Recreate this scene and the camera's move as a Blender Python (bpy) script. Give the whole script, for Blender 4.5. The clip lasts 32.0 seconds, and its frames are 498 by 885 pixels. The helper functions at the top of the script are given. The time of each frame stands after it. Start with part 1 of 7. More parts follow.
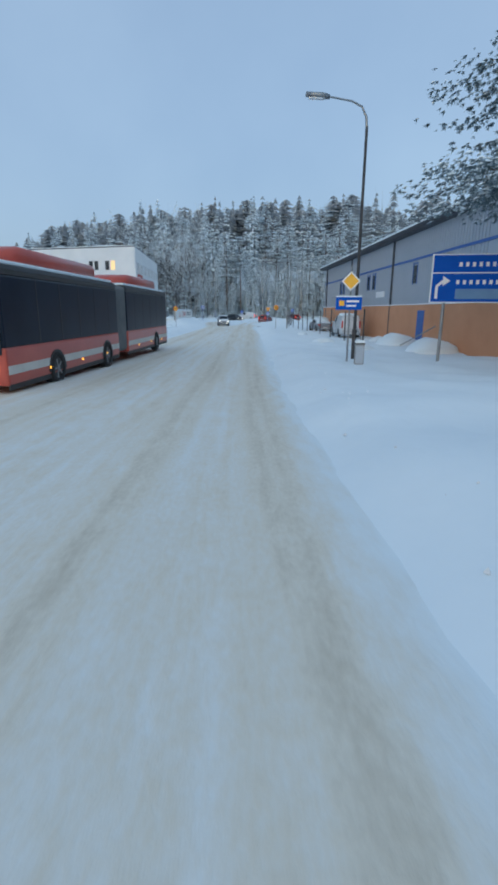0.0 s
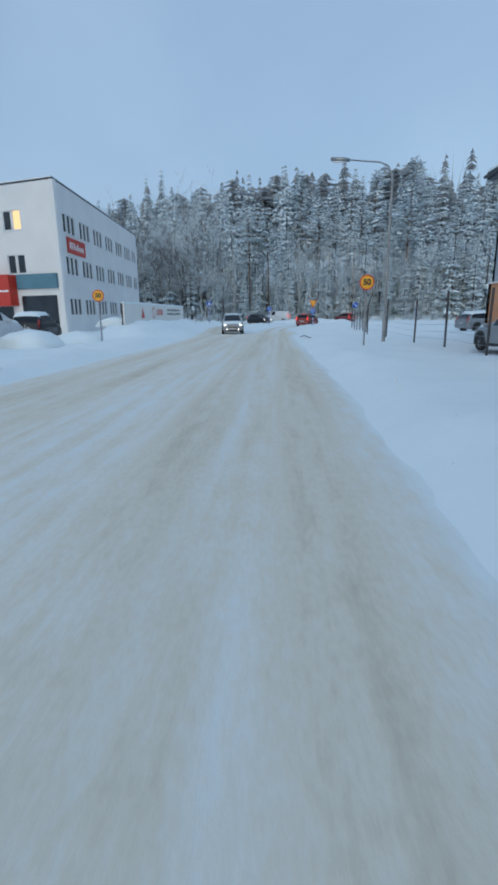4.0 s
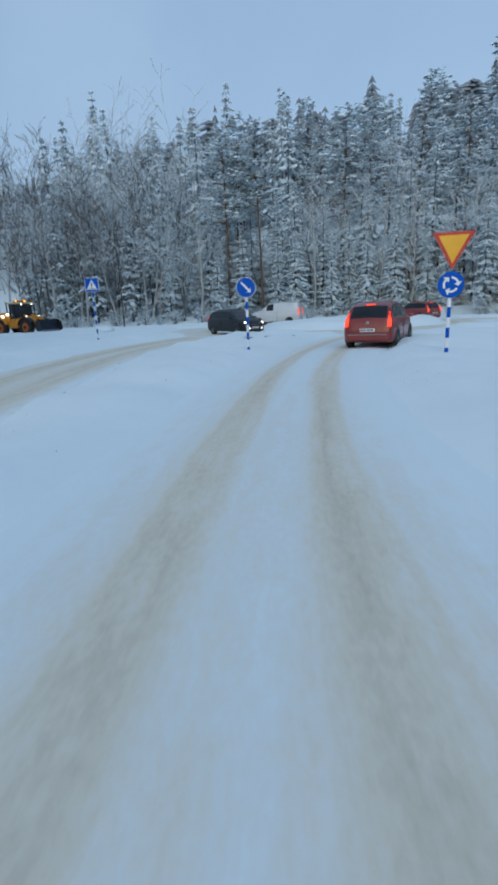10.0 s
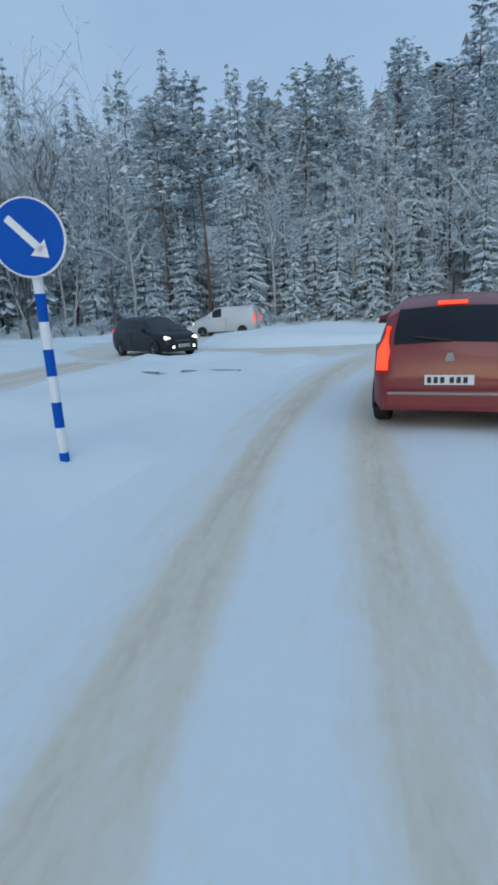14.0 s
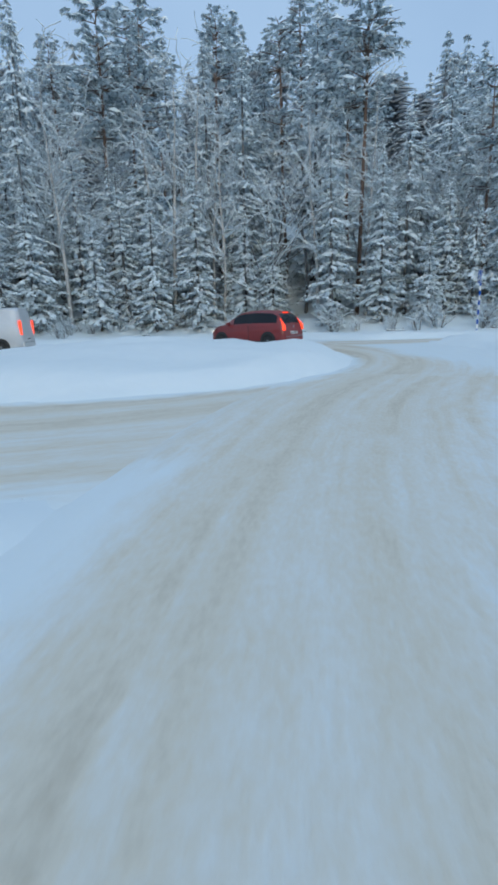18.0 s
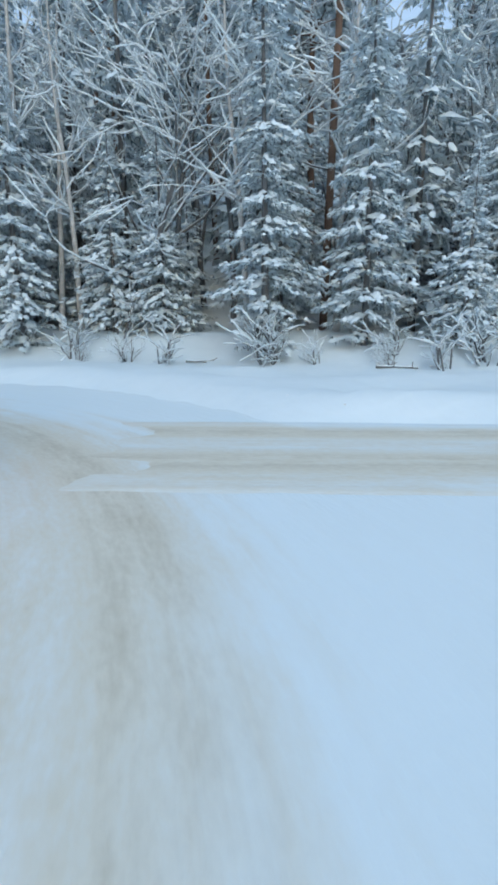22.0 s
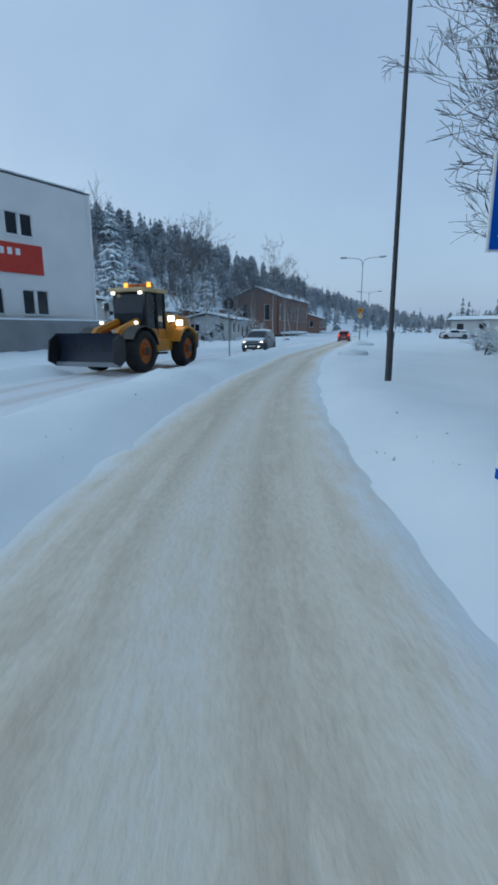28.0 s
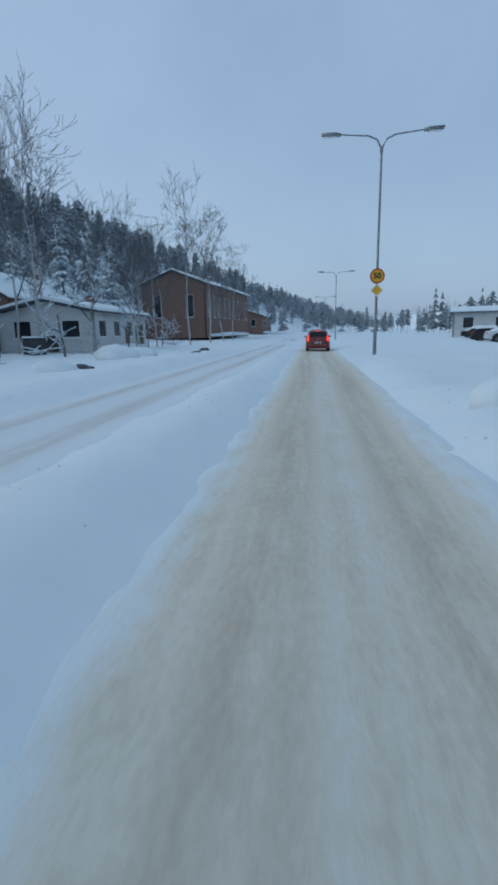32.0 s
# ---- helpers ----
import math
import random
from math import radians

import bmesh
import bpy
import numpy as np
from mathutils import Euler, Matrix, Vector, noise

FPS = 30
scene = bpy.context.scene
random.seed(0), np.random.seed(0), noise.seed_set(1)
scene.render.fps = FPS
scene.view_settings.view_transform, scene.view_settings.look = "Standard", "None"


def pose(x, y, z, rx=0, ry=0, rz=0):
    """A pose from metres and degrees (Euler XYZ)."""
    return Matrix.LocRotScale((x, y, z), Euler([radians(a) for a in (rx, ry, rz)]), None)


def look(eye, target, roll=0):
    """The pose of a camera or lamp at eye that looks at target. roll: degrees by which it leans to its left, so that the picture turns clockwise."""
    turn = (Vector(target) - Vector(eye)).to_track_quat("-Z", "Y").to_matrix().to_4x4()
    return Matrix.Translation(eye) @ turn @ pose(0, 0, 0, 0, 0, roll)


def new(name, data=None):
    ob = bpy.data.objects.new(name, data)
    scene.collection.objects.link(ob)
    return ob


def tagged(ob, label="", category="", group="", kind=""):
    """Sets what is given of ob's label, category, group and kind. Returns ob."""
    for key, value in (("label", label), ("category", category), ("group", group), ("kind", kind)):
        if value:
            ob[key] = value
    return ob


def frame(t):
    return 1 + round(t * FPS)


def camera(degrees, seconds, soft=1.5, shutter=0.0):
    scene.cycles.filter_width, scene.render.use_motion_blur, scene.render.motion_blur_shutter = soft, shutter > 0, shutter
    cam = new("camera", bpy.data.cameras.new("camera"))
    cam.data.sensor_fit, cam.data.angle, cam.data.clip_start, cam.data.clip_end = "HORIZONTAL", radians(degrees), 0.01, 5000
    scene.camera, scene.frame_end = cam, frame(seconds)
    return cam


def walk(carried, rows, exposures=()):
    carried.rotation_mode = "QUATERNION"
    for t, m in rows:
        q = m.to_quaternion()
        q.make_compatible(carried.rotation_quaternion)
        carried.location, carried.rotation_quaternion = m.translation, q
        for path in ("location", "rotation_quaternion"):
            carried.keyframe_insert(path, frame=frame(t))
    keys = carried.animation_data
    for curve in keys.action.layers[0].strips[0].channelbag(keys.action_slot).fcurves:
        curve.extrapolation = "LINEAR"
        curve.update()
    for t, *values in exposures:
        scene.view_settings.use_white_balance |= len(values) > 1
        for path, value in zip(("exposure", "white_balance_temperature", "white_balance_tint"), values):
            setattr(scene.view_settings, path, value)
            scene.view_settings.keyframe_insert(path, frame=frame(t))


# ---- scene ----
cam = camera(53.87, 32.0, soft=3.2)
# seconds, x, y, z, pitch, roll, yaw
PATH = [
    (0.0, 0.00, 0.00, 2.40, -15.03, 0.40, -2.27),
    (0.5, 0.26, 5.35, 2.19, -14.85, 0.44, -1.84),
    (1.0, 0.50, 10.65, 2.03, -14.87, 0.61, -1.36),
    (1.5, 0.72, 15.89, 1.91, -14.65, 0.06, -0.66),
    (2.0, 0.88, 21.01, 1.81, -14.72, -0.38, -0.00),
    (2.5, 1.00, 25.99, 1.75, -14.68, -0.55, 0.47),
    (3.0, 1.09, 30.81, 1.69, -14.69, -0.74, 0.88),
    (3.5, 1.16, 35.50, 1.65, -14.69, -0.75, 1.19),
    (4.0, 1.26, 40.19, 1.62, -14.68, -0.62, 1.36),
    (4.5, 1.39, 44.81, 1.60, -14.73, -0.82, 1.60),
    (5.0, 1.58, 49.34, 1.58, -14.74, -0.93, 1.73),
    (6.0, 2.16, 58.15, 1.55, -14.87, -1.14, 2.01),
    (6.5, 2.32, 62.43, 1.54, -14.97, -1.24, 2.14),
    (7.0, 2.41, 66.64, 1.53, -15.03, -1.11, 2.17),
    (7.5, 2.49, 70.64, 1.53, -15.05, -1.28, 2.27),
    (8.0, 2.53, 74.33, 1.52, -15.02, -1.72, 2.45),
    (8.5, 2.61, 77.88, 1.52, -15.00, -2.24, 2.49),
    (9.0, 2.67, 81.12, 1.52, -14.98, -2.33, 2.26),
    (9.5, 2.75, 83.98, 1.51, -15.04, -2.33, 2.01),
    (10.0, 2.87, 86.41, 1.51, -15.09, -2.41, 1.86),
    (10.5, 2.94, 88.50, 1.51, -15.04, -2.41, 1.62),
    (11.0, 2.99, 90.38, 1.51, -14.97, -2.40, 1.33),
    (11.5, 3.07, 92.04, 1.51, -14.88, -2.48, 1.12),
    (12.0, 3.15, 93.58, 1.51, -14.84, -2.21, 0.62),
    (12.5, 3.32, 95.05, 1.51, -14.83, -2.51, 0.33),
    (13.0, 3.55, 96.43, 1.51, -14.70, -2.64, -0.57),
    (13.5, 3.76, 97.47, 1.51, -14.60, -2.89, -1.67),
    (14.0, 4.00, 98.42, 1.51, -14.68, -2.98, -2.67),
    (14.5, 4.15, 99.32, 1.51, -14.72, -2.74, -4.00),
    (15.0, 4.28, 100.28, 1.51, -14.80, -2.77, -5.17),
    (16.0, 4.68, 102.66, 1.51, -14.61, -2.68, -8.16),
    (16.5, 5.03, 104.16, 1.50, -14.38, -2.58, -10.36),
    (17.0, 5.59, 105.92, 1.50, -14.45, -2.47, -13.15),
    (17.5, 6.38, 107.90, 1.50, -14.56, -2.25, -17.08),
    (18.0, 7.40, 110.00, 1.50, -14.69, -1.77, -22.20),
    (18.5, 8.69, 112.17, 1.50, -14.77, -1.84, -27.66),
    (19.0, 10.29, 114.30, 1.50, -14.86, -1.60, -33.59),
    (19.5, 11.95, 116.17, 1.50, -14.85, -2.52, -36.92),
    (20.0, 13.51, 117.75, 1.50, -14.64, -2.38, -38.66),
    (20.5, 15.11, 119.29, 1.50, -14.58, -2.27, -38.77),
    (21.0, 16.66, 120.94, 1.50, -14.21, -1.22, -37.92),
    (21.5, 18.00, 122.73, 1.50, -14.26, -0.12, -32.76),
    (22.0, 19.06, 124.72, 1.50, -13.86, -0.06, -22.87),
    (22.5, 19.72, 126.83, 1.50, -13.46, -0.50, -11.59),
    (23.0, 19.94, 129.03, 1.50, -13.43, -0.55, 0.69),
    (23.5, 19.72, 131.16, 1.50, -13.36, -0.39, 13.58),
    (24.0, 19.13, 133.06, 1.50, -13.07, -0.37, 25.87),
    (24.5, 18.02, 134.82, 1.50, -12.85, -0.48, 37.54),
    (25.0, 16.47, 136.35, 1.50, -12.58, -0.57, 49.18),
    (25.5, 14.72, 137.52, 1.50, -12.57, -0.38, 60.83),
    (26.0, 12.75, 138.47, 1.50, -12.71, -0.41, 68.60),
    (27.0, 7.21, 139.98, 1.50, -12.95, -0.36, 80.78),
    (27.5, 3.69, 140.44, 1.50, -13.06, -0.33, 85.44),
    (28.0, -0.29, 140.47, 1.50, -12.74, -0.18, 89.20),
    (28.5, -4.32, 140.50, 1.50, -12.78, -0.78, 90.19),
    (29.0, -8.52, 140.59, 1.50, -12.77, -1.04, 90.75),
    (29.5, -12.93, 140.88, 1.50, -13.04, -1.27, 90.80),
    (30.0, -17.68, 141.43, 1.50, -12.79, -1.19, 89.27),
    (30.5, -22.63, 142.22, 1.50, -12.67, -1.08, 86.75),
    (31.0, -27.80, 143.27, 1.50, -12.73, -1.10, 84.42),
    (31.5, -33.13, 144.49, 1.50, -12.79, -1.16, 83.26),
    (32.0, -38.32, 145.78, 1.50, -12.66, -1.15, 82.86),
]
walk(cam, [(t, pose(x, y, z, 0, 0, yaw) @ pose(0, 0, 0, 90 + pitch, 0, 0) @ pose(0, 0, 0, 0, 0, roll)) for t, x, y, z, pitch, roll, yaw in PATH],
     exposures=[(t, e, k, 5) for t, e, k in ((0.0, -0.28, 6220), (14.0, -0.26, 6220), (17.0, -0.15, 6260), (19.0, 0.02, 6320), (21.5, 0.26, 6420), (25.5, 0.30, 6420), (27.5, -0.12, 6260), (28.5, -0.22, 6220), (32.0, -0.32, 6220))])

# ---- overcast daylight ----
world = bpy.data.worlds.new("overcast")
scene.world = world
world.use_nodes = True
wn, wl = world.node_tree.nodes, world.node_tree.links
wn.clear()
sky = wn.new("ShaderNodeTexSky")
sky.sky_type, sky.sun_disc = "NISHITA", False
sky.sun_elevation, sky.sun_rotation = radians(14), radians(200)
sky.air_density, sky.dust_density = 1.0, 3.0
bg_sky, bg_cloud, add, out = (wn.new(n) for n in ("ShaderNodeBackground", "ShaderNodeBackground", "ShaderNodeAddShader", "ShaderNodeOutputWorld"))
bg_sky.inputs["Strength"].default_value = 0.05
bg_cloud.inputs["Strength"].default_value = 1.0
coord, cloud, ramp = wn.new("ShaderNodeTexCoord"), wn.new("ShaderNodeTexNoise"), wn.new("ShaderNodeValToRGB")
cloud.inputs["Scale"].default_value, cloud.inputs["Detail"].default_value = 2.2, 5.0
ramp.color_ramp.elements[0].position, ramp.color_ramp.elements[1].position = 0.3, 0.75
ramp.color_ramp.elements[0].color = (0.294, 0.410, 0.604, 1)
ramp.color_ramp.elements[1].color = (0.386, 0.511, 0.700, 1)
wl.new(coord.outputs["Generated"], cloud.inputs["Vector"])
wl.new(cloud.outputs["Fac"], ramp.inputs["Fac"])
wl.new(ramp.outputs["Color"], bg_cloud.inputs["Color"])
wl.new(sky.outputs["Color"], bg_sky.inputs["Color"])
wl.new(bg_sky.outputs[0], add.inputs[0])
wl.new(bg_cloud.outputs[0], add.inputs[1])
wl.new(add.outputs[0], out.inputs["Surface"])
sun = new("sun", bpy.data.lights.new("sun", "SUN"))
sun.data.energy, sun.data.angle, sun.data.color = 0.5, radians(40), (0.82, 0.94, 0.98)
sun.matrix_world = look((0, -60, 90), (0, 40, 0))


# ---- materials ----
def nodes_of(name):
    m = bpy.data.materials.new(name)
    m.use_nodes = True
    return m, m.node_tree.nodes, m.node_tree.links


def surface(name, dark, light, scale=4.0, rough=0.6, metal=0.0, bump=0.0, fine=30.0, stain=0.25, each=0.0, coat=0.0, stretch=(1, 1, 1)):
    """A surface with two scales of variation, fine relief, and a shift of tone from piece to piece."""
    m, n, l = nodes_of(name)
    b = n["Principled BSDF"]
    tc, mp = n.new("ShaderNodeTexCoord"), n.new("ShaderNodeMapping")
    mp.inputs["Scale"].default_value = stretch
    l.new(tc.outputs["Object"], mp.inputs["Vector"])
    big, small, mix, col = n.new("ShaderNodeTexNoise"), n.new("ShaderNodeTexNoise"), n.new("ShaderNodeMath"), n.new("ShaderNodeMix")
    big.inputs["Scale"].default_value, big.inputs["Detail"].default_value = scale, 4
    small.inputs["Scale"].default_value, small.inputs["Detail"].default_value = fine, 3
    l.new(mp.outputs[0], big.inputs["Vector"])
    l.new(mp.outputs[0], small.inputs["Vector"])
    mix.operation = "MULTIPLY_ADD"
    mix.inputs[1].default_value = stain
    l.new(small.outputs["Fac"], mix.inputs[0])
    l.new(big.outputs["Fac"], mix.inputs[2])
    fac = mix
    if each:
        info, more = n.new("ShaderNodeObjectInfo"), n.new("ShaderNodeMath")
        more.operation = "MULTIPLY_ADD"
        more.inputs[1].default_value = each
        l.new(info.outputs["Random"], more.inputs[0])
        l.new(mix.outputs[0], more.inputs[2])
        fac = more
    mr = n.new("ShaderNodeMapRange")
    mr.inputs["From Min"].default_value, mr.inputs["From Max"].default_value = 0.3, 0.75 + stain + each * 0.5
    l.new(fac.outputs[0], mr.inputs["Value"])
    col.data_type = "RGBA"
    col.inputs["A"].default_value, col.inputs["B"].default_value = (*dark, 1), (*light, 1)
    l.new(mr.outputs[0], col.inputs["Factor"])
    l.new(col.outputs["Result"], b.inputs["Base Color"])
    b.inputs["Roughness"].default_value, b.inputs["Metallic"].default_value = rough, metal
    b.inputs["Coat Weight"].default_value = coat
    if bump:
        bp = n.new("ShaderNodeBump")
        bp.inputs["Strength"].default_value, bp.inputs["Distance"].default_value = bump, 0.03
        l.new(mix.outputs[0], bp.inputs["Height"])
        l.new(bp.outputs[0], b.inputs["Normal"])
    return m


def glow(name, colour, strength):
    m, n, l = nodes_of(name)
    b = n["Principled BSDF"]
    b.inputs["Base Color"].default_value = (*colour, 1)
    b.inputs["Emission Color"].default_value = (*colour, 1)
    b.inputs["Emission Strength"].default_value = strength
    return m


def packed_snow(name, lanes, gauge, width, dirt, depth, edge, beyond=None, sanded=(), grey=0.0):
    """Packed, sanded snow with dirtier wheel tracks, gauge to either side of each lane's middle; the metres across and along are in the UV map.
    dirt: how sandy it is; depth: how far the tracks stand out; edge: metres from the rim over which loose snow drifts in; beyond: the same, by metres inside the driven part;
    sanded: the metres along up to which and from which it passes into plain sanded snow; grey: how grey the dirt is, in place of sandy."""
    m, n, l = nodes_of(name)
    b = n["Principled BSDF"]

    def maths(op, a, c=None, d=None):
        q = n.new("ShaderNodeMath")
        q.operation = op
        for k, v in enumerate((a, c, d)):
            if v is None:
                continue
            if isinstance(v, (int, float)):
                q.inputs[k].default_value = v
            else:
                l.new(v, q.inputs[k])
        return q.outputs[0]

    def span(v, lo, hi, to0=0.0, to1=1.0):
        q = n.new("ShaderNodeMapRange")
        q.interpolation_type = "SMOOTHSTEP"
        q.inputs["From Min"].default_value, q.inputs["From Max"].default_value = lo, hi
        q.inputs["To Min"].default_value, q.inputs["To Max"].default_value = to0, to1
        l.new(v, q.inputs["Value"])
        return q.outputs[0]

    def noise(scale, detail):
        mp, q = n.new("ShaderNodeMapping"), n.new("ShaderNodeTexNoise")
        mp.inputs["Scale"].default_value = (*scale, 1)
        q.inputs["Scale"].default_value, q.inputs["Detail"].default_value = 1.0, detail
        l.new(uv.outputs[0], mp.inputs["Vector"])
        l.new(mp.outputs[0], q.inputs["Vector"])
        return maths("SUBTRACT", q.outputs["Fac"], 0.5)

    uv, rim, sep, rs = n.new("ShaderNodeUVMap"), n.new("ShaderNodeUVMap"), n.new("ShaderNodeSeparateXYZ"), n.new("ShaderNodeSeparateXYZ")
    uv.uv_map, rim.uv_map = "lane", "edge"
    l.new(uv.outputs[0], sep.inputs[0])
    l.new(rim.outputs[0], rs.inputs[0])
    warp, streak, grain, fine = noise((0.35, 0.05), 2), noise((4.0, 0.16), 5), noise((5.0, 1.6), 6), noise((24.0, 9.0), 4)
    across = maths("MULTIPLY_ADD", warp, 0.9, sep.outputs["X"])
    off = across
    if lanes:
        off = maths("SUBTRACT", maths("ABSOLUTE", off), lanes)
    off = maths("ABSOLUTE", maths("SUBTRACT", maths("ABSOLUTE", off), gauge))
    off = maths("MULTIPLY_ADD", streak, 0.6, maths("MULTIPLY_ADD", grain, 0.45, off))
    rut = span(off, width * 0.55, width * 1.5, 1.0, 0.0)
    value = maths("MULTIPLY_ADD", rut, depth, dirt - depth / 2)
    value = maths("MULTIPLY_ADD", span(off, width * 1.2, width * 3.0, 1.0, 0.0), depth * 0.22, value)
    if sanded:
        along = maths("MULTIPLY_ADD", streak, 9.0, maths("MULTIPLY_ADD", warp, 8.0, sep.outputs["Y"]))
        much = maths("MAXIMUM", span(along, sanded[0], sanded[1], 1.0, 0.0), span(along, sanded[2], sanded[3]))
        value = maths("MULTIPLY_ADD", much, maths("SUBTRACT", maths("MULTIPLY_ADD", rut, 0.16, 0.47), value), value)
    for v, w in ((streak, 0.85), (grain, 0.55), (fine, 0.40), (warp, 0.35)):
        value = maths("MULTIPLY_ADD", v, w, value)
    ramp = n.new("ShaderNodeValToRGB")
    e = ramp.color_ramp.elements
    e.new(0.4)
    e.new(0.65)
    for k, (p, c) in enumerate(((0.08, (0.76, 0.825, 0.85, 1)), (0.36, (0.755, 0.755, 0.71, 1)), (0.62, (0.715, 0.665, 0.56, 1)), (1.0, (0.53, 0.47, 0.37, 1)))):
        mean = sum(c[:3]) / 3
        e[k].position, e[k].color = p, [v + grey * (mean * q - v) for v, q in zip(c, (0.96, 1.0, 1.03, 1.0))][:3] + [1]
    l.new(value, ramp.inputs["Fac"])
    drift = span(maths("MULTIPLY_ADD", grain, 0.5, maths("MULTIPLY_ADD", warp, 0.9, rs.outputs["X"])), edge[0], edge[1], 1.0, 0.0)
    if beyond:
        drift = maths("MAXIMUM", drift, span(maths("MULTIPLY_ADD", grain, 0.6, maths("MULTIPLY_ADD", streak, 1.0, rs.outputs["Y"])), beyond[0], beyond[1], 1.0, 0.0))
    over = n.new("ShaderNodeMix")
    over.data_type = "RGBA"
    over.inputs["B"].default_value = (0.775, 0.85, 0.88, 1)
    l.new(maths("MULTIPLY", drift, 0.93), over.inputs["Factor"])
    l.new(ramp.outputs["Color"], over.inputs["A"])
    l.new(over.outputs["Result"], b.inputs["Base Color"])
    b.inputs["Roughness"].default_value = 0.75
    bp = n.new("ShaderNodeBump")
    bp.inputs["Strength"].default_value, bp.inputs["Distance"].default_value = 0.5, 0.035
    l.new(maths("MULTIPLY", value, -1.0), bp.inputs["Height"])
    l.new(bp.outputs[0], b.inputs["Normal"])
    return m


SNOW = surface("fresh_snow", (0.745, 0.82, 0.855), (0.84, 0.90, 0.92), scale=0.35, fine=2.6, rough=0.85, bump=0.6, stain=0.45)
TREESNOW = surface("snow_on_branches", (0.745, 0.83, 0.88), (0.85, 0.925, 0.955), scale=2.0, fine=9.0, rough=0.9, bump=0.3)
ROADSNOW = {
    "road_1": packed_snow("sanded_snow_two_lanes", 2.1, 0.72, 0.30, 0.55, 0.16, (0.1, 0.8)),
    "road_2": packed_snow("fresh_snow_with_two_tracks", 0, 0.66, 0.28, 0.28, 0.52, (0.3, 0.9), None, (139.0, 160.0, 166.0, 174.0)),
    "road_3": packed_snow("sanded_snow_exit", 0, 0.72, 0.40, 0.58, 0.20, (0.1, 0.6)),
    "road_4": packed_snow("sanded_snow_one_lane", 0, 0.62, 0.30, 0.66, 0.24, (0.0, 0.5), None, (2.0, 14.0, 9000.0, 9001.0)),
    "road_5": packed_snow("grey_snow_far_lane", 0, 0.72, 0.30, 0.26, 0.50, (0.0, 0.6), None, (), 0.75),
    "road_6": packed_snow("thin_snow_side_road", 0, 0.70, 0.30, 0.52, 0.28, (0.1, 0.7)),
    "roundabout": packed_snow("sanded_snow_ring", 0, 0.75, 0.36, 0.55, 0.22, (0.1, 0.7), (-0.7, 0.6)),
}
# needle colour is paled for frost and to imitate haze over the wood
NEEDLE = surface("frost_and_haze_needles", (0.105, 0.150, 0.172), (0.245, 0.32, 0.355), scale=1.5, fine=12.0, rough=0.8, each=0.4)
BARK = surface("frosted_grey_bark", (0.075, 0.08, 0.085), (0.20, 0.205, 0.21), scale=3.0, fine=22.0, rough=0.95, bump=0.6, stretch=(1, 1, 0.25))
PINEBARK = surface("orange_pine_bark", (0.10, 0.072, 0.058), (0.23, 0.145, 0.105), scale=3.0, fine=20.0, rough=0.95, bump=0.6, stretch=(1, 1, 0.3))
TWIG = surface("rimed_twigs", (0.27, 0.30, 0.325), (0.60, 0.65, 0.69), scale=2.0, fine=14.0, rough=0.95)
BIRCH = surface("birch_bark", (0.30, 0.29, 0.28), (0.66, 0.65, 0.63), scale=2.5, fine=16.0, rough=0.8, bump=0.3, stretch=(1, 1, 2.5))
# base colour paled towards blue-grey in place of distance haze
FARWOOD = surface("far_woods_hazed", (0.19, 0.22, 0.25), (0.37, 0.41, 0.45), scale=0.5, fine=3.0, rough=0.95)
WHITEWALL = surface("white_render", (0.66, 0.67, 0.67), (0.80, 0.80, 0.79), scale=0.4, fine=12.0, rough=0.85, bump=0.1)
GREYMETAL = surface("grey_sheet_metal", (0.33, 0.38, 0.44), (0.43, 0.48, 0.55), scale=0.5, fine=10.0, rough=0.5)
ORANGE = surface("orange_render", (0.52, 0.24, 0.12), (0.66, 0.33, 0.18), scale=0.6, fine=14.0, rough=0.85, bump=0.15)
BLUE = surface("blue_paint", (0.02, 0.09, 0.33), (0.03, 0.13, 0.42), scale=2.0, fine=20.0, rough=0.45)
SIGNBLUE = surface("blue_sign_sheet", (0.001, 0.075, 0.42), (0.002, 0.10, 0.50), scale=3.0, fine=30.0, rough=0.6)
SIGNBLUE.node_tree.nodes["Principled BSDF"].inputs["Specular IOR Level"].default_value = 0.2
SIGNWHITE = surface("white_sign_sheet", (0.72, 0.74, 0.76), (0.85, 0.86, 0.87), scale=3.0, fine=30.0, rough=0.4)
SIGNYELLOW = surface("yellow_sign_sheet", (0.80, 0.38, 0.02), (0.92, 0.50, 0.04), scale=3.0, fine=30.0, rough=0.4)
SIGNRED = surface("red_sign_sheet", (0.45, 0.03, 0.02), (0.58, 0.05, 0.03), scale=3.0, fine=30.0, rough=0.4)
BLACK = surface("black_paint", (0.012, 0.012, 0.013), (0.03, 0.03, 0.032), scale=3.0, fine=30.0, rough=0.5)
STEEL = surface("galvanised_steel", (0.20, 0.22, 0.24), (0.36, 0.38, 0.40), scale=3.0, fine=26.0, rough=0.45, metal=0.7)
DARKSTEEL = surface("dark_steel", (0.035, 0.037, 0.04), (0.09, 0.09, 0.095), scale=3.0, fine=26.0, rough=0.6, metal=0.3)
GLASS = surface("dark_window_glass", (0.012, 0.016, 0.022), (0.035, 0.045, 0.055), scale=0.7, fine=4.0, rough=0.08)
BUSGLASS = surface("tinted_bus_glass", (0.006, 0.011, 0.022), (0.016, 0.025, 0.042), scale=0.7, fine=4.0, rough=0.3)
BUSGLASS.node_tree.nodes["Principled BSDF"].inputs["Specular IOR Level"].default_value = 0.12
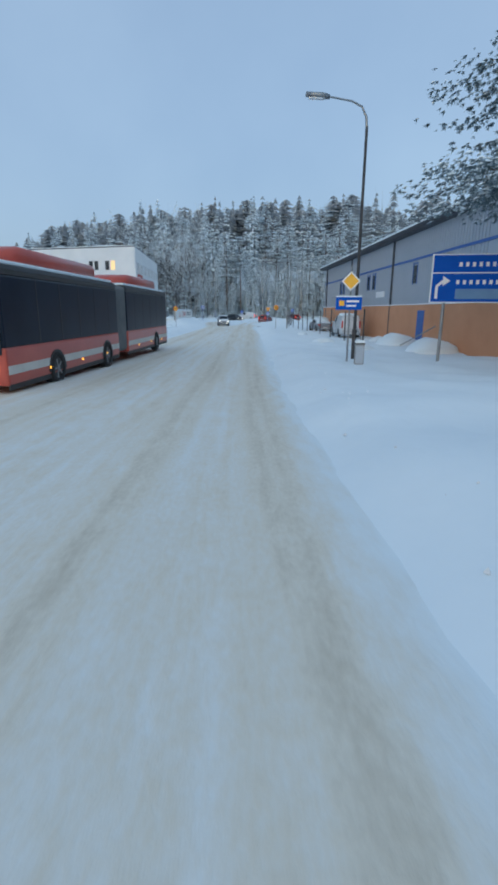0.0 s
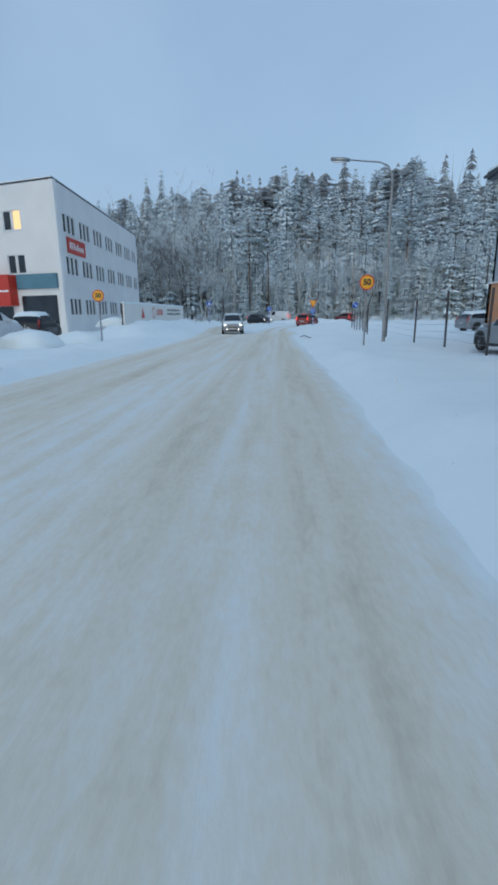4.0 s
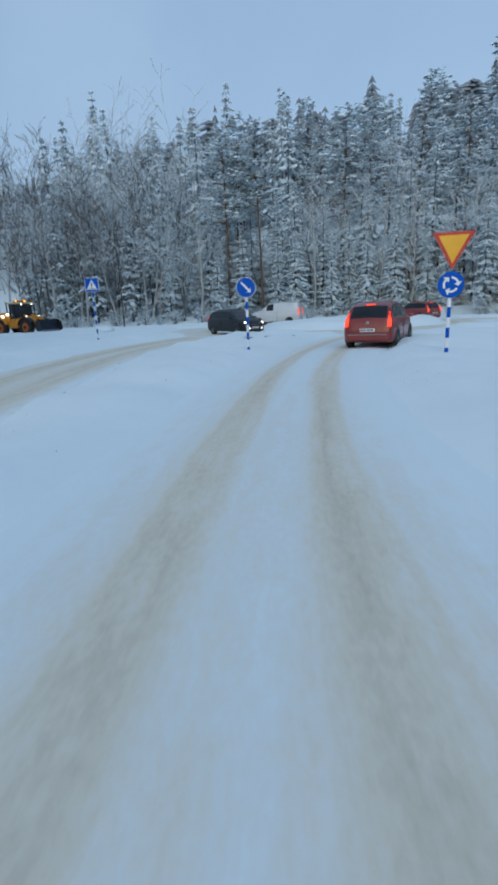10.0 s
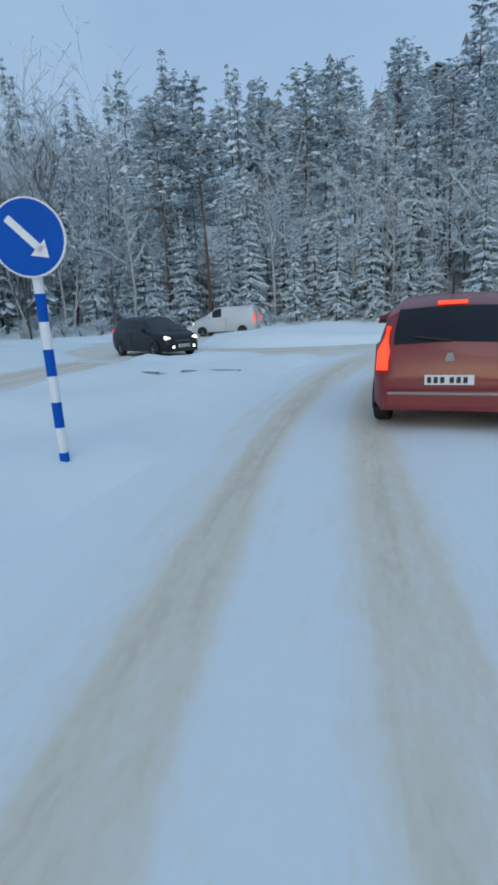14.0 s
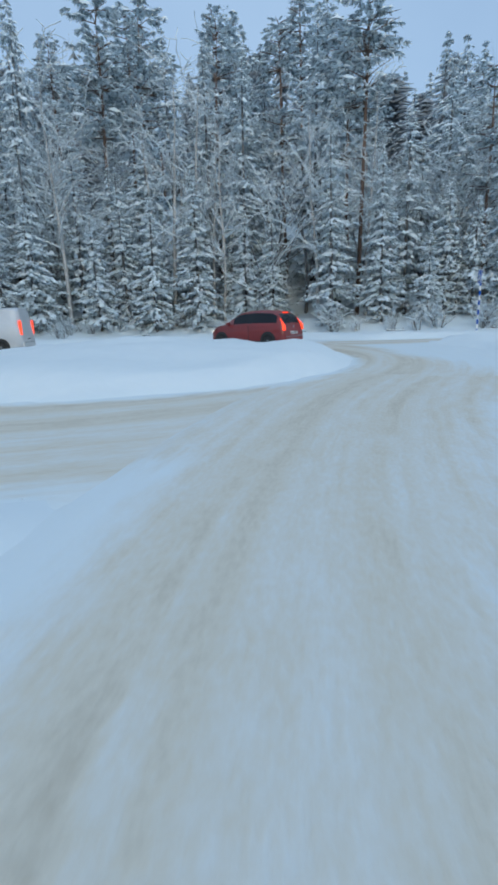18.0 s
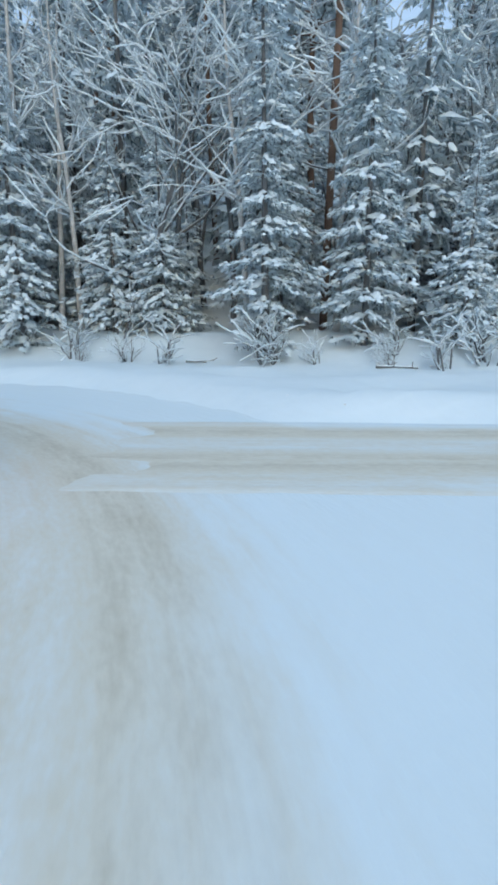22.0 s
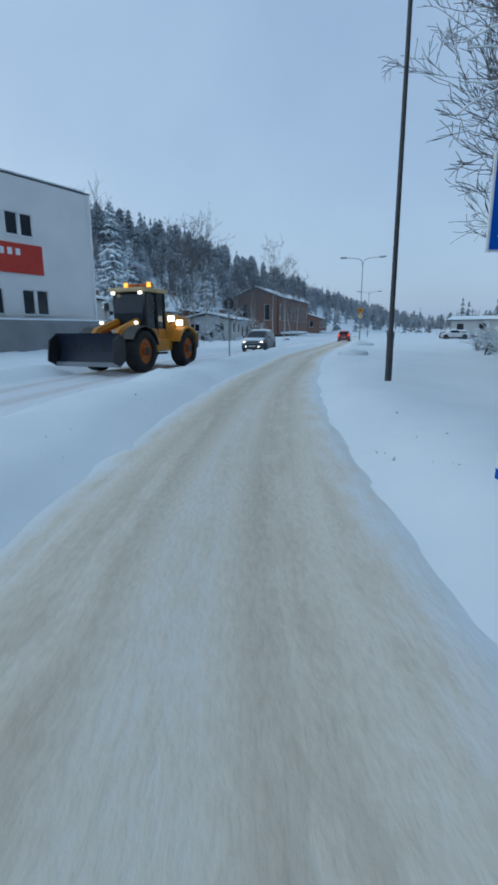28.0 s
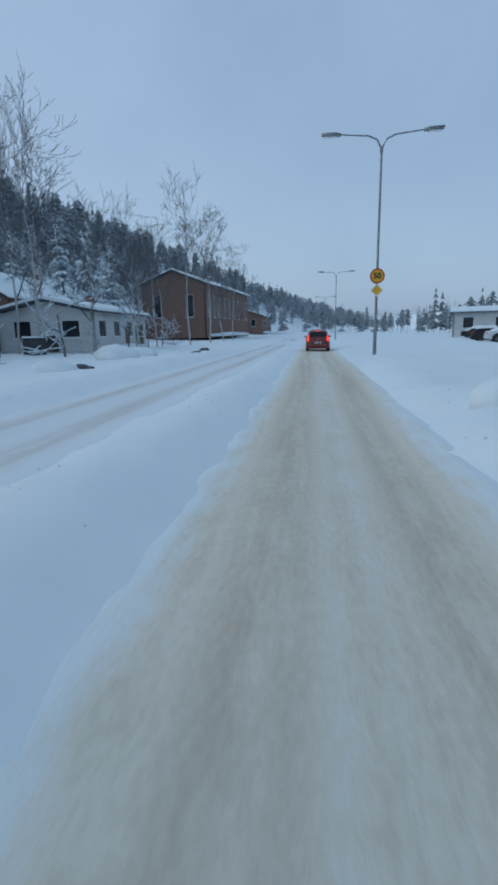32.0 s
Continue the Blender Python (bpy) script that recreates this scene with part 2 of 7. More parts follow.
CARGLASS = surface("dark_car_glass", (0.008, 0.011, 0.015), (0.022, 0.028, 0.035), scale=0.7, fine=4.0, rough=0.12)
CARGLASS.node_tree.nodes["Principled BSDF"].inputs["Specular IOR Level"].default_value = 0.28
TYRE = surface("tyre_rubber", (0.012, 0.012, 0.012), (0.035, 0.035, 0.036), scale=5.0, fine=40.0, rough=0.9, bump=0.4)
BUSRED = surface("bus_red_paint", (0.36, 0.05, 0.032), (0.52, 0.085, 0.055), scale=0.8, fine=8.0, rough=0.35, coat=0.3)
CARRED = surface("red_car_paint", (0.165, 0.014, 0.014), (0.235, 0.024, 0.022), scale=1.0, fine=10.0, rough=0.35, coat=0.5)
CARWHITE = surface("white_car_paint", (0.50, 0.52, 0.54), (0.66, 0.68, 0.70), scale=1.0, fine=10.0, rough=0.35, coat=0.4)
CARGREY = surface("grey_car_paint", (0.17, 0.19, 0.21), (0.29, 0.31, 0.335), scale=1.0, fine=10.0, rough=0.35, coat=0.4)
CARBLACK = surface("dark_car_paint", (0.010, 0.013, 0.017), (0.025, 0.03, 0.037), scale=1.0, fine=10.0, rough=0.4, coat=0.15)
CARBLACK.node_tree.nodes["Principled BSDF"].inputs["Specular IOR Level"].default_value = 0.25
LOADERYELLOW = surface("yellow_machine_paint", (0.48, 0.185, 0.012), (0.64, 0.27, 0.022), scale=1.5, fine=14.0, rough=0.5)
BROWNWOOD = surface("brown_timber", (0.10, 0.055, 0.035), (0.21, 0.12, 0.08), scale=1.5, fine=14.0, rough=0.8, bump=0.2, stretch=(4, 4, 0.5))
BRICKRED = surface("red_brick_wall", (0.165, 0.10, 0.08), (0.25, 0.155, 0.125), scale=1.5, fine=18.0, rough=0.9, bump=0.3)
TAIL = glow("tail_lamp_red", (1.0, 0.06, 0.02), 1.6)
HEAD = glow("headlamp_white", (1.0, 0.93, 0.78), 3.0)
AMBER = glow("amber_lamp", (1.0, 0.42, 0.05), 2.2)
WARMWINDOW = glow("lit_window", (1.0, 0.66, 0.30), 0.7)


# ---- mesh helpers ----
def mesh_of(name, verts, faces, mat, smooth=False):
    me = bpy.data.meshes.new(name)
    me.from_pydata([tuple(v) for v in verts], [], [tuple(f) for f in faces])
    for m in (mat if isinstance(mat, (list, tuple)) else [mat]):
        me.materials.append(m)
    if smooth:
        me.polygons.foreach_set("use_smooth", [True] * len(me.polygons))
    me.update()
    return me


def part(name, geo, material, parent=None, label="", smooth=False, at=None):
    """Links a (verts, faces) pair, a bmesh or a mesh as one mesh object under its parent."""
    if isinstance(geo, bmesh.types.BMesh):
        me = bpy.data.meshes.new(name)
        geo.to_mesh(me)
        geo.free()
        me.materials.append(material)
        if smooth:
            me.polygons.foreach_set("use_smooth", [True] * len(me.polygons))
    elif isinstance(geo, bpy.types.Mesh):
        me = geo
    else:
        me = mesh_of(name, geo[0], geo[1], material, smooth)
    ob = new(name, me)
    ob.parent = parent
    if at is not None:
        ob.matrix_basis = at
    if label:
        tagged(ob, label)
    return ob


def thing(name, label, category, at=None, group="", kind=""):
    ob = new(name)
    ob.empty_display_size = 0.2
    if at is not None:
        ob.matrix_basis = at
    return tagged(ob, label, category, group, kind)


def box(x0, x1, y0, y1, z0, z1, bevel=0.0):
    if bevel <= 0:
        v = [(x, y, z) for z in (z0, z1) for y in (y0, y1) for x in (x0, x1)]
        return v, [(0, 2, 3, 1), (4, 5, 7, 6), (0, 1, 5, 4), (2, 6, 7, 3), (0, 4, 6, 2), (1, 3, 7, 5)]
    bm = bmesh.new()
    bmesh.ops.create_cube(bm, size=1.0)
    for v in bm.verts:
        v.co = Vector(((x0 + x1) / 2 + v.co.x * (x1 - x0), (y0 + y1) / 2 + v.co.y * (y1 - y0), (z0 + z1) / 2 + v.co.z * (z1 - z0)))
    bmesh.ops.bevel(bm, geom=list(bm.edges), offset=bevel, segments=2, profile=0.6, affect="EDGES")
    return bm


def merge(*geos):
    V, F = [], []
    for v, f in geos:
        o = len(V)
        V += list(v)
        F += [tuple(i + o for i in q) for q in f]
    return V, F


def tube(points, radii, sides=8, cap=True):
    """A tapered tube along points."""
    V, F = [], []
    P = [Vector(p) for p in points]
    for i, p in enumerate(P):
        d = (P[min(i + 1, len(P) - 1)] - P[max(i - 1, 0)]).normalized()
        a = d.cross(Vector((0, 0, 1)) if abs(d.z) < 0.9 else Vector((1, 0, 0))).normalized()
        b = d.cross(a)
        r = radii[i] if isinstance(radii, (list, tuple)) else radii
        for k in range(sides):
            w = 2 * math.pi * k / sides
            V.append(p + r * (a * math.cos(w) + b * math.sin(w)))
    for i in range(len(P) - 1):
        for k in range(sides):
            F.append((i * sides + k, i * sides + (k + 1) % sides, (i + 1) * sides + (k + 1) % sides, (i + 1) * sides + k))
    if cap:
        F.append(tuple(range(sides - 1, -1, -1)))
        F.append(tuple(range((len(P) - 1) * sides, len(P) * sides)))
    return V, F


def prism(outline, depth, axis="y", at=0.0):
    """A flat outline (u, v) given depth along an axis: 'y' stands upright facing -y, 'x' facing x, 'z' lies flat."""
    n = len(outline)
    place = {"y": lambda u, v, d: (u, d, v), "x": lambda u, v, d: (d, u, v), "z": lambda u, v, d: (u, v, d)}[axis]
    V = [place(u, v, at) for u, v in outline] + [place(u, v, at + depth) for u, v in outline]
    F = [tuple(range(n)), tuple(range(2 * n - 1, n - 1, -1))] + [(i, i + n, (i + 1) % n + n, (i + 1) % n) for i in range(n)]
    return V, F


def ring_points(r, n=28, cx=0.0, cz=0.0):
    return [(cx + r * math.cos(2 * math.pi * k / n), cz + r * math.sin(2 * math.pi * k / n)) for k in range(n)]


# ---- ground, roads ----
def slope(y):
    """The first road falls gently towards the roundabout."""
    y = np.asarray(y, float)
    return np.where(y > 0, 0.9 * np.exp(-np.maximum(y, 0) / 20.0), 0.9 - 0.045 * np.maximum(y, -40))


def smooth_line(points, step=1.0):
    """Catmull-Rom through points of (x, y, half width left, half width right), evenly stepped."""
    P = np.array(points, float)
    P = np.vstack([2 * P[0] - P[1], P, 2 * P[-1] - P[-2]])
    out = []
    for i in range(1, len(P) - 2):
        a, b, c, d = P[i - 1:i + 3]
        n = max(2, int(np.hypot(*(c - b)[:2]) / step))
        for k in range(n):
            w = k / n
            out.append(0.5 * (2 * b + (c - a) * w + (2 * a - 5 * b + 4 * c - d) * w ** 2 + (3 * b - a - 3 * c + d) * w ** 3))
    out.append(P[-2])
    return np.array(out)


CX, CY, ISLAND, RING = 9.0, 128.0, 7.0, 13.8
IX, IY = 10.0, 126.4  # middle of the snowy island
LANES = {
    "road_1": smooth_line([(-2.4, -60, 4.7, 3.7), (-2.4, 0, 4.7, 3.7), (-1.6, 30, 4.4, 4.0), (-0.7, 55, 4.2, 4.1), (0.0, 74, 4.2, 3.9), (0.4, 83, 4.6, 4.3)]),
    "road_2": smooth_line([(2.35, 79, 1.9, 2.3), (2.95, 92, 1.9, 2.0), (4.4, 101, 1.9, 2.0), (7.4, 110, 2.0, 2.2), (11.5, 116, 2.2, 2.4), (15.5, 119.5, 2.2, 2.2)]),
    "road_3": smooth_line([(-1.95, 79, 2.2, 2.0), (-2.85, 94, 1.9, 1.9), (-3.3, 103, 1.9, 1.9), (-2.6, 111, 2.0, 2.0), (-0.5, 119, 2.2, 2.2)]),
    "road_4": smooth_line([(15.5, 136.6, 2.0, 2.0), (10.2, 139.2, 1.8, 1.9), (3.7, 140.1, 1.6, 1.7), (-4, 140.15, 1.5, 1.6), (-13, 140.95, 1.5, 1.55), (-22.0, 142.5, 1.5, 1.5), (-31.6, 144.35, 1.5, 1.5), (-42, 147.05, 1.5, 1.5),
                           (-61, 152.0, 1.6, 1.6), (-110, 164.8, 1.7, 1.7), (-220, 193.2, 1.9, 1.9), (-420, 246, 2.2, 2.2)]),
    "road_5": smooth_line([(3, 133, 2.0, 2.0), (-6, 134.0, 1.9, 1.9), (-22, 136.4, 1.8, 1.8), (-38.3, 140.9, 1.7, 1.7), (-61, 147.2, 1.7, 1.7), (-110, 160.2, 1.8, 1.8), (-220, 187.5, 2.0, 2.0), (-420, 240, 2.2, 2.2)]),
    "road_6": smooth_line([(18.6, 131.3, 1.6, 1.8), (22.0, 129.7, 1.6, 1.8), (26, 128.0, 1.5, 1.8), (33, 126.0, 1.7, 2.2), (60, 121.8, 2.6, 2.8), (140, 113, 3.2, 3.2)]),
}


def road_gap(X, Y):
    """Metres outside the nearest lane's edge (inside: minus)."""
    r = np.hypot(X - CX, Y - CY)
    best = np.maximum(r - RING, ISLAND - np.hypot(X - IX, Y - IY))
    for key, line in LANES.items():
        pairs = list(zip(line[:-1:2], line[2::2]))
        for n, ((x0, y0, l0, r0), (x1, y1, l1, r1)) in enumerate(pairs):
            near = (X > min(x0, x1) - 14) & (X < max(x0, x1) + 14) & (Y > min(y0, y1) - 14) & (Y < max(y0, y1) + 14)
            if not near.any():
                continue
            dx, dy = x1 - x0, y1 - y0
            n2 = dx * dx + dy * dy
            px, py = X[near] - x0, Y[near] - y0
            raw = (px * dx + py * dy) / n2
            u = np.clip(raw, 0, 1)
            d = np.hypot(px - u * dx, py - u * dy)
            left = (px * dy - py * dx) < 0
            value = d - np.where(left, l0, r0)
            past = np.maximum(raw - 1 if n == len(pairs) - 1 else -9, -raw if n == 0 else -9) * math.sqrt(n2)
            across = np.abs(px * dy - py * dx) / math.sqrt(n2) - np.where(left, l0, r0)
            if key == "road_1" and n == len(pairs) - 1:  # the splitter island begins as a point
                past = 0.22 * past - 0.35 - 0.9 * np.minimum(across + np.where(left, l0, r0), 1.2)
                value = np.where(raw > 1, np.maximum(across, past), value)
            else:
                value = np.where(past > 0, np.maximum(across, past), value)
            best[near] = np.minimum(best[near], value)
    return best


def bumps(X, Y, scale, seed):
    """Cheap smooth noise from a few crossed waves, -1 to 1."""
    g = np.random.RandomState(seed)
    out = np.zeros_like(X)
    for k in range(7):
        a, f, p = g.uniform(0, 6.28), g.uniform(0.5, 1.9) / scale, g.uniform(0, 6.28)
        out += np.sin((X * math.cos(a) + Y * math.sin(a)) * f * 6.28 + p + 1.3 * np.sin((X * math.sin(a) - Y * math.cos(a)) * f * 4.1 + k))
    return out / 4.0


WOOD_X = [-170, -120, -85, -50, -38, -30, -12, 5, 18, 25, 30, 36, 50, 90, 300]
WOOD_Y = [430, 262, 205, 180, 168, 159, 149.5, 148.0, 145.5, 140.5, 135.5, 132.5, 130, 127, 118]
RIDGE = [(-128, 46, 26), (-165, 70, 33), (-218, 100, 36), (-285, 138, 30), (-400, 215, 17), (-560, 320, 7)]


def terrain(X, Y):
    """The lie of the land without banks: slope, wooded hillside, and the ridge beyond the houses."""
    Z = slope(Y) * np.exp(-np.maximum(np.abs(X) - 30, 0) / 40)
    back = np.maximum(Y - np.interp(X, WOOD_X, WOOD_Y), 0)
    Z = Z + np.where(back > 0, 0.9 * np.clip(back / 3, 0, 1) + 31 * (1 - np.exp(-np.maximum(back - 6, 0) / 62)), 0)
    ridge = np.zeros_like(X)
    for (x0, y0, h0), (x1, y1, h1) in zip(RIDGE, RIDGE[1:]):
        dx, dy = x1 - x0, y1 - y0
        u = np.clip(((X - x0) * dx + (Y - y0) * dy) / (dx * dx + dy * dy), 0, 1)
        d = np.hypot(X - x0 - u * dx, Y - y0 - u * dy)
        ridge = np.maximum(ridge, (h0 + u * (h1 - h0)) * np.exp(-(d / 36.0) ** 2))
    return Z + ridge


def height(X, Y):
    X, Y = np.asarray(X, float), np.asarray(Y, float)
    gap = road_gap(X, Y) + 0.16 * bumps(X, Y, 2.6, 3) + 0.07 * bumps(X, Y, 0.9, 4)
    rise = np.clip((gap + 0.45) / 1.2, 0, 1)
    rise = rise * rise * (3 - 2 * rise)
    fall = np.clip((gap - 0.9) / 3.0, 0, 1)
    fall = fall * fall * (3 - 2 * fall)
    bank = rise * (0.31 + 0.09 * bumps(X, Y, 5.0, 5)) - fall * 0.12
    berm = np.clip((-5.2 - X) / 1.7, 0, 1) * np.clip((X + 10.5) / 1.5, 0, 1) * np.clip((Y - 71) / 4, 0, 1) * np.clip((101 - Y) / 4, 0, 1)
    berm = berm * berm * (3 - 2 * berm) * (0.85 + 0.18 * bumps(X, Y, 3.2, 9))
    island = 0.55 * np.clip(1 - (np.hypot(X - IX, Y - IY) / ISLAND) ** 2, 0, 1)
    rough = (0.05 * bumps(X, Y, 1.4, 6) + 0.03 * bumps(X, Y, 0.7, 8)) * rise
    return terrain(X, Y) + np.where(gap < -0.45, -0.075, bank - 0.075 * (1 - rise)) + island + berm + rough + 0.08 * bumps(X, Y, 18, 7) * fall


def ground_at(x, y):
    return float(height(np.array([x]), np.array([y]))[0])


def lines(fine0, fine1, step, far0, far1):
    inner = list(np.arange(fine0, fine1 + 1e-6, step))
    lo, hi, s = [fine0], [fine1], step
    while lo[-1] > far0:
        s *= 1.16
        lo.append(lo[-1] - s)
    s = step
    while hi[-1] < far1:
        s *= 1.16
        hi.append(hi[-1] + s)
    return np.array(lo[:0:-1] + inner + hi[1:])


gx, gy = lines(-66, 34, 0.5, -1600, 1400), lines(-1, 152, 0.5, -900, 1500)
GX, GY = np.meshgrid(gx, gy)
GZ = height(GX, GY)
me = bpy.data.meshes.new("ground")
nx, ny = len(gx), len(gy)
idx = np.arange(nx * ny).reshape(ny, nx)
quads = np.stack([idx[:-1, :-1], idx[:-1, 1:], idx[1:, 1:], idx[1:, :-1]], -1).reshape(-1, 4)
me.vertices.add(nx * ny)
me.vertices.foreach_set("co", np.stack([GX, GY, GZ], -1).ravel())
me.loops.add(quads.size)
me.loops.foreach_set("vertex_index", quads.ravel())
me.polygons.add(len(quads))
me.polygons.foreach_set("loop_start", np.arange(0, quads.size, 4))
me.polygons.foreach_set("use_smooth", np.ones(len(quads), bool))
me.materials.append(SNOW)
me.update(calc_edges=True)
tagged(new("ground", me), "deep fresh snow over verges, islands and hillside", "ground", kind="structure")


def ribbon(name, line, label, across=22):
    """A lane as a strip with shallow wheel ruts; its UV map holds metres across and along."""
    closed = np.hypot(*(line[0, :2] - line[-1, :2])) < 0.01
    if not closed:
        first, last = line[0] + (line[0] - line[1]) * [1.5, 1.5, 0, 0], line[-1] + (line[-1] - line[-2]) / np.hypot(*(line[-1] - line[-2])[:2]) * [REACH.get(name, 1.5), REACH.get(name, 1.5), 0, 0]
        line = np.vstack([first, line, last])
    P = line[:, :2]
    T = np.gradient(P, axis=0)
    if closed:
        T[0] = T[-1] = P[1] - P[-2]
    T /= np.linalg.norm(T, axis=1)[:, None]
    Nn = np.stack([-T[:, 1], T[:, 0]], 1)
    along = np.concatenate([[0], np.cumsum(np.linalg.norm(np.diff(P, axis=0), axis=1))])
    V, UV, EDGE = [], [], []
    for i in range(len(P)):
        for k in range(across + 1):
            w = k / across
            o = line[i, 2] * (1 - w) - line[i, 3] * w
            o += (0.35 if k == 0 else -0.35 if k == across else 0)
            x, y = P[i] + Nn[i] * o
            V.append((x, y))
            UV.append((o, along[i]))
            EDGE.append((0.0, 9.0))
    V, UV, EDGE = np.array(V), np.array(UV) + np.array(SHIFT.get(name, (0, 0))), np.array(EDGE)
    EDGE[:, 0] = -road_gap(V[:, 0], V[:, 1])
    if name == "roundabout":
        turned = np.degrees(np.arctan2(V[:, 1] - CY, V[:, 0] - CX))
        EDGE[:, 1] = np.interp(turned, (-100, -60, -24, 5, 14, 30, 45, 60, 80), (14.5, 13.0, 10.4, 11.2, 12.0, 11.0, 11.8, 13.0, 14.5)) - np.hypot(V[:, 0] - CX, V[:, 1] - CY)
    z = slope(V[:, 1]) * np.exp(-np.maximum(np.abs(V[:, 0]) - 30, 0) / 40) + 0.006 * bumps(V[:, 0], V[:, 1], 1.1, 11) + ORDER.index(name) * 0.009
    tip = np.minimum(UV[:, 1] - UV[:, 1].min(), UV[:, 1].max() - UV[:, 1])
    if not closed:
        z += 0.02 * np.sin(UV[:, 0] * 2 * math.pi / 1.75) * np.clip((tip - 12) / 8.0, 0, 1) - 0.055 * np.clip(1 - tip / 4.0, 0, 1)
    rim = np.tile(np.isin(np.arange(across + 1), (0, across)), len(P))
    if not closed:
        rim[:across + 1] = rim[-across - 1:] = True
    z = z - 0.13 * rim
    F = [(i * (across + 1) + k, (i + 1) * (across + 1) + k, (i + 1) * (across + 1) + k + 1, i * (across + 1) + k + 1) for i in range(len(P) - 1) for k in range(across)]
    m = mesh_of(name, np.column_stack([V, z]), F, ROADSNOW[name], True)
    layer = m.uv_layers.new(name="lane")
    vi = np.zeros(len(m.loops), int)
    m.loops.foreach_get("vertex_index", vi)
    layer.data.foreach_set("uv", UV[vi].ravel())
    m.uv_layers.new(name="edge").data.foreach_set("uv", EDGE[vi].ravel())
    return tagged(new(name, m), label, "road", kind="structure")


REACH = {"road_1": 11.0}
SHIFT = {"road_2": (0.0, 139.0), "road_3": (0.0, 139.0)}
ORDER = ["road_3", "road_5", "road_1", "roundabout", "road_6", "road_4", "road_2"]
for key, line in LANES.items():
    ribbon(key, line, "packed sanded snow on the carriageway with brownish wheel tracks")
turns = np.radians(np.arange(180, 541, 3.0))
ring = np.column_stack([CX + 9.8 * np.cos(turns), CY + 9.8 * np.sin(turns), np.full(len(turns), 4.6), np.full(len(turns), 4.6)])
ribbon("roundabout", ring, "circulating lane of packed brownish snow round the island")

# ---- trees ----
def two_tone(name, parts):
    """One mesh from (verts, faces, material) groups of triangles or quads."""
    V, F, M, mats, o = [], [], [], [], 0
    for v, f, m in parts:
        if not len(v):
            continue
        if m not in mats:
            mats.append(m)
        V.append(np.asarray(v))
        F += [tuple(int(i) + o for i in q) for q in f]
        M += [mats.index(m)] * len(f)
        o += len(v)
    me = bpy.data.meshes.new(name)
    me.from_pydata([tuple(p) for p in np.concatenate(V)], [], F)
    for m in mats:
        me.materials.append(m)
    me.polygons.foreach_set("material_index", M)
    if TREESNOW in mats:
        me.polygons.foreach_set("use_smooth", [k == mats.index(TREESNOW) for k in M])
    me.update()
    return me


def unit(v):
    return v / np.maximum(np.linalg.norm(v, axis=-1, keepdims=True), 1e-9)


def domes(C, A, S, U, length, width, lift, rng):
    """Low rounded lumps of snow: six-sided, uneven, raised in the middle."""
    n = len(C)
    w = np.arange(6) * math.pi / 3 + rng.uniform(-0.25, 0.25, (n, 6))
    q = rng.uniform(0.72, 1.18, (n, 6))
    rim = C[:, None] + A[:, None] * (np.cos(w) * q * 0.5 * length[:, None])[..., None] + S[:, None] * (np.sin(w) * q * 0.5 * width[:, None])[..., None] - U[:, None] * (rng.uniform(0, 0.35, (n, 6)) * lift[:, None])[..., None]
    top = C + U * lift[:, None]
    V = np.concatenate([rim, top[:, None]], 1).reshape(-1, 3)
    base = np.arange(n)[:, None] * 7
    F = np.concatenate([base + np.array((k, (k + 1) % 6, 6)) for k in range(6)], 1).reshape(-1, 3)
    return V, F


def blades(C, A, S, U, length, count, droop, rng):
    """Thin pointed needle sprays fanning out from each centre."""
    n = len(C)
    V = []
    for k in range(count):
        fan = (k / max(count - 1, 1) - 0.5) * 2.5 + rng.uniform(-0.25, 0.25, n)
        d = unit(A * np.cos(fan)[:, None] + S * np.sin(fan)[:, None] - U * (droop * rng.uniform(0.3, 1.6, n))[:, None])
        side = unit(np.cross(d, U + rng.normal(0, 0.4, (n, 3))))
        L = (length * rng.uniform(0.6, 1.25, n))[:, None]
        V.append(np.stack([C - side * L * 0.13 - d * L * 0.1, C + side * L * 0.13 - d * L * 0.1, C + d * L], 1))
    V = np.stack(V, 1).reshape(-1, 3)
    return V, np.arange(len(V)).reshape(-1, 3)


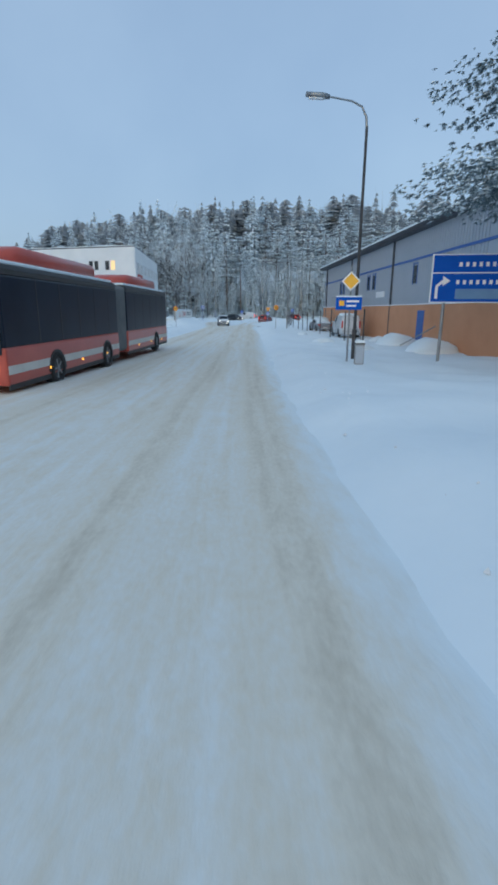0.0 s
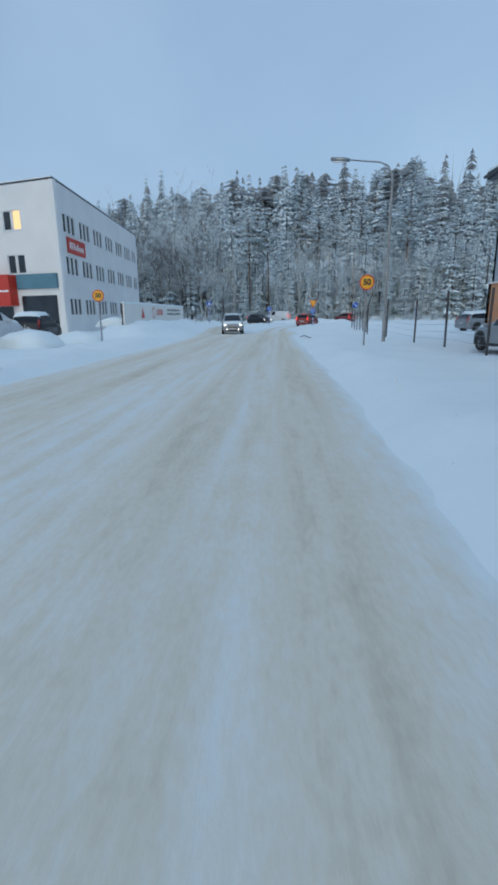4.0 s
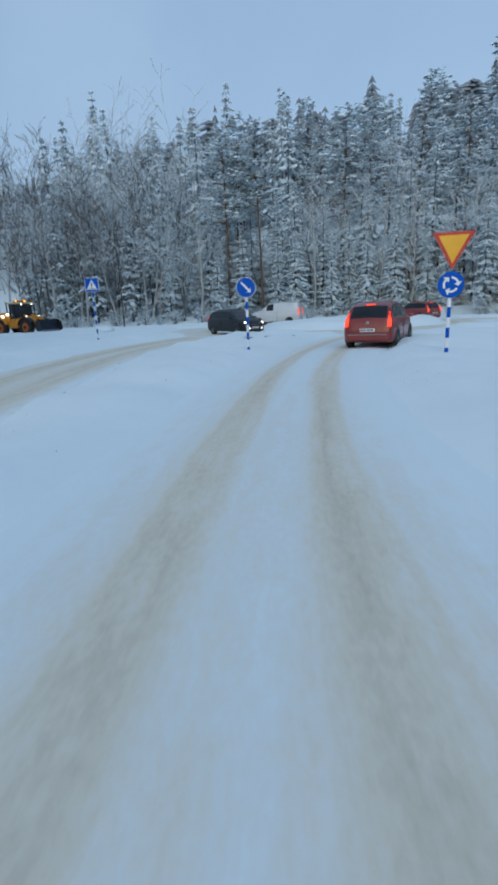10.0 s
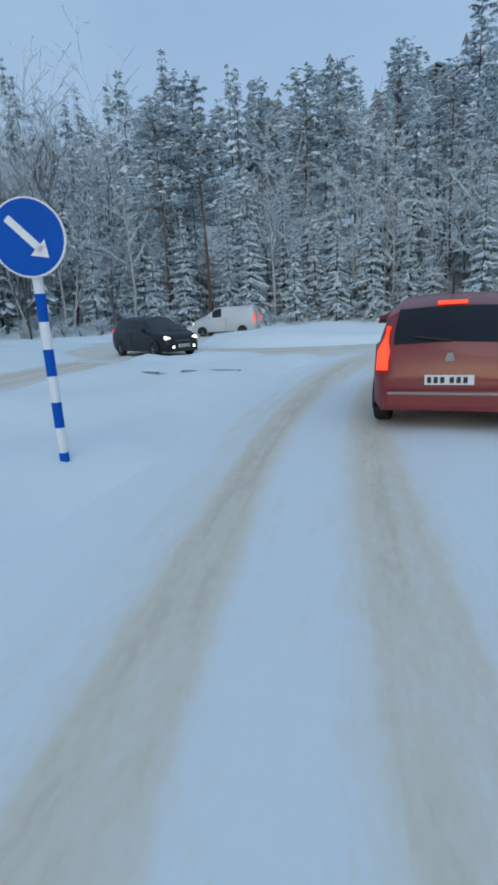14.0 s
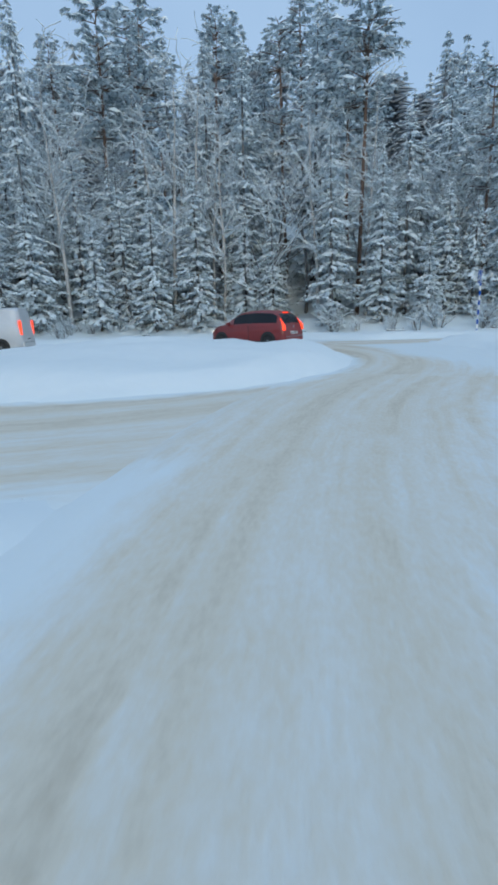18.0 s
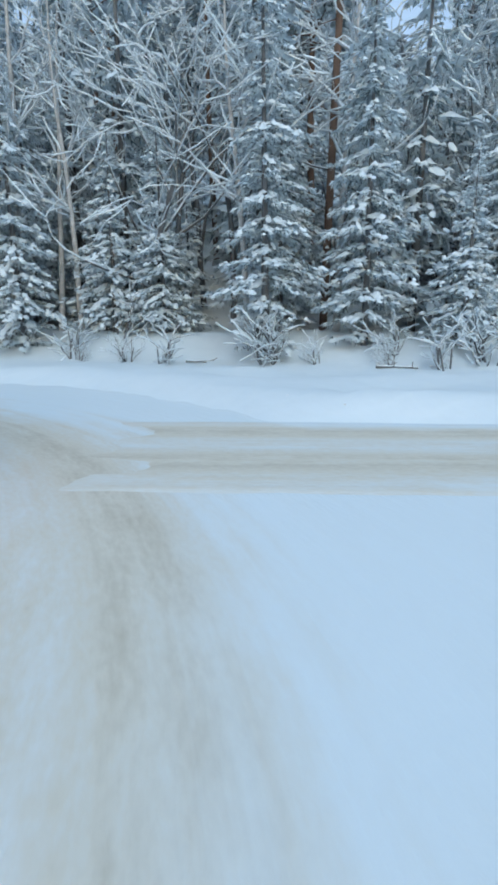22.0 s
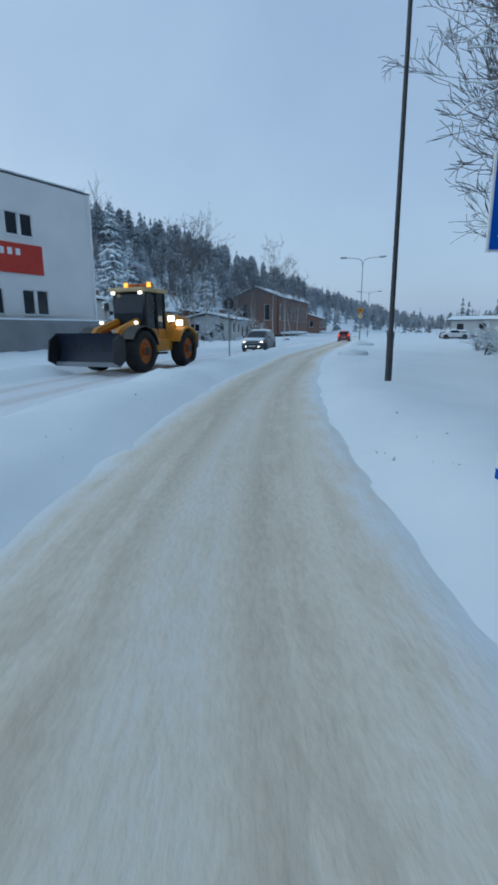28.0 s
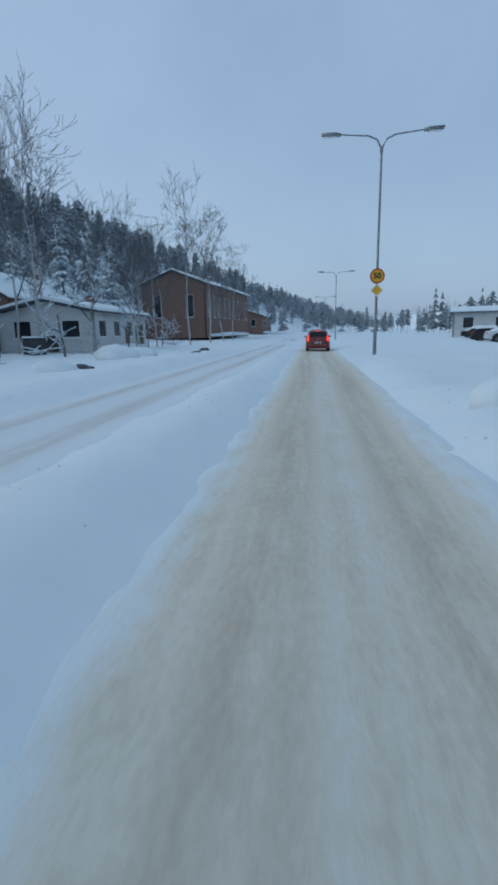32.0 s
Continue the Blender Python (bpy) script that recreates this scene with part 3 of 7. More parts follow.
def boughs(rng, z, reach, droop, count, per, size, snow, start=0.12, spray=5, lopsided=0.25, rime=0.74):
    """Needle sprays and lumps of snow along the boughs of one whorl after another."""
    C, A, K, B, PC, PA, PL = [], [], [], [], [], [], []
    lean, top = rng.uniform(0, 6.28), max(reach)
    for h, r in zip(z, reach):
        n = max(4, int(count * (0.5 + 0.5 * r / top) + rng.uniform(-1, 1)))
        ph = rng.uniform(0, 6.28)
        for k in range(n):
            w = ph + 6.283 * k / n + rng.uniform(-0.35, 0.35)
            rr = r * rng.uniform(0.7, 1.15) * (1 + lopsided * math.cos(w - lean))
            m = max(2, int(per * rr / top + 1.5))
            u = start + (1 - start) * (np.arange(m) + rng.uniform(0.2, 0.8, m)) / m
            fall = droop * rng.uniform(0.6, 1.4)
            dz = -fall * rr * u ** 1.3 + 0.16 * rr * np.maximum(u - 0.7, 0) * 2
            side = rng.normal(0, 0.15, m) * rr * u
            d = np.array([math.cos(w), math.sin(w), 0.0])
            s = np.array([-d[1], d[0], 0.0])
            C.append(np.outer(u * rr, d) + np.outer(side, s) + np.outer(h + dz + rng.uniform(-0.12, 0.12, m), [0, 0, 1]))
            A.append(unit(d[None] + rng.normal(0, 0.3, (m, 3)) * [1, 1, 0.3] + np.array([0, 0, -fall * 0.9])))
            load = rng.choice((0.55, 1.0, 1.0, 1.0))
            B.append(np.full(m, load))
            if rr > 0.55 and load > 0.7 and rng.uniform() < snow * 0.75:
                v = rng.uniform(0.5, 0.8)
                PC.append(d * v * rr + np.array([0, 0, h - fall * rr * v ** 1.3 + 0.05 * rr]))
                PA.append(d + np.array([0, 0, -fall * 1.1]))
                PL.append(min(rr * rng.uniform(0.4, 0.75), 2.3 * size, 1.0))
            K.append(np.full(m, 0.36 + 0.64 * min(1.0, 1.7 * r / top)) * (1.15 - 0.35 * u))
    C, A, K, B = np.concatenate(C), np.concatenate(A), np.concatenate(K), np.concatenate(B)
    n = len(C)
    U = unit(np.array([0, 0, 1.0]) + rng.normal(0, 0.22, (n, 3)))
    S = unit(np.cross(A, U))
    L = size * rng.uniform(0.55, 1.4, n) * K
    green = blades(C, A, S, U, L * 0.95, spray, 0.25, rng)
    hang = blades(C - U * L[:, None] * 0.05, A, S, U, L * 0.75, 3, 1.6, rng)
    keep = rng.uniform(0, 1, n) < snow * B
    white = domes((C + U * L[:, None] * 0.05 + A * L[:, None] * 0.1)[keep], A[keep], S[keep], U[keep], L[keep] * rng.uniform(1.05, 1.9, keep.sum()), L[keep] * rng.uniform(0.6, 1.1, keep.sum()), L[keep] * rng.uniform(0.16, 0.38, keep.sum()), rng)
    rimed = rng.uniform(0, 1, len(green[1])) < rime
    pads = (np.zeros((0, 3)), np.zeros((0, 3), int))
    if PC:
        PC, PA, PL = np.array(PC), unit(np.array(PA)), np.array(PL)
        PU = unit(np.array([0, 0, 1.0]) + rng.normal(0, 0.15, PC.shape))
        PS = unit(np.cross(PA, PU))
        runs = []
        for f in (-0.38, -0.05, 0.30):
            q = PL * rng.uniform(0.38, 0.62, len(PL))
            runs.append(domes(PC + PA * (PL * f)[:, None] + PS * (rng.normal(0, 0.08, len(PL)) * PL)[:, None], PA, PS, PU, q * 1.15, q * rng.uniform(0.55, 0.95, len(PL)), q * rng.uniform(0.16, 0.30, len(PL)), rng))
        shift = np.cumsum([0] + [len(v) for v, f in runs[:-1]])
        pads = (np.concatenate([v for v, f in runs]), np.concatenate([f + o for (v, f), o in zip(runs, shift)]))
    frosty = rng.uniform(0, 1, len(hang[1])) < 0.62 * rime
    return [(green[0], green[1][~rimed], NEEDLE), (hang[0], hang[1][~frosty], NEEDLE), (green[0], green[1][rimed], TREESNOW), (hang[0], hang[1][frosty], TREESNOW), (white[0], white[1], TREESNOW), (pads[0], pads[1], TREESNOW)]


def spruce_meshes(seed, H, R, whorls, count, per, size, snow=0.75, spray=5, taper=0.8, rime=0.74):
    rng = np.random.RandomState(seed)
    z = np.sort(H * (0.04 + 0.955 * ((np.arange(whorls) + rng.uniform(0, 0.8, whorls)) / whorls) ** 0.88))
    z = np.sort(np.append(z, H * np.linspace(0.84, 0.985, 5)))
    whorls = len(z)
    reach = R * (1 - z / H) ** taper * rng.uniform(0.7, 1.2, whorls) + 0.010 * H
    reach *= np.where(z < 0.12 * H, 0.75, 1)
    crown = two_tone("crown", boughs(rng, z, reach, 0.38, count, per, size, snow, spray=spray, rime=rime))
    v, f = tube([(0, 0, -0.5), (0.03 * H / 20, 0, H * 0.4), (0, 0.02, H * 0.99)], [0.009 * H + 0.04, 0.006 * H + 0.03, 0.015], 7)
    return mesh_of("trunk", v, f, BARK, True), crown


def pine_meshes(seed, H, R, size, low=0.48, snow=0.9, rime=0.62, per=9, count=6, spray=5):
    rng = np.random.RandomState(seed)
    z = np.sort(H * np.append(rng.uniform(low, 0.95, 14), np.linspace(0.86, 0.97, 4)))
    whorls = len(z)
    reach = R * np.sin(np.clip((1.06 - z / H) / (1.04 - low), 0, 1) * math.pi * 0.66) * rng.uniform(0.5, 1.2, whorls) + 0.45
    crown = boughs(rng, z, reach, 0.04 if snow > 0.5 else 0.25, count, per, size, snow, 0.38, spray, 0.4, rime)
    limbs = []
    for h, r in zip(z, reach):
        for k in range(3):
            w = rng.uniform(0, 6.28)
            limbs.append(tube([(0, 0, h - 0.25), (0.4 * r * math.cos(w), 0.4 * r * math.sin(w), h - 0.05), (0.7 * r * math.cos(w), 0.7 * r * math.sin(w), h)], [0.05, 0.03, 0.01], 4, False))
    for h in np.arange(0.2 * H, 0.5 * H, 0.06 * H):
        w = rng.uniform(0, 6.28)
        limbs.append(tube([(0, 0, h), (0.9 * math.cos(w), 0.9 * math.sin(w), h + 0.1)], [0.03, 0.01], 4, False))
    lv, lf = merge(*limbs)
    v, f = tube([(0, 0, -0.5), (0.12, 0.05, H * 0.35), (-0.05, 0.1, H * 0.7), (0, 0, H * 0.95)], [0.17, 0.14, 0.09, 0.02], 9)
    return mesh_of("trunk", *merge((v, f), (lv, lf)), PINEBARK, True), two_tone("crown", crown)


def bare_meshes(seed, H, spread, stems=1, twig=TWIG, bark=BARK, depth=5, snow=True, leader=False, crook=0.24, least=0.011, limb=(0.10, 0.22)):
    """A leafless broadleaf tree: forking crooked limbs, rimed twigs, lumpy snow along the limbs."""
    rng = random.Random(seed)
    wood, fine, white = [], [], []

    def grow(p, d, length, r, level):
        n = 8 if leader and level == 0 else 3
        bend = 0.05 if leader and level == 0 else 0.10 if level == 0 else crook
        pts, radii = [p], [r]
        for i in range(n):
            d = (d + Vector((rng.gauss(0, bend), rng.gauss(0, bend), rng.gauss(0.02, bend * 0.7)))).normalized()
            p = p + d * length / n
            pts.append(p)
            radii.append(r * (1 - (0.85 if leader and level == 0 else 0.42) * (i + 1) / n))
        radii = [max(q, least) for q in radii]
        (wood if level < (1 if leader else 2) else fine).append(tube(pts, radii, 6 if level < 1 else 4 if level < 2 else 3, False))
        if snow and level >= 1 and abs(d.z) < 0.9:
            up = Vector((0, 0, 1))
            white.append(tube([q + up * (radii[i] * 0.8 + 0.012) for i, q in enumerate(pts)], [max(0.02, x * 0.85) * rng.uniform(0.5, 1.7) for x in radii], 3, False))
        if level >= depth:
            return
        kids = rng.choice((2, 3, 3)) if level else 15 if leader else rng.choice((4, 5, 6))
        for k in range(kids):
            j = rng.randint(3, n) if leader and level == 0 else rng.randint(1, n)
            ax = Vector((rng.gauss(0, 1), rng.gauss(0, 1), rng.gauss(0.15, 0.5))).normalized()
            turn = spread * rng.uniform(0.6, 1.25)
            l = H * rng.uniform(*limb) if leader and level == 0 else length * rng.uniform(0.5, 0.78)
            grow(pts[j], (d * math.cos(turn) + ax * math.sin(turn)).normalized(), l, radii[j] * rng.uniform(0.45, 0.7), level + 1)

    for s in range(stems):
        lean = 0.05 if stems == 1 else 0.22
        grow(Vector((rng.gauss(0, 0.12) * (stems > 1), rng.gauss(0, 0.12) * (stems > 1), -0.4)), Vector((rng.gauss(0, lean), rng.gauss(0, lean), 1)).normalized(), H if leader else H * 0.5, 0.0085 * H + 0.02, 0)
    tv, tf = merge(*wood)
    return mesh_of("trunk", tv, tf, bark, True), two_tone("crown", [(*merge(*fine), twig)] + ([(*merge(*white), TREESNOW)] if white else []))


def plant(name, meshes, x, y, scale, turn, label, category, group, lean=0.0, tall=1.0):
    z = float(terrain(np.array([x]), np.array([y]))[0])
    t = thing(name, label, category, pose(x, y, z + 0.05, lean * math.cos(turn), lean * math.sin(turn), math.degrees(turn)), group)
    t.scale = (scale, scale, scale * tall)
    for key, m in zip(("trunk", "crown"), meshes):
        part(key, m, None, t)
    return t


SPRUCE_NEAR = [spruce_meshes(21 + i, h, r, w, 8, 17, 0.31, 0.97, 5) for i, (h, r, w) in enumerate(((14, 2.9, 27), (17, 3.1, 31), (11, 2.6, 23)))]
SPRUCE = [spruce_meshes(11 + i, h, r, w, 7, 7, 0.55, 0.95, 4, 0.8, 0.64) for i, (h, r, w) in enumerate(((19, 3.9, 21), (22, 4.1, 24), (16, 3.5, 18)))]
SPRUCE_FAR = [spruce_meshes(31 + i, h, r, w, 6, 6, 0.76, 0.92, 3, t, 0.58) for i, (h, r, w, t) in enumerate(((21, 4.1, 16, 0.8), (20, 4.5, 15, 0.75), (18, 4.0, 13, 0.9), (20, 3.7, 15, 0.72)))]
SPRUCE_SMALL = [spruce_meshes(51 + i, h, r, w, 7, 9, 0.21, 0.97, 5) for i, (h, r, w) in enumerate(((4.5, 1.5, 14), (6.5, 1.9, 18), (3.0, 1.2, 10)))]
PINE = [pine_meshes(71 + i, h, r, 0.55, low) for i, (h, r, low) in enumerate(((22, 3.2, 0.45), (25, 3.0, 0.55), (19, 3.4, 0.4)))]
BARE = [bare_meshes(91, 15, 0.8, 1), bare_meshes(92, 13, 0.7, 2, depth=4), bare_meshes(93, 17, 0.5, 1, bark=BIRCH, depth=4), bare_meshes(94, 11, 0.75, 2, depth=4)]
ASPEN = [bare_meshes(98, 17, 0.8, bark=BIRCH, depth=3, leader=True), bare_meshes(99, 15, 0.9, bark=BIRCH, depth=3, leader=True)]
BARE_FAR = [bare_meshes(95, 16, 0.55, 1, depth=4), bare_meshes(96, 15, 0.6, 1, depth=4, bark=BIRCH), bare_meshes(97, 17, 0.5, 1, depth=4)]
BUSH = [bare_meshes(111 + i, 2.6, 0.8, 4, depth=2) for i in range(2)]


def wood_edge(x):
    return float(np.interp(x, WOOD_X, WOOD_Y))


rng = random.Random(5)
GROUPW = "trees of the snowy wood"
taken = []


def free(x, y, gap):
    if any((x - a) ** 2 + (y - b) ** 2 < gap * gap for a, b in taken):
        return False
    taken.append((x, y))
    return True


# trees that stand out at the wood's edge
for x, y, kind, k, size in ((17.0, 147.7, "aspen", 0, 1.0), (16.0, 148.3, "aspen", 1, 0.95), (18.2, 147.9, "aspen", 1, 1.1), (20.0, 147.3, "aspen", 0, 0.85), (20.8, 146.9, "aspen", 1, 0.9),
                            (9.7, 149.0, "aspen", 0, 0.95), (26.5, 142.5, "aspen", 1, 0.9), (-4.5, 150.2, "aspen", 0, 1.0), (29.0, 140.2, "aspen", 0, 0.9),
                            (-0.8, 150.8, "pine", 0, 0.95), (3.3, 150.4, "pine", 1, 0.9), (1.2, 153.0, "pine", 1, 0.95), (13.5, 153.5, "pine", 1, 0.95), (22.5, 152.5, "pine", 0, 0.95), (31.0, 145.5, "pine", 2, 1.0),
                            (15.4, 146.9, "spruce", 2, 0.85), (11.6, 148.0, "spruce", 2, 0.75), (19.2, 149.4, "spruce", 0, 0.8), (7.3, 149.2, "spruce", 2, 0.9), (23.8, 144.5, "spruce", 2, 0.7), (5.2, 151.4, "spruce", 1, 0.8), (27.8, 142.3, "spruce", 0, 0.75)):
    taken.append((x, y))
    if kind == "aspen":
        plant("aspen_tree", ASPEN[k], x, y, size, x * 2.1, "slim leafless tree with pale trunk and snowy limbs", "tree", GROUPW, 3)
    elif kind == "pine":
        plant("pine_tree", PINE[k], x, y, size, x * 1.7, "tall pine with orange trunk and snowy crown", "tree", GROUPW, 1.5)
    else:
        plant("spruce_tree", SPRUCE_NEAR[k], x, y, size, x * 1.3, "broad spruce with boughs bent under thick snow", "tree", GROUPW, 1)
# the wood's edge, near the lanes
for k in range(1500):
    x = rng.uniform(-36, 72)
    y = wood_edge(x) + abs(rng.gauss(0, 7)) + 1.0
    back = y - wood_edge(x)
    if x > 45 and rng.random() < 0.5 or not free(x, y, 1.7 if back < 9 else 2.6):
        continue
    if len(taken) > 285:
        break
    west = x < -9
    u = rng.random()
    turn = rng.uniform(0, 6.28)
    if west and u < 0.5:
        plant("spruce_tree", SPRUCE_FAR[rng.randrange(4)], x, y, rng.uniform(0.55, 0.9), turn, "snow-dusted spruce among bare trees", "tree", GROUPW, 1)
    elif west:
        plant("bare_tree", BARE_FAR[rng.randrange(3)], x, y, rng.uniform(0.9, 1.3), turn, "leafless tree with rimed twigs in deep snow", "tree", GROUPW, 3)
    elif back < 5 and u < (0.30 if -8 < x < 40 else 0.45):
        plant("young_spruce", SPRUCE_SMALL[rng.randrange(3)], x, y, rng.uniform(0.7, 1.35), turn, "young spruce bowed under thick snow", "tree", GROUPW, 2)
    elif u < (0.57 if x < -2 else 0.45):
        plant("bare_tree", BARE[rng.randrange(4)], x, y, rng.uniform(0.6, 1.15), turn, "leafless tree with snow lying along its limbs", "tree", GROUPW, 4)
    elif u < 0.64 and back > 6:
        plant("pine_tree", PINE[rng.randrange(3)], x, y, rng.uniform(0.8, 1.0), turn, "tall pine with orange trunk and snowy crown", "tree", GROUPW, 1.5)
    elif back < 5 and -8 < x < 34:
        plant("spruce_tree", SPRUCE_NEAR[rng.randrange(3)], x, y, rng.uniform(0.55, 1.0), turn, "snow-laden spruce with drooping boughs at the wood's edge", "tree", GROUPW, 1)
    else:
        plant("spruce_tree", SPRUCE[rng.randrange(3)], x, y, rng.uniform(0.6, 1.0), turn, "snow-laden spruce with drooping boughs", "tree", GROUPW, 1)
for k in range(84):
    x = rng.uniform(-20, 52)
    plant("bush", BUSH[k % 2], x, wood_edge(x) + rng.uniform(-0.6, 3.0), rng.uniform(0.4, 1.2), rng.uniform(0, 6.28), "bare snow-covered bush at the wood's edge", "bush", "bushes at the wood's edge", 6)
# undergrowth of young spruces deeper in
for k in range(110):
    x = rng.uniform(-9, 42)
    y = wood_edge(x) + rng.uniform(3, 13)
    if free(x, y, 1.0):
        plant("young_spruce", SPRUCE_SMALL[rng.randrange(3)], x, y, rng.uniform(0.8, 1.7), rng.uniform(0, 6.28), "young snow-laden spruce among the trunks", "tree", GROUPW, 2)
# rows further up the hillside
for k in range(3000):
    x = rng.uniform(-95, 95)
    y = wood_edge(x) + rng.uniform(8 if x > -12 else 3, 80)
    if y < 152 or not free(x, y, 3.8):
        continue
    if len(taken) > 480:
        break
    turn = rng.uniform(0, 6.28)
    if x < -8 and rng.random() < 0.3:
        plant("bare_tree", BARE_FAR[rng.randrange(3)], x, y, rng.uniform(0.95, 1.4), turn, "leafless tree with rimed twigs on the slope", "tree", GROUPW, 3)
    elif rng.random() < 0.16:
        plant("pine_tree", PINE[rng.randrange(3)], x, y, rng.uniform(0.8, 1.02), turn, "tall pine with a snowy crown on the slope", "tree", GROUPW, 1.5)
    else:
        plant("spruce_tree", SPRUCE_FAR[rng.randrange(4)], x, y, rng.uniform(0.75, 1.1), turn, "snow-dusted spruce on the wooded slope", "tree", GROUPW, 1, rng.uniform(1.06, 1.34) if x < 26 else rng.uniform(0.9, 1.12))


# tall leafless trees and spruces that close the skyline towards the west
rw = random.Random(41)
for k in range(26):
    x = -34 + 1.15 * k + rw.uniform(-0.8, 0.8)
    y = max(wood_edge(x), 150) + rw.uniform(9, 22)
    if k % 3 == 1:
        plant("spruce_tree", SPRUCE_FAR[rw.randrange(4)], x, y, rw.uniform(0.95, 1.15), rw.uniform(0, 6.28), "tall snow-dusted spruce rising above bare trees", "tree", GROUPW, 1, rw.uniform(1.0, 1.2))
    else:
        plant("bare_tree", BARE_FAR[rw.randrange(3)], x, y, rw.uniform(1.1, 1.4), rw.uniform(0, 6.28), "tall leafless tree with rimed twigs above the wood", "tree", GROUPW, 2)


def far_tree(x, y, z, h, rng, bare, tiers=9, arms=6, slim=0.3):
    """A rough far tree: ragged stacked skirts, or an open brush of stems."""
    V, F = [], []
    if bare:
        for s in range(11):
            w, l = rng.uniform(0, 6.28), rng.uniform(0.1, 0.28)
            V += [(x - 0.12, y, z + h * 0.25), (x + 0.12, y, z + h * 0.25), (x + h * l * math.cos(w), y + h * l * math.sin(w), z + h * rng.uniform(0.7, 1.0))]
            F.append((len(V) - 3, len(V) - 2, len(V) - 1))
        V += [(x - 0.15, y, z), (x + 0.15, y, z), (x, y, z + h * 0.8)]
        F.append((len(V) - 3, len(V) - 2, len(V) - 1))
        return V, F
    wide, rounded = rng.uniform(0.15, 0.24), rng.random() < 0.45
    V += [(x - 0.1, y, z), (x + 0.1, y, z), (x, y, z + h)]
    F.append((0, 1, 2))
    for t in range(tiers):
        f = (t + rng.uniform(0.1, 0.9)) / tiers
        zz, r = (z + h * (0.32 + 0.62 * f), h * wide * (0.25 + 0.85 * math.sin(math.pi * (0.12 + 0.8 * f)))) if rounded else (z + h * (0.10 + 0.86 * f), h * wide * (1.08 - f) ** 0.8)
        ph = rng.uniform(0, 6.28)
        for k in range(arms):
            w = ph + 6.283 * k / arms + rng.uniform(-0.3, 0.3)
            q, dz = r * rng.uniform(0.6, 1.3), h * 0.5 / tiers
            c, sn = math.cos(w), math.sin(w)
            o = len(V)
            V += [(x - slim * r * sn, y + slim * r * c, zz), (x + slim * r * sn, y - slim * r * c, zz), (x + q * c, y + q * sn, zz - dz * rng.uniform(0.6, 1.5)), (x, y, zz + dz * 1.1)]
            F += [(o, o + 2, o + 3), (o + 1, o + 3, o + 2)]
    return V, F


def far_wood(name, spots, label, mats, dark=0.6, shape=(9, 6, 0.3)):
    V, F, M = [], [], []
    for x, y, h, bare in spots:
        z = float(terrain(np.array([x]), np.array([y]))[0])
        v, f = far_tree(x, y, z, h, rng, bare, *shape)
        o = len(V)
        V += v
        F += [tuple(i + o for i in q) for q in f]
        M += [0 if rng.random() < dark else 1 for q in f]
    me = mesh_of(name, V, F, mats)
    me.polygons.foreach_set("material_index", M)
    tagged(new(name, me), label, "trees", kind="stuff")


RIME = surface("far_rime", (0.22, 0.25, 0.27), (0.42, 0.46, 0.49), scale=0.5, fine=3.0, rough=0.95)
spots = []
while len(spots) < 1500:
    x = rng.uniform(-170, 330)
    y = wood_edge(x) + rng.uniform(30, 190)
    if x > 72 or y > wood_edge(x) + 45 or x < -80:
        spots.append((x, y, rng.uniform(16, 27), rng.random() < 0.15))
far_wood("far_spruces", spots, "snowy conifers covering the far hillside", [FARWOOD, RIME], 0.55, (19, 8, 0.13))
spots = []
while len(spots) < 2800:
    k = rng.randrange(len(RIDGE) - 1)
    (x0, y0, h0), (x1, y1, h1) = RIDGE[k], RIDGE[k + 1]
    u = rng.random()
    o = rng.gauss(0, 26)
    dx, dy = x1 - x0, y1 - y0
    n = math.hypot(dx, dy)
    x, y = x0 + u * dx + dy / n * -o, y0 + u * dy + dx / n * o
    if o > 34 or (0.25 < u < 0.75 and k in (2, 4) and 8 < o < 26):
        continue
    spots.append((x, y, rng.uniform(6, 14.5), rng.random() < 0.42))
# second tone: snow dusting, paled further to paint haze over the ridge
far_wood("ridge_trees", spots, "dark leafless and conifer woods on the ridge", [FARWOOD, surface("snow_and_haze_woods", (0.24, 0.28, 0.31), (0.48, 0.53, 0.57), scale=0.5, fine=3.0, rough=0.95)], 0.6)

# ---- vehicles (built facing +x, standing on z = 0) ----
def loft(stations, ring=12):
    """Sections along x of (x, half width, low, high, rounding); rounded boxes skinned together."""
    V, F = [], []
    for x, hw, lo, hi, rd in stations:
        rd = min(rd, hw * 0.98, (hi - lo) * 0.49)
        for cx, cz, a0 in ((hw - rd, hi - rd, 0), (-hw + rd, hi - rd, 90), (-hw + rd, lo + rd, 180), (hw - rd, lo + rd, 270)):
            for k in range(ring // 4):
                a = radians(a0 + 90 * k / (ring // 4 - 1))
                V.append((x, cx + rd * math.cos(a), cz + rd * math.sin(a)))
    for i in range(len(stations) - 1):
        for k in range(ring):
            a, b = i * ring + k, i * ring + (k + 1) % ring
            F.append((a, b, b + ring, a + ring))
    F.append(tuple(range(ring - 1, -1, -1)))
    F.append(tuple(range((len(stations) - 1) * ring, len(stations) * ring)))
    return V, F


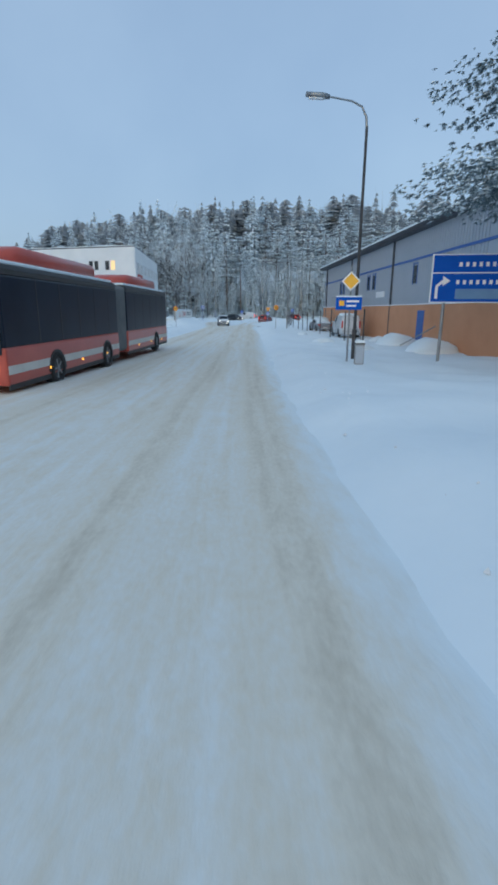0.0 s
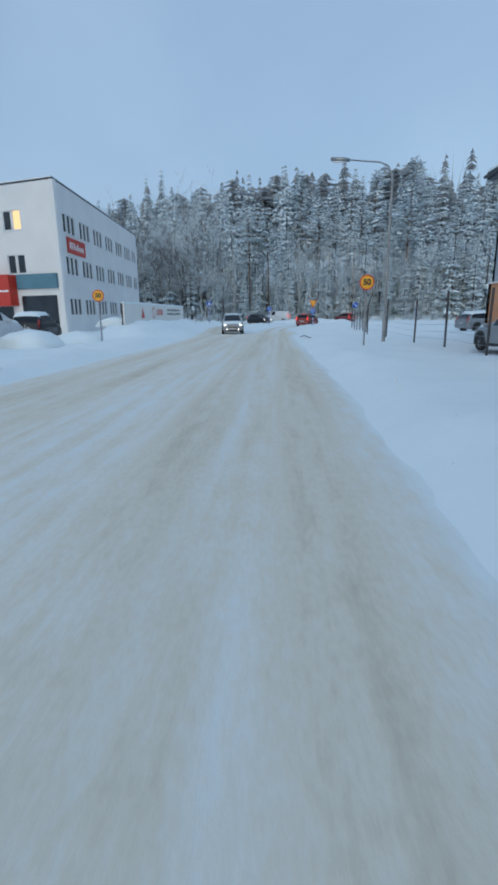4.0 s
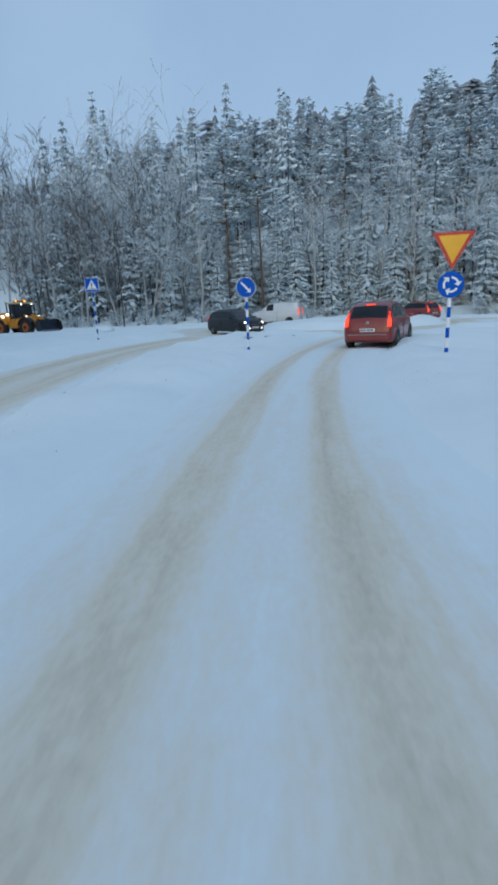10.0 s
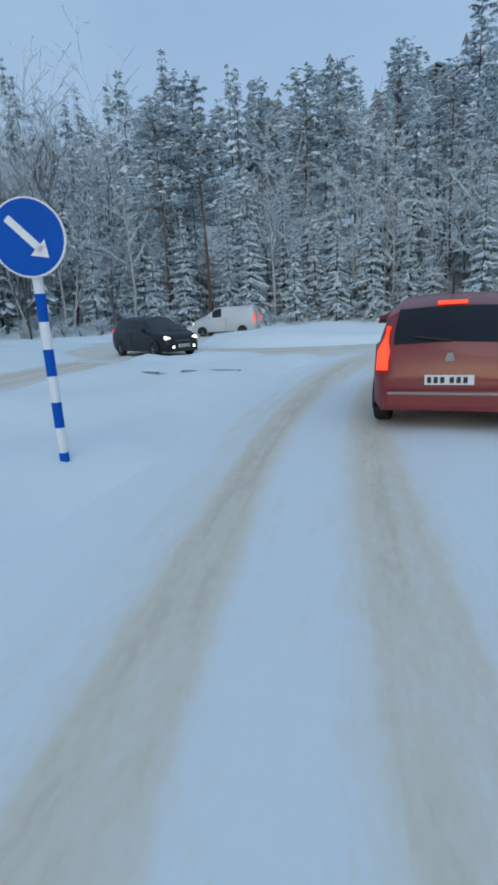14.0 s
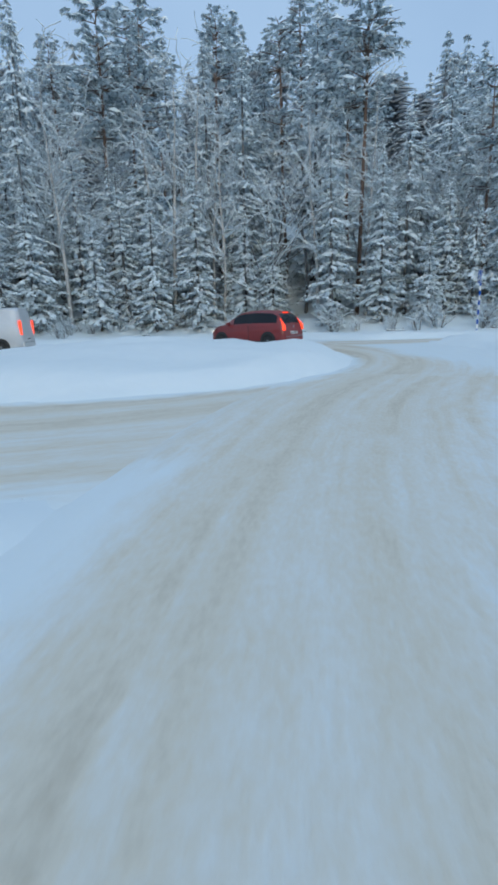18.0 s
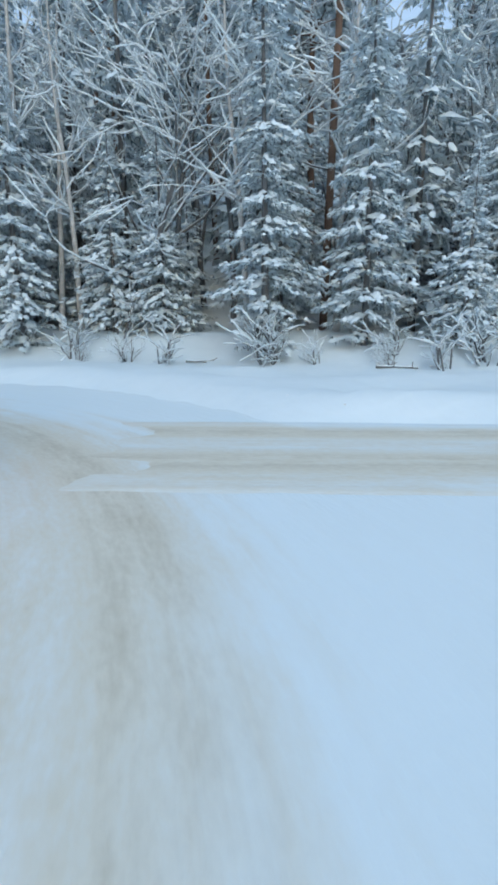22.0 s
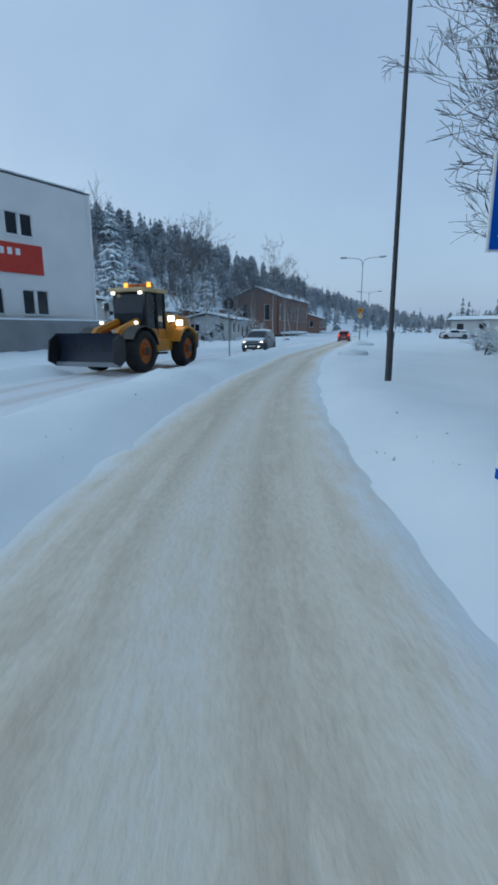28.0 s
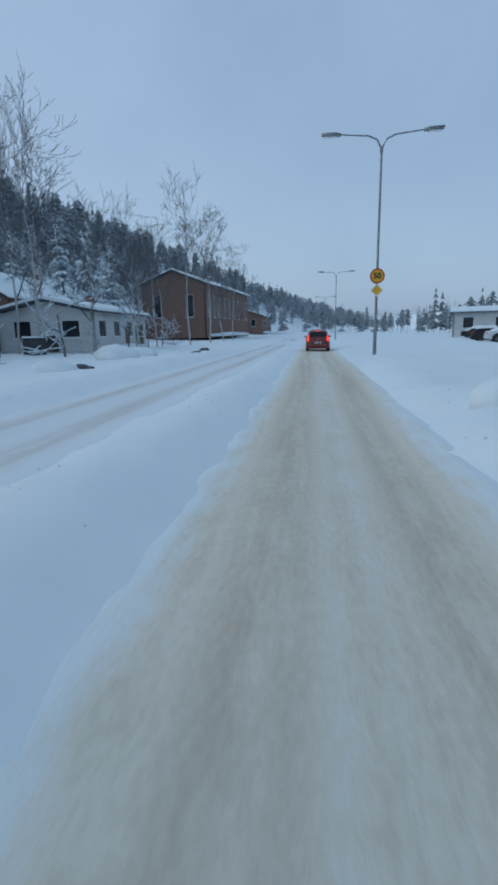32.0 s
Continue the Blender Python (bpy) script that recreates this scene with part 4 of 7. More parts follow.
def wheel(parent, x, y, r, w, side, rim_mat=STEEL, arms=5):
    """A tyre with a dished rim and hub, axle along y."""
    prof = [(0.62, -0.5), (0.90, -0.5), (0.985, -0.36), (1.0, -0.15), (1.0, 0.15), (0.985, 0.36), (0.90, 0.5), (0.62, 0.5)]
    n, V, F = 24, [], []
    for k in range(n):
        a = 2 * math.pi * k / n
        V += [(r * p * math.cos(a), w * q, r * p * math.sin(a)) for p, q in prof]
    m = len(prof)
    for k in range(n):
        for j in range(m):
            F.append((k * m + j, k * m + (j + 1) % m, ((k + 1) % n) * m + (j + 1) % m, ((k + 1) % n) * m + j))
    wh = new("wheel")
    wh.empty_display_size = 0.1
    wh.parent = parent
    wh.matrix_basis = pose(x, y, r)
    part("tyre", (V, F), TYRE, wh, smooth=True)
    o = side * w * 0.30
    disc = prism(ring_points(r * 0.63, 20), side * -0.03, "y", o)
    hub = prism(ring_points(r * 0.17, 12), side * 0.05, "y", o)
    spokes = []
    for k in range(arms):
        a = 2 * math.pi * k / arms
        c, s = math.cos(a), math.sin(a)
        q = [(r * 0.14 * c - r * 0.07 * s, r * 0.14 * s + r * 0.07 * c), (r * 0.58 * c - r * 0.05 * s, r * 0.58 * s + r * 0.05 * c), (r * 0.58 * c + r * 0.05 * s, r * 0.58 * s - r * 0.05 * c), (r * 0.14 * c + r * 0.07 * s, r * 0.14 * s - r * 0.07 * c)]
        spokes.append(prism(q, side * 0.035, "y", o))
    if not arms:
        hub = prism(ring_points(r * 0.24, 16), side * 0.12, "y", o)
        spokes = [prism(ring_points(r * 0.05, 8, r * 0.36 * math.cos(a), r * 0.36 * math.sin(a)), side * 0.03, "y", o) for a in np.arange(0, 6.2, 0.785)]
    part("rim", merge(disc, hub, *spokes), rim_mat, wh)
    if not arms:
        part("hub_cap", prism(ring_points(r * 0.2, 16), side * 0.03, "y", o + side * 0.12), BLACK, wh, "dark greasy hub")


CAR_TOP = {
    "hatch": ((-1, 0.60), (-0.985, 0.84), (-0.95, 0.98), (-0.82, 1.33), (-0.70, 1.45), (-0.35, 1.50), (0, 1.48), (0.18, 1.40), (0.56, 0.99), (0.80, 0.89), (0.94, 0.74), (1, 0.56)),
    "sedan": ((-1, 0.60), (-0.985, 0.84), (-0.93, 0.95), (-0.66, 0.99), (-0.34, 1.37), (-0.12, 1.48), (0.06, 1.47), (0.18, 1.39), (0.52, 0.98), (0.80, 0.88), (0.94, 0.74), (1, 0.56)),
    "van": ((-1, 0.62), (-0.99, 1.10), (-0.97, 1.40), (-0.93, 1.48), (0.05, 1.50), (0.22, 1.44), (0.58, 0.99), (0.82, 0.87), (0.95, 0.74), (1, 0.56)),
}
CAR_GLASS = {"hatch": (-0.95, -0.80, 0.19, 0.56), "sedan": (-0.66, -0.33, 0.19, 0.52), "van": (-9, -9, 0.23, 0.58)}


def profile(points, x):
    return float(np.interp(x, [p[0] for p in points], [p[1] for p in points]))


def car(name, label, at, paint, L=4.2, W=1.76, H=1.55, style="hatch", head=HEAD, tail=TAIL, snow=0.0, group=""):
    """One smooth shell lofted along the car, from which windows, screens and roof are taken as parts."""
    t = thing(name, label, "car", at, group)
    h, w, k = L / 2, W / 2, H / 1.5
    r0, r1, f0, f1 = CAR_GLASS[style]
    xs = sorted({-1, -0.985, -0.95, -0.9, -0.82, -0.7, -0.52, -0.34, -0.12, 0.02, 0.1, 0.18, 0.3, 0.42, 0.65, 0.75, 0.85, 0.94, 0.98, 1, *[v for v in (r0, r1, f0, f1) if v > -2]})
    V, n = [], 15
    for x in xs:
        top = profile(CAR_TOP[style], x) * k
        belt = min(profile(((-1, 0.56), (-0.97, 0.84), (-0.9, 0.96), (-0.3, 0.95), (0.5, 0.92), (0.62, 0.90), (0.85, 0.78), (0.95, 0.66), (1, 0.52)), x) * k, top - 0.03)
        lo = profile(((-1, 0.40), (-0.95, 0.27), (-0.8, 0.21), (0.8, 0.21), (0.95, 0.25), (1, 0.36)), x)
        ww = w * profile(((-1, 0.82), (-0.95, 0.93), (-0.8, 0.985), (-0.4, 1), (0.4, 1), (0.8, 0.95), (0.94, 0.85), (1, 0.68)), x)
        rise = min(max((top - belt) / (0.55 * k), 0), 1)
        wt = ww * (0.93 - 0.17 * rise)
        half = [(ww * 0.90, lo), (ww * 0.985, lo + 0.12), (ww, lo + (belt - lo) * 0.55), (ww * 0.975, belt), (ww * (0.95 - 0.03 * rise), belt + 0.05 * rise), (wt, top - 0.02 - 0.09 * rise), (wt - 0.13, top - 0.012)]
        V += [(x * h, y, z) for y, z in half] + [(x * h, 0, top + 0.015)] + [(x * h, -y, z) for y, z in reversed(half)]
    groups = {}
    for i in range(len(xs) - 1):
        m = (xs[i] + xs[i + 1]) / 2
        for j in range(n - 1):
            q = (i * n + j, (i + 1) * n + j, (i + 1) * n + j + 1, i * n + j + 1)
            tall = min(V[i * n + 7][2] - V[i * n + 3][2], V[(i + 1) * n + 7][2] - V[(i + 1) * n + 3][2]) > 0.30 * k
            key = "body"
            if j in (6, 7) and f0 < m < f1:
                key = "windscreen"
            elif j in (6, 7) and r0 < m < r1:
                key = "rear_window"
            elif j in (4, 9) and tall and (style != "van" or m > -0.02) and not -0.14 < m < -0.10:
                key = ("side_window", j, m > -0.12 and style != "van")
            elif j in (5, 6, 7, 8) and V[i * n + 7][2] > 1.3 * k and V[(i + 1) * n + 7][2] > 1.3 * k:
                key = "roof"
            groups.setdefault(key, []).append(q)
    groups["body"] += [tuple(range(n)), tuple(range(len(V) - 1, len(V) - n - 1, -1))]
    groups["body"] += [(i * n, i * n + n - 1, (i + 1) * n + n - 1, (i + 1) * n) for i in range(len(xs) - 1)]
    for key, faces in groups.items():
        used = sorted({v for f in faces for v in f})
        again = {v: i for i, v in enumerate(used)}
        word = key if isinstance(key, str) else key[0]
        part(word, ([V[v] for v in used], [tuple(again[v] for v in f) for f in faces]), paint if word in ("body", "roof") else CARGLASS, t, {"windscreen": "dark raked windscreen", "rear_window": "dark rear window", "side_window": "dark side window"}.get(word, ""), smooth=True)
    belt = 0.93 * k
    for s in (-1, 1):
        part("mirror", box(h * 0.36, h * 0.43, s * (w + 0.07) - 0.09, s * (w + 0.07) + 0.09, belt - 0.01, belt + 0.13, 0.04), paint, t)
        part("headlight", loft([(h * 0.82, 0.05, belt * 0.72, belt * 0.85, 0.03), (h * 0.90, 0.13, belt * 0.66, belt * 0.82, 0.05), (h * 0.958, 0.12, belt * 0.65, belt * 0.76, 0.05)]), head, t, "pale headlamp glass", smooth=True, at=pose(0, s * w * 0.68, 0))
        if style == "van":
            part("tail_light", box(-h - 0.012, -h + 0.09, s * w * 0.80 - 0.06, s * w * 0.80 + 0.06, belt * 0.66, belt * 1.15, 0.02), tail, t, "red tail lamp")
        elif style == "hatch":
            part("tail_light", tube([(-h * 0.985, s * w * 0.82, belt * 0.76), (-h * 0.965, s * w * 0.81, belt * 0.98), (-h * 0.88, s * w * 0.77, belt * 1.24)], [0.07, 0.07, 0.03], 8), tail, t, "tall red tail lamp", smooth=True)
        else:
            part("tail_light", box(-h + 0.005, -h + 0.12, s * w * 0.72 - 0.13, s * w * 0.72 + 0.13, belt * 0.72, belt * 0.92, 0.04), tail, t, "red tail lamp")
        part("sill", box(-h * 0.42, h * 0.44, s * w * 0.985 - 0.012, s * w * 0.985 + 0.012, 0.22, 0.32, 0.006), BLACK, t)
        part("door_seam", box(-h * 0.125, -h * 0.118, s * w - 0.006, s * w + 0.005, 0.34, belt - 0.02), BLACK, t)
        for x in (-h * 0.30, h * 0.10):
            part("handle", box(x - 0.09, x + 0.09, s * w - 0.01, s * w + 0.02, belt - 0.12, belt - 0.085, 0.008), paint, t)
        for x in (-h * 0.62, h * 0.63):
            wheel(t, x, s * (w - 0.10), 0.325, 0.215, s)
            part("wheel_arch", prism([(x + 0.40 * math.cos(a), 0.33 + 0.40 * math.sin(a)) for a in np.linspace(-0.25, math.pi + 0.25, 14)], s * -0.03, "y", s * (w + 0.003)), BLACK, t)
    part("rear_bumper", box(-h - 0.04, -h + 0.20, -w * 0.80, w * 0.80, 0.30, 0.54, 0.06), paint, t)
    part("front_bumper", box(h - 0.24, h + 0.03, -w * 0.68, w * 0.68, 0.27, 0.47, 0.06), paint, t)
    part("lower_bumper", box(h - 0.30, h + 0.034, -w * 0.72, w * 0.72, 0.20, 0.31, 0.04), BLACK, t, "black lower bumper")
    for s in (-1, 1):
        part("fog_lamp", prism(ring_points(0.05, 12, s * w * 0.52, 0.40), 0.03, "x", h + 0.012), head, t, "small round fog lamp")
    part("trim_strip", box(h - 0.02, h + 0.012, -w * 0.36, w * 0.36, 0.615, 0.632), STEEL, t, "bright trim above the grille")
    part("lower_grille", box(h - 0.10, h + 0.036, -w * 0.45, w * 0.45, 0.28, 0.37, 0.02), BLACK, t)
    part("grille", box(h - 0.14, h + 0.006, -w * 0.38, w * 0.38, 0.50, 0.60, 0.02), BLACK, t)
    part("bumper_strip", box(-h - 0.05, -h - 0.035, -w * 0.74, w * 0.74, 0.49, 0.515), STEEL, t, "thin bright strip on the bumper")
    for x, s in ((-h - 0.012 if style != "sedan" else -h - 0.05, -1), (h + 0.04, 1)):
        z0 = 0.60 if s < 0 and style != "sedan" else 0.38
        plate = part("number_plate", box(x - 0.008, x + 0.008, -0.26, 0.26, z0, z0 + 0.11), SIGNWHITE, t, "white plate with dark bars")
        z = z0 + 0.055
        part("plate_marks", merge(*[box(x + s * 0.008, x + s * 0.014, y - 0.022, y + 0.022, z - 0.035, z + 0.035) for y in (-0.17, -0.10, -0.03, 0.07, 0.14, 0.21)]), BLACK, plate)
    if style == "hatch":
        part("wiper", tube([(-h * 0.955, 0.0, belt + 0.08), (-h * 0.93, 0.40, belt + 0.13)], 0.013, 5), BLACK, t)
        part("brake_light", box(-h * 0.80, -h * 0.765, -0.16, 0.16, H * 0.915, H * 0.94), tail, t, "high red brake lamp")
        part("aerial", tube([(-h * 0.55, 0, H - 0.02), (-h * 0.64, 0, H + 0.2)], 0.008, 5), BLACK, t)
        part("badge", prism([(-0.05, belt - 0.14), (0.05, belt - 0.14), (0.03, belt - 0.05), (-0.03, belt - 0.05)], -0.02, "x", -h * 0.985 - 0.004), STEEL, t)
    if snow:
        g = random.Random(int(abs(at[0][3]) * 100))
        for lo, hi in ((-0.82, 0.10), (0.62, 0.94)):
            run = [i for i, x in enumerate(xs) if lo <= x <= hi]
            pts = []
            for i in run:
                rim = i in (run[0], run[-1])
                for j in range(5, 10):
                    x, y, z = V[i * n + j]
                    pts.append((x, y * 1.01, z - 0.015 if rim or j in (5, 9) else z + snow * g.uniform(0.75, 1.2)))
            part("snow_cap", (pts, [(a * 5 + b, (a + 1) * 5 + b, (a + 1) * 5 + b + 1, a * 5 + b + 1) for a in range(len(run) - 1) for b in range(4)]), SNOW, t, "snow lying on the car", smooth=True)
    return t


def bus(at):
    """An articulated city bus, front towards +x, 18 m long."""
    t = thing("bus", "red articulated city bus with dark window band, dirty with slush", "bus", at)
    W, H = 1.27, 3.05
    for x0, x1 in ((-9.0, -0.9), (0.4, 9.0)):
        sec = new("section")
        sec.empty_display_size = 0.2
        sec.parent = t
        part("side_body", box(x0, x1, -W, W, 0.34, 1.22, 0.07), BUSRED, sec)
        part("window_band", box(x0 + 0.02, x1 - 0.02, -W + 0.012, W - 0.012, 1.20, 2.80, 0.05), BUSGLASS, sec, "long dark tinted windows")
        part("roof_edge", box(x0, x1, -W, W, 2.78, H, 0.12), BLACK, sec, "dark roof edge dusted with snow")
        part("roof_snow", box(x0 + 0.15, x1 - 0.15, -W + 0.12, W - 0.12, H - 0.02, H + 0.09, 0.04), SNOW, sec, "thin snow on the roof")
        for s in (-1, 1):
            part("stripe", box(x0 + 0.05, x1 - 0.05, s * W - 0.006, s * W + 0.006, 0.60, 0.80), surface("cream_stripe", (0.50, 0.48, 0.44), (0.66, 0.64, 0.59), scale=1.5, fine=9, rough=0.5), sec, "pale stripe low on the side")
            part("skirt", box(x0 + 0.05, x1 - 0.05, s * (W - 0.03) - 0.02, s * (W - 0.03) + 0.02, 0.24, 0.40, 0.01), BLACK, sec)
            x = x0 + 1.1
            while x < x1 - 0.5:
                part("window_post", box(x - 0.03, x + 0.03, s * W - 0.014, s * W - 0.008, 1.24, 2.76), BLACK, sec)
                x += 1.42
            for x in np.arange(x0 + 1.6, x1 - 0.6, 2.4):
                part("marker_lamp", box(x - 0.05, x + 0.05, s * W - 0.004, s * W + 0.016, 0.52, 0.58), AMBER, sec, "small amber marker lamp")
        part("roof_pod", loft([(x0 + 1.0, 0.7, H, H + 0.3, 0.1), (x0 + 1.5, 0.98, H, H + 0.52, 0.16), (x1 - 1.9, 0.98, H, H + 0.52, 0.16), (x1 - 1.3, 0.7, H, H + 0.3, 0.1)]), BUSRED, sec, "red roof pod", smooth=True)
    ribs = []
    for k in range(12):
        x = -0.92 + k * 0.12
        q = 0.06 if k % 2 else 0.0
        ribs.append((x, W - 0.06 - q, 0.42 + q, H - 0.06 - q, 0.12))
    part("bellows", loft(ribs), surface("bellows_rubber", (0.10, 0.11, 0.115), (0.19, 0.20, 0.205), scale=2, fine=20, rough=0.9), t, "grey folding bellows between the sections")
    for x in (-6.2, 1.9, 6.3):
        for s in (-1, 1):
            wheel(t, x, s * (W - 0.11), 0.48, 0.30, s)
            part("wheel_arch", prism([(x + 0.58 * math.cos(a), 0.42 + 0.58 * math.sin(a)) for a in np.linspace(0, math.pi, 12)], s * 0.014, "y", s * W), BLACK, t)
    part("rear_panel", box(-9.04, -8.98, -W + 0.1, W - 0.1, 0.5, 2.6, 0.02), BUSRED, t)
    part("rear_window", box(-9.06, -9.02, -0.95, 0.95, 1.7, 2.5, 0.02), GLASS, t)
    part("windscreen", box(8.97, 9.04, -W + 0.08, W - 0.08, 1.05, 2.75, 0.03), GLASS, t, "tall dark windscreen")
    part("advert_panel", box(2.9, 5.2, -W - 0.014, -W - 0.002, 0.50, 1.26), surface("faded_blue_advert", (0.03, 0.09, 0.19), (0.07, 0.15, 0.27), scale=2, fine=14, rough=0.5), t, "faded blue advertising panel on the side")
    for s in (-1, 1):
        part("tail_light", box(-9.07, -9.02, s * 1.02 - 0.08, s * 1.02 + 0.08, 0.8, 1.2, 0.02), TAIL, t, "red tail lamp")
        part("headlight", box(8.98, 9.06, s * 0.92 - 0.15, s * 0.92 + 0.15, 0.62, 0.82, 0.03), HEAD, t)
    return t


RIMORANGE = surface("orange_rim_paint", (0.42, 0.10, 0.015), (0.60, 0.17, 0.03), scale=2.0, fine=14.0, rough=0.5)


def loader(at):
    """A wheel loader with a snow blade in front."""
    t = thing("wheel_loader", "yellow wheel loader with orange rims, dark blade and amber beacons", "loader", at)
    part("rear_frame", box(-3.0, -0.2, -0.85, 0.85, 0.75, 1.35, 0.06), LOADERYELLOW, t)
    part("engine_hood", loft([(-3.3, 0.72, 1.2, 1.95, 0.12), (-3.0, 0.85, 1.15, 2.15, 0.16), (-1.1, 0.85, 1.15, 2.25, 0.14)]), LOADERYELLOW, t, smooth=True)
    part("hood_grille", box(-3.34, -3.28, -0.5, 0.5, 1.3, 1.9, 0.02), BLACK, t)
    part("counterweight", box(-3.45, -2.9, -1.1, 1.1, 0.75, 1.25, 0.1), BLACK, t)
    cab = part("cab", loft([(-1.15, 0.70, 1.3, 3.02, 0.10), (-0.9, 0.74, 1.3, 3.05, 0.1), (0.25, 0.70, 1.4, 3.05, 0.1), (0.42, 0.66, 1.45, 2.2, 0.1)]), GLASS, t, "glazed cab")
    for x, y in ((-1.1, -0.72), (-1.1, 0.72), (0.28, -0.70), (0.28, 0.70), (-0.45, 0.755), (-0.45, -0.755)):
        part("cab_post", tube([(x, y, 1.3), (x, y, 3.02)], 0.055, 6), BLACK, cab)
    part("cab_roof", box(-1.3, 0.5, -0.82, 0.82, 3.0, 3.16, 0.06), surface("pale_cab_roof", (0.50, 0.33, 0.12), (0.68, 0.58, 0.40), scale=2, fine=12), cab)
    bar = part("beacon_bar", box(-0.55, -0.35, -0.6, 0.6, 3.16, 3.24, 0.02), BLACK, cab)
    for y0, y1 in ((-0.62, -0.03), (0.03, 0.62)):
        part("bar_lens", box(-0.57, -0.33, y0, y1, 3.24, 3.36, 0.05), RIMORANGE, bar, "orange lens of the light bar")
        y = y0 if y0 < 0 else y1
        part("beacon", tube([(-0.31, y * 0.86, 3.22), (-0.31, y * 0.86, 3.40)], [0.09, 0.07], 10), AMBER, bar, "glowing amber beacon")
    part("roof_snow", loft([(-1.22, 0.55, 3.15, 3.20, 0.03), (-0.9, 0.76, 3.15, 3.23, 0.03), (-0.62, 0.72, 3.15, 3.20, 0.03)]), SNOW, cab, "thin snow on the cab roof", smooth=True)
    part("seat", box(-0.85, -0.35, -0.25, 0.25, 1.5, 2.0, 0.08), BLACK, cab)
    part("cab_panel", loft([(-1.2, 0.78, 0.95, 1.62, 0.08), (-0.2, 0.80, 0.95, 1.62, 0.08), (0.34, 0.74, 1.0, 1.75, 0.08), (0.48, 0.62, 1.1, 1.6, 0.08)]), LOADERYELLOW, t, "yellow panel below the cab", smooth=True)
    part("fuel_tank", box(-1.0, 0.0, -1.0, -0.80, 0.72, 1.2, 0.06), LOADERYELLOW, t)
    part("fuel_tank", box(-1.0, 0.0, 0.80, 1.0, 0.72, 1.2, 0.06), LOADERYELLOW, t)
    part("front_frame", box(0.1, 1.9, -0.55, 0.55, 0.7, 1.35, 0.06), LOADERYELLOW, t)
    part("hinge", tube([(0.0, 0, 0.6), (0.0, 0, 1.5)], 0.2, 10), BLACK, t)
    part("exhaust", tube([(-1.6, -0.6, 2.2), (-1.6, -0.6, 3.1), (-1.7, -0.6, 3.2)], 0.06, 8), BLACK, t)
    for s in (-1, 1):
        part("lift_arm", tube([(0.5, s * 0.45, 1.85), (1.7, s * 0.5, 1.5), (2.6, s * 0.5, 0.75)], [0.16, 0.17, 0.14], 6), LOADERYELLOW, t)
        part("cylinder", tube([(0.6, s * 0.3, 1.2), (2.0, s * 0.3, 1.15)], 0.07, 8), STEEL, t)
        part("front_mudguard", prism([(1.15 + 0.95 * math.cos(a), 0.78 + 0.95 * math.sin(a)) for a in np.linspace(0.5, 2.9, 9)] + [(1.15 + 0.89 * math.cos(a), 0.78 + 0.89 * math.sin(a)) for a in np.linspace(2.9, 0.5, 9)], s * 0.50, "y", s * 0.74), BLACK, t)
        part("step", box(-0.6, 0.0, s * 1.02 - 0.12, s * 1.02 + 0.12, 0.62, 0.70), BLACK, t)
        part("mudguard", prism([(-2.2 + 0.95 * math.cos(a), 0.78 + 0.95 * math.sin(a)) for a in np.linspace(0.35, 2.8, 9)] + [(-2.2 + 0.87 * math.cos(a), 0.78 + 0.87 * math.sin(a)) for a in np.linspace(2.8, 0.35, 9)], s * 0.55, "y", s * 0.72), LOADERYELLOW, t)
        part("work_lamp", box(0.42, 0.5, s * 0.62 - 0.07, s * 0.62 + 0.07, 2.9, 3.0, 0.02), HEAD, t, "lit work lamp")
        part("headlight", box(1.0, 1.12, s * 0.78 - 0.06, s * 0.78 + 0.06, 1.77, 1.88, 0.03), HEAD, t, "lit headlamp")
        part("lamp_post", tube([(1.0, s * 0.7, 1.3), (1.05, s * 0.78, 1.75)], 0.03, 6), BLACK, t)
        for x, z in ((-1.25, 2.02), (-1.95, 1.86)):
            lamp = part("side_lamp", box(x - 0.02, x + 0.14, s * 0.98 - 0.13, s * 0.98 + 0.13, z - 0.12, z + 0.12, 0.04), HEAD, t, "lit warm working lamp")
            part("bracket", tube([(x, s * 0.82, z - 0.25), (x - 0.02, s * 0.98, z - 0.10)], 0.025, 6), BLACK, lamp)
        part("mirror", box(0.3, 0.36, s * 1.05 - 0.1, s * 1.05 + 0.1, 2.3, 2.6, 0.02), BLACK, t)
        for x in (-2.2, 1.15):
            wheel(t, x, s * 0.98, 0.78, 0.55, s, RIMORANGE, 0)
    blade, n = [], 9
    for k in range(n):
        a = -0.9 + 1.9 * k / (n - 1)
        blade.append((3.30 - 0.55 * math.cos(a), 0.92 + 0.62 * math.sin(a)))
    back = [(x - 0.07, z) for x, z in reversed(blade)]
    part("blade", prism(blade + back, 2.7, "y", -1.35), surface("dark_blue_blade", (0.008, 0.014, 0.03), (0.022, 0.034, 0.06), scale=2, fine=12, rough=0.6), t, "dark curved snow blade")
    part("blade_edge", box(2.94, 3.06, -1.37, 1.37, 0.30, 0.46, 0.02), STEEL, t)
    for y in (-1.0, -0.5, 0, 0.5, 1.0):
        part("blade_rib", box(2.55, 2.77, y - 0.04, y + 0.04, 0.5, 1.2), BLACK, t)
    for s in (-1, 1):
        part("blade_cheek", prism([(2.70, 0.5), (3.02, 0.32), (3.42, 0.5), (3.30, 1.2), (2.95, 1.42), (2.68, 1.2)], 0.05, "y", s * 1.36 - 0.025), BLACK, t)
    return t


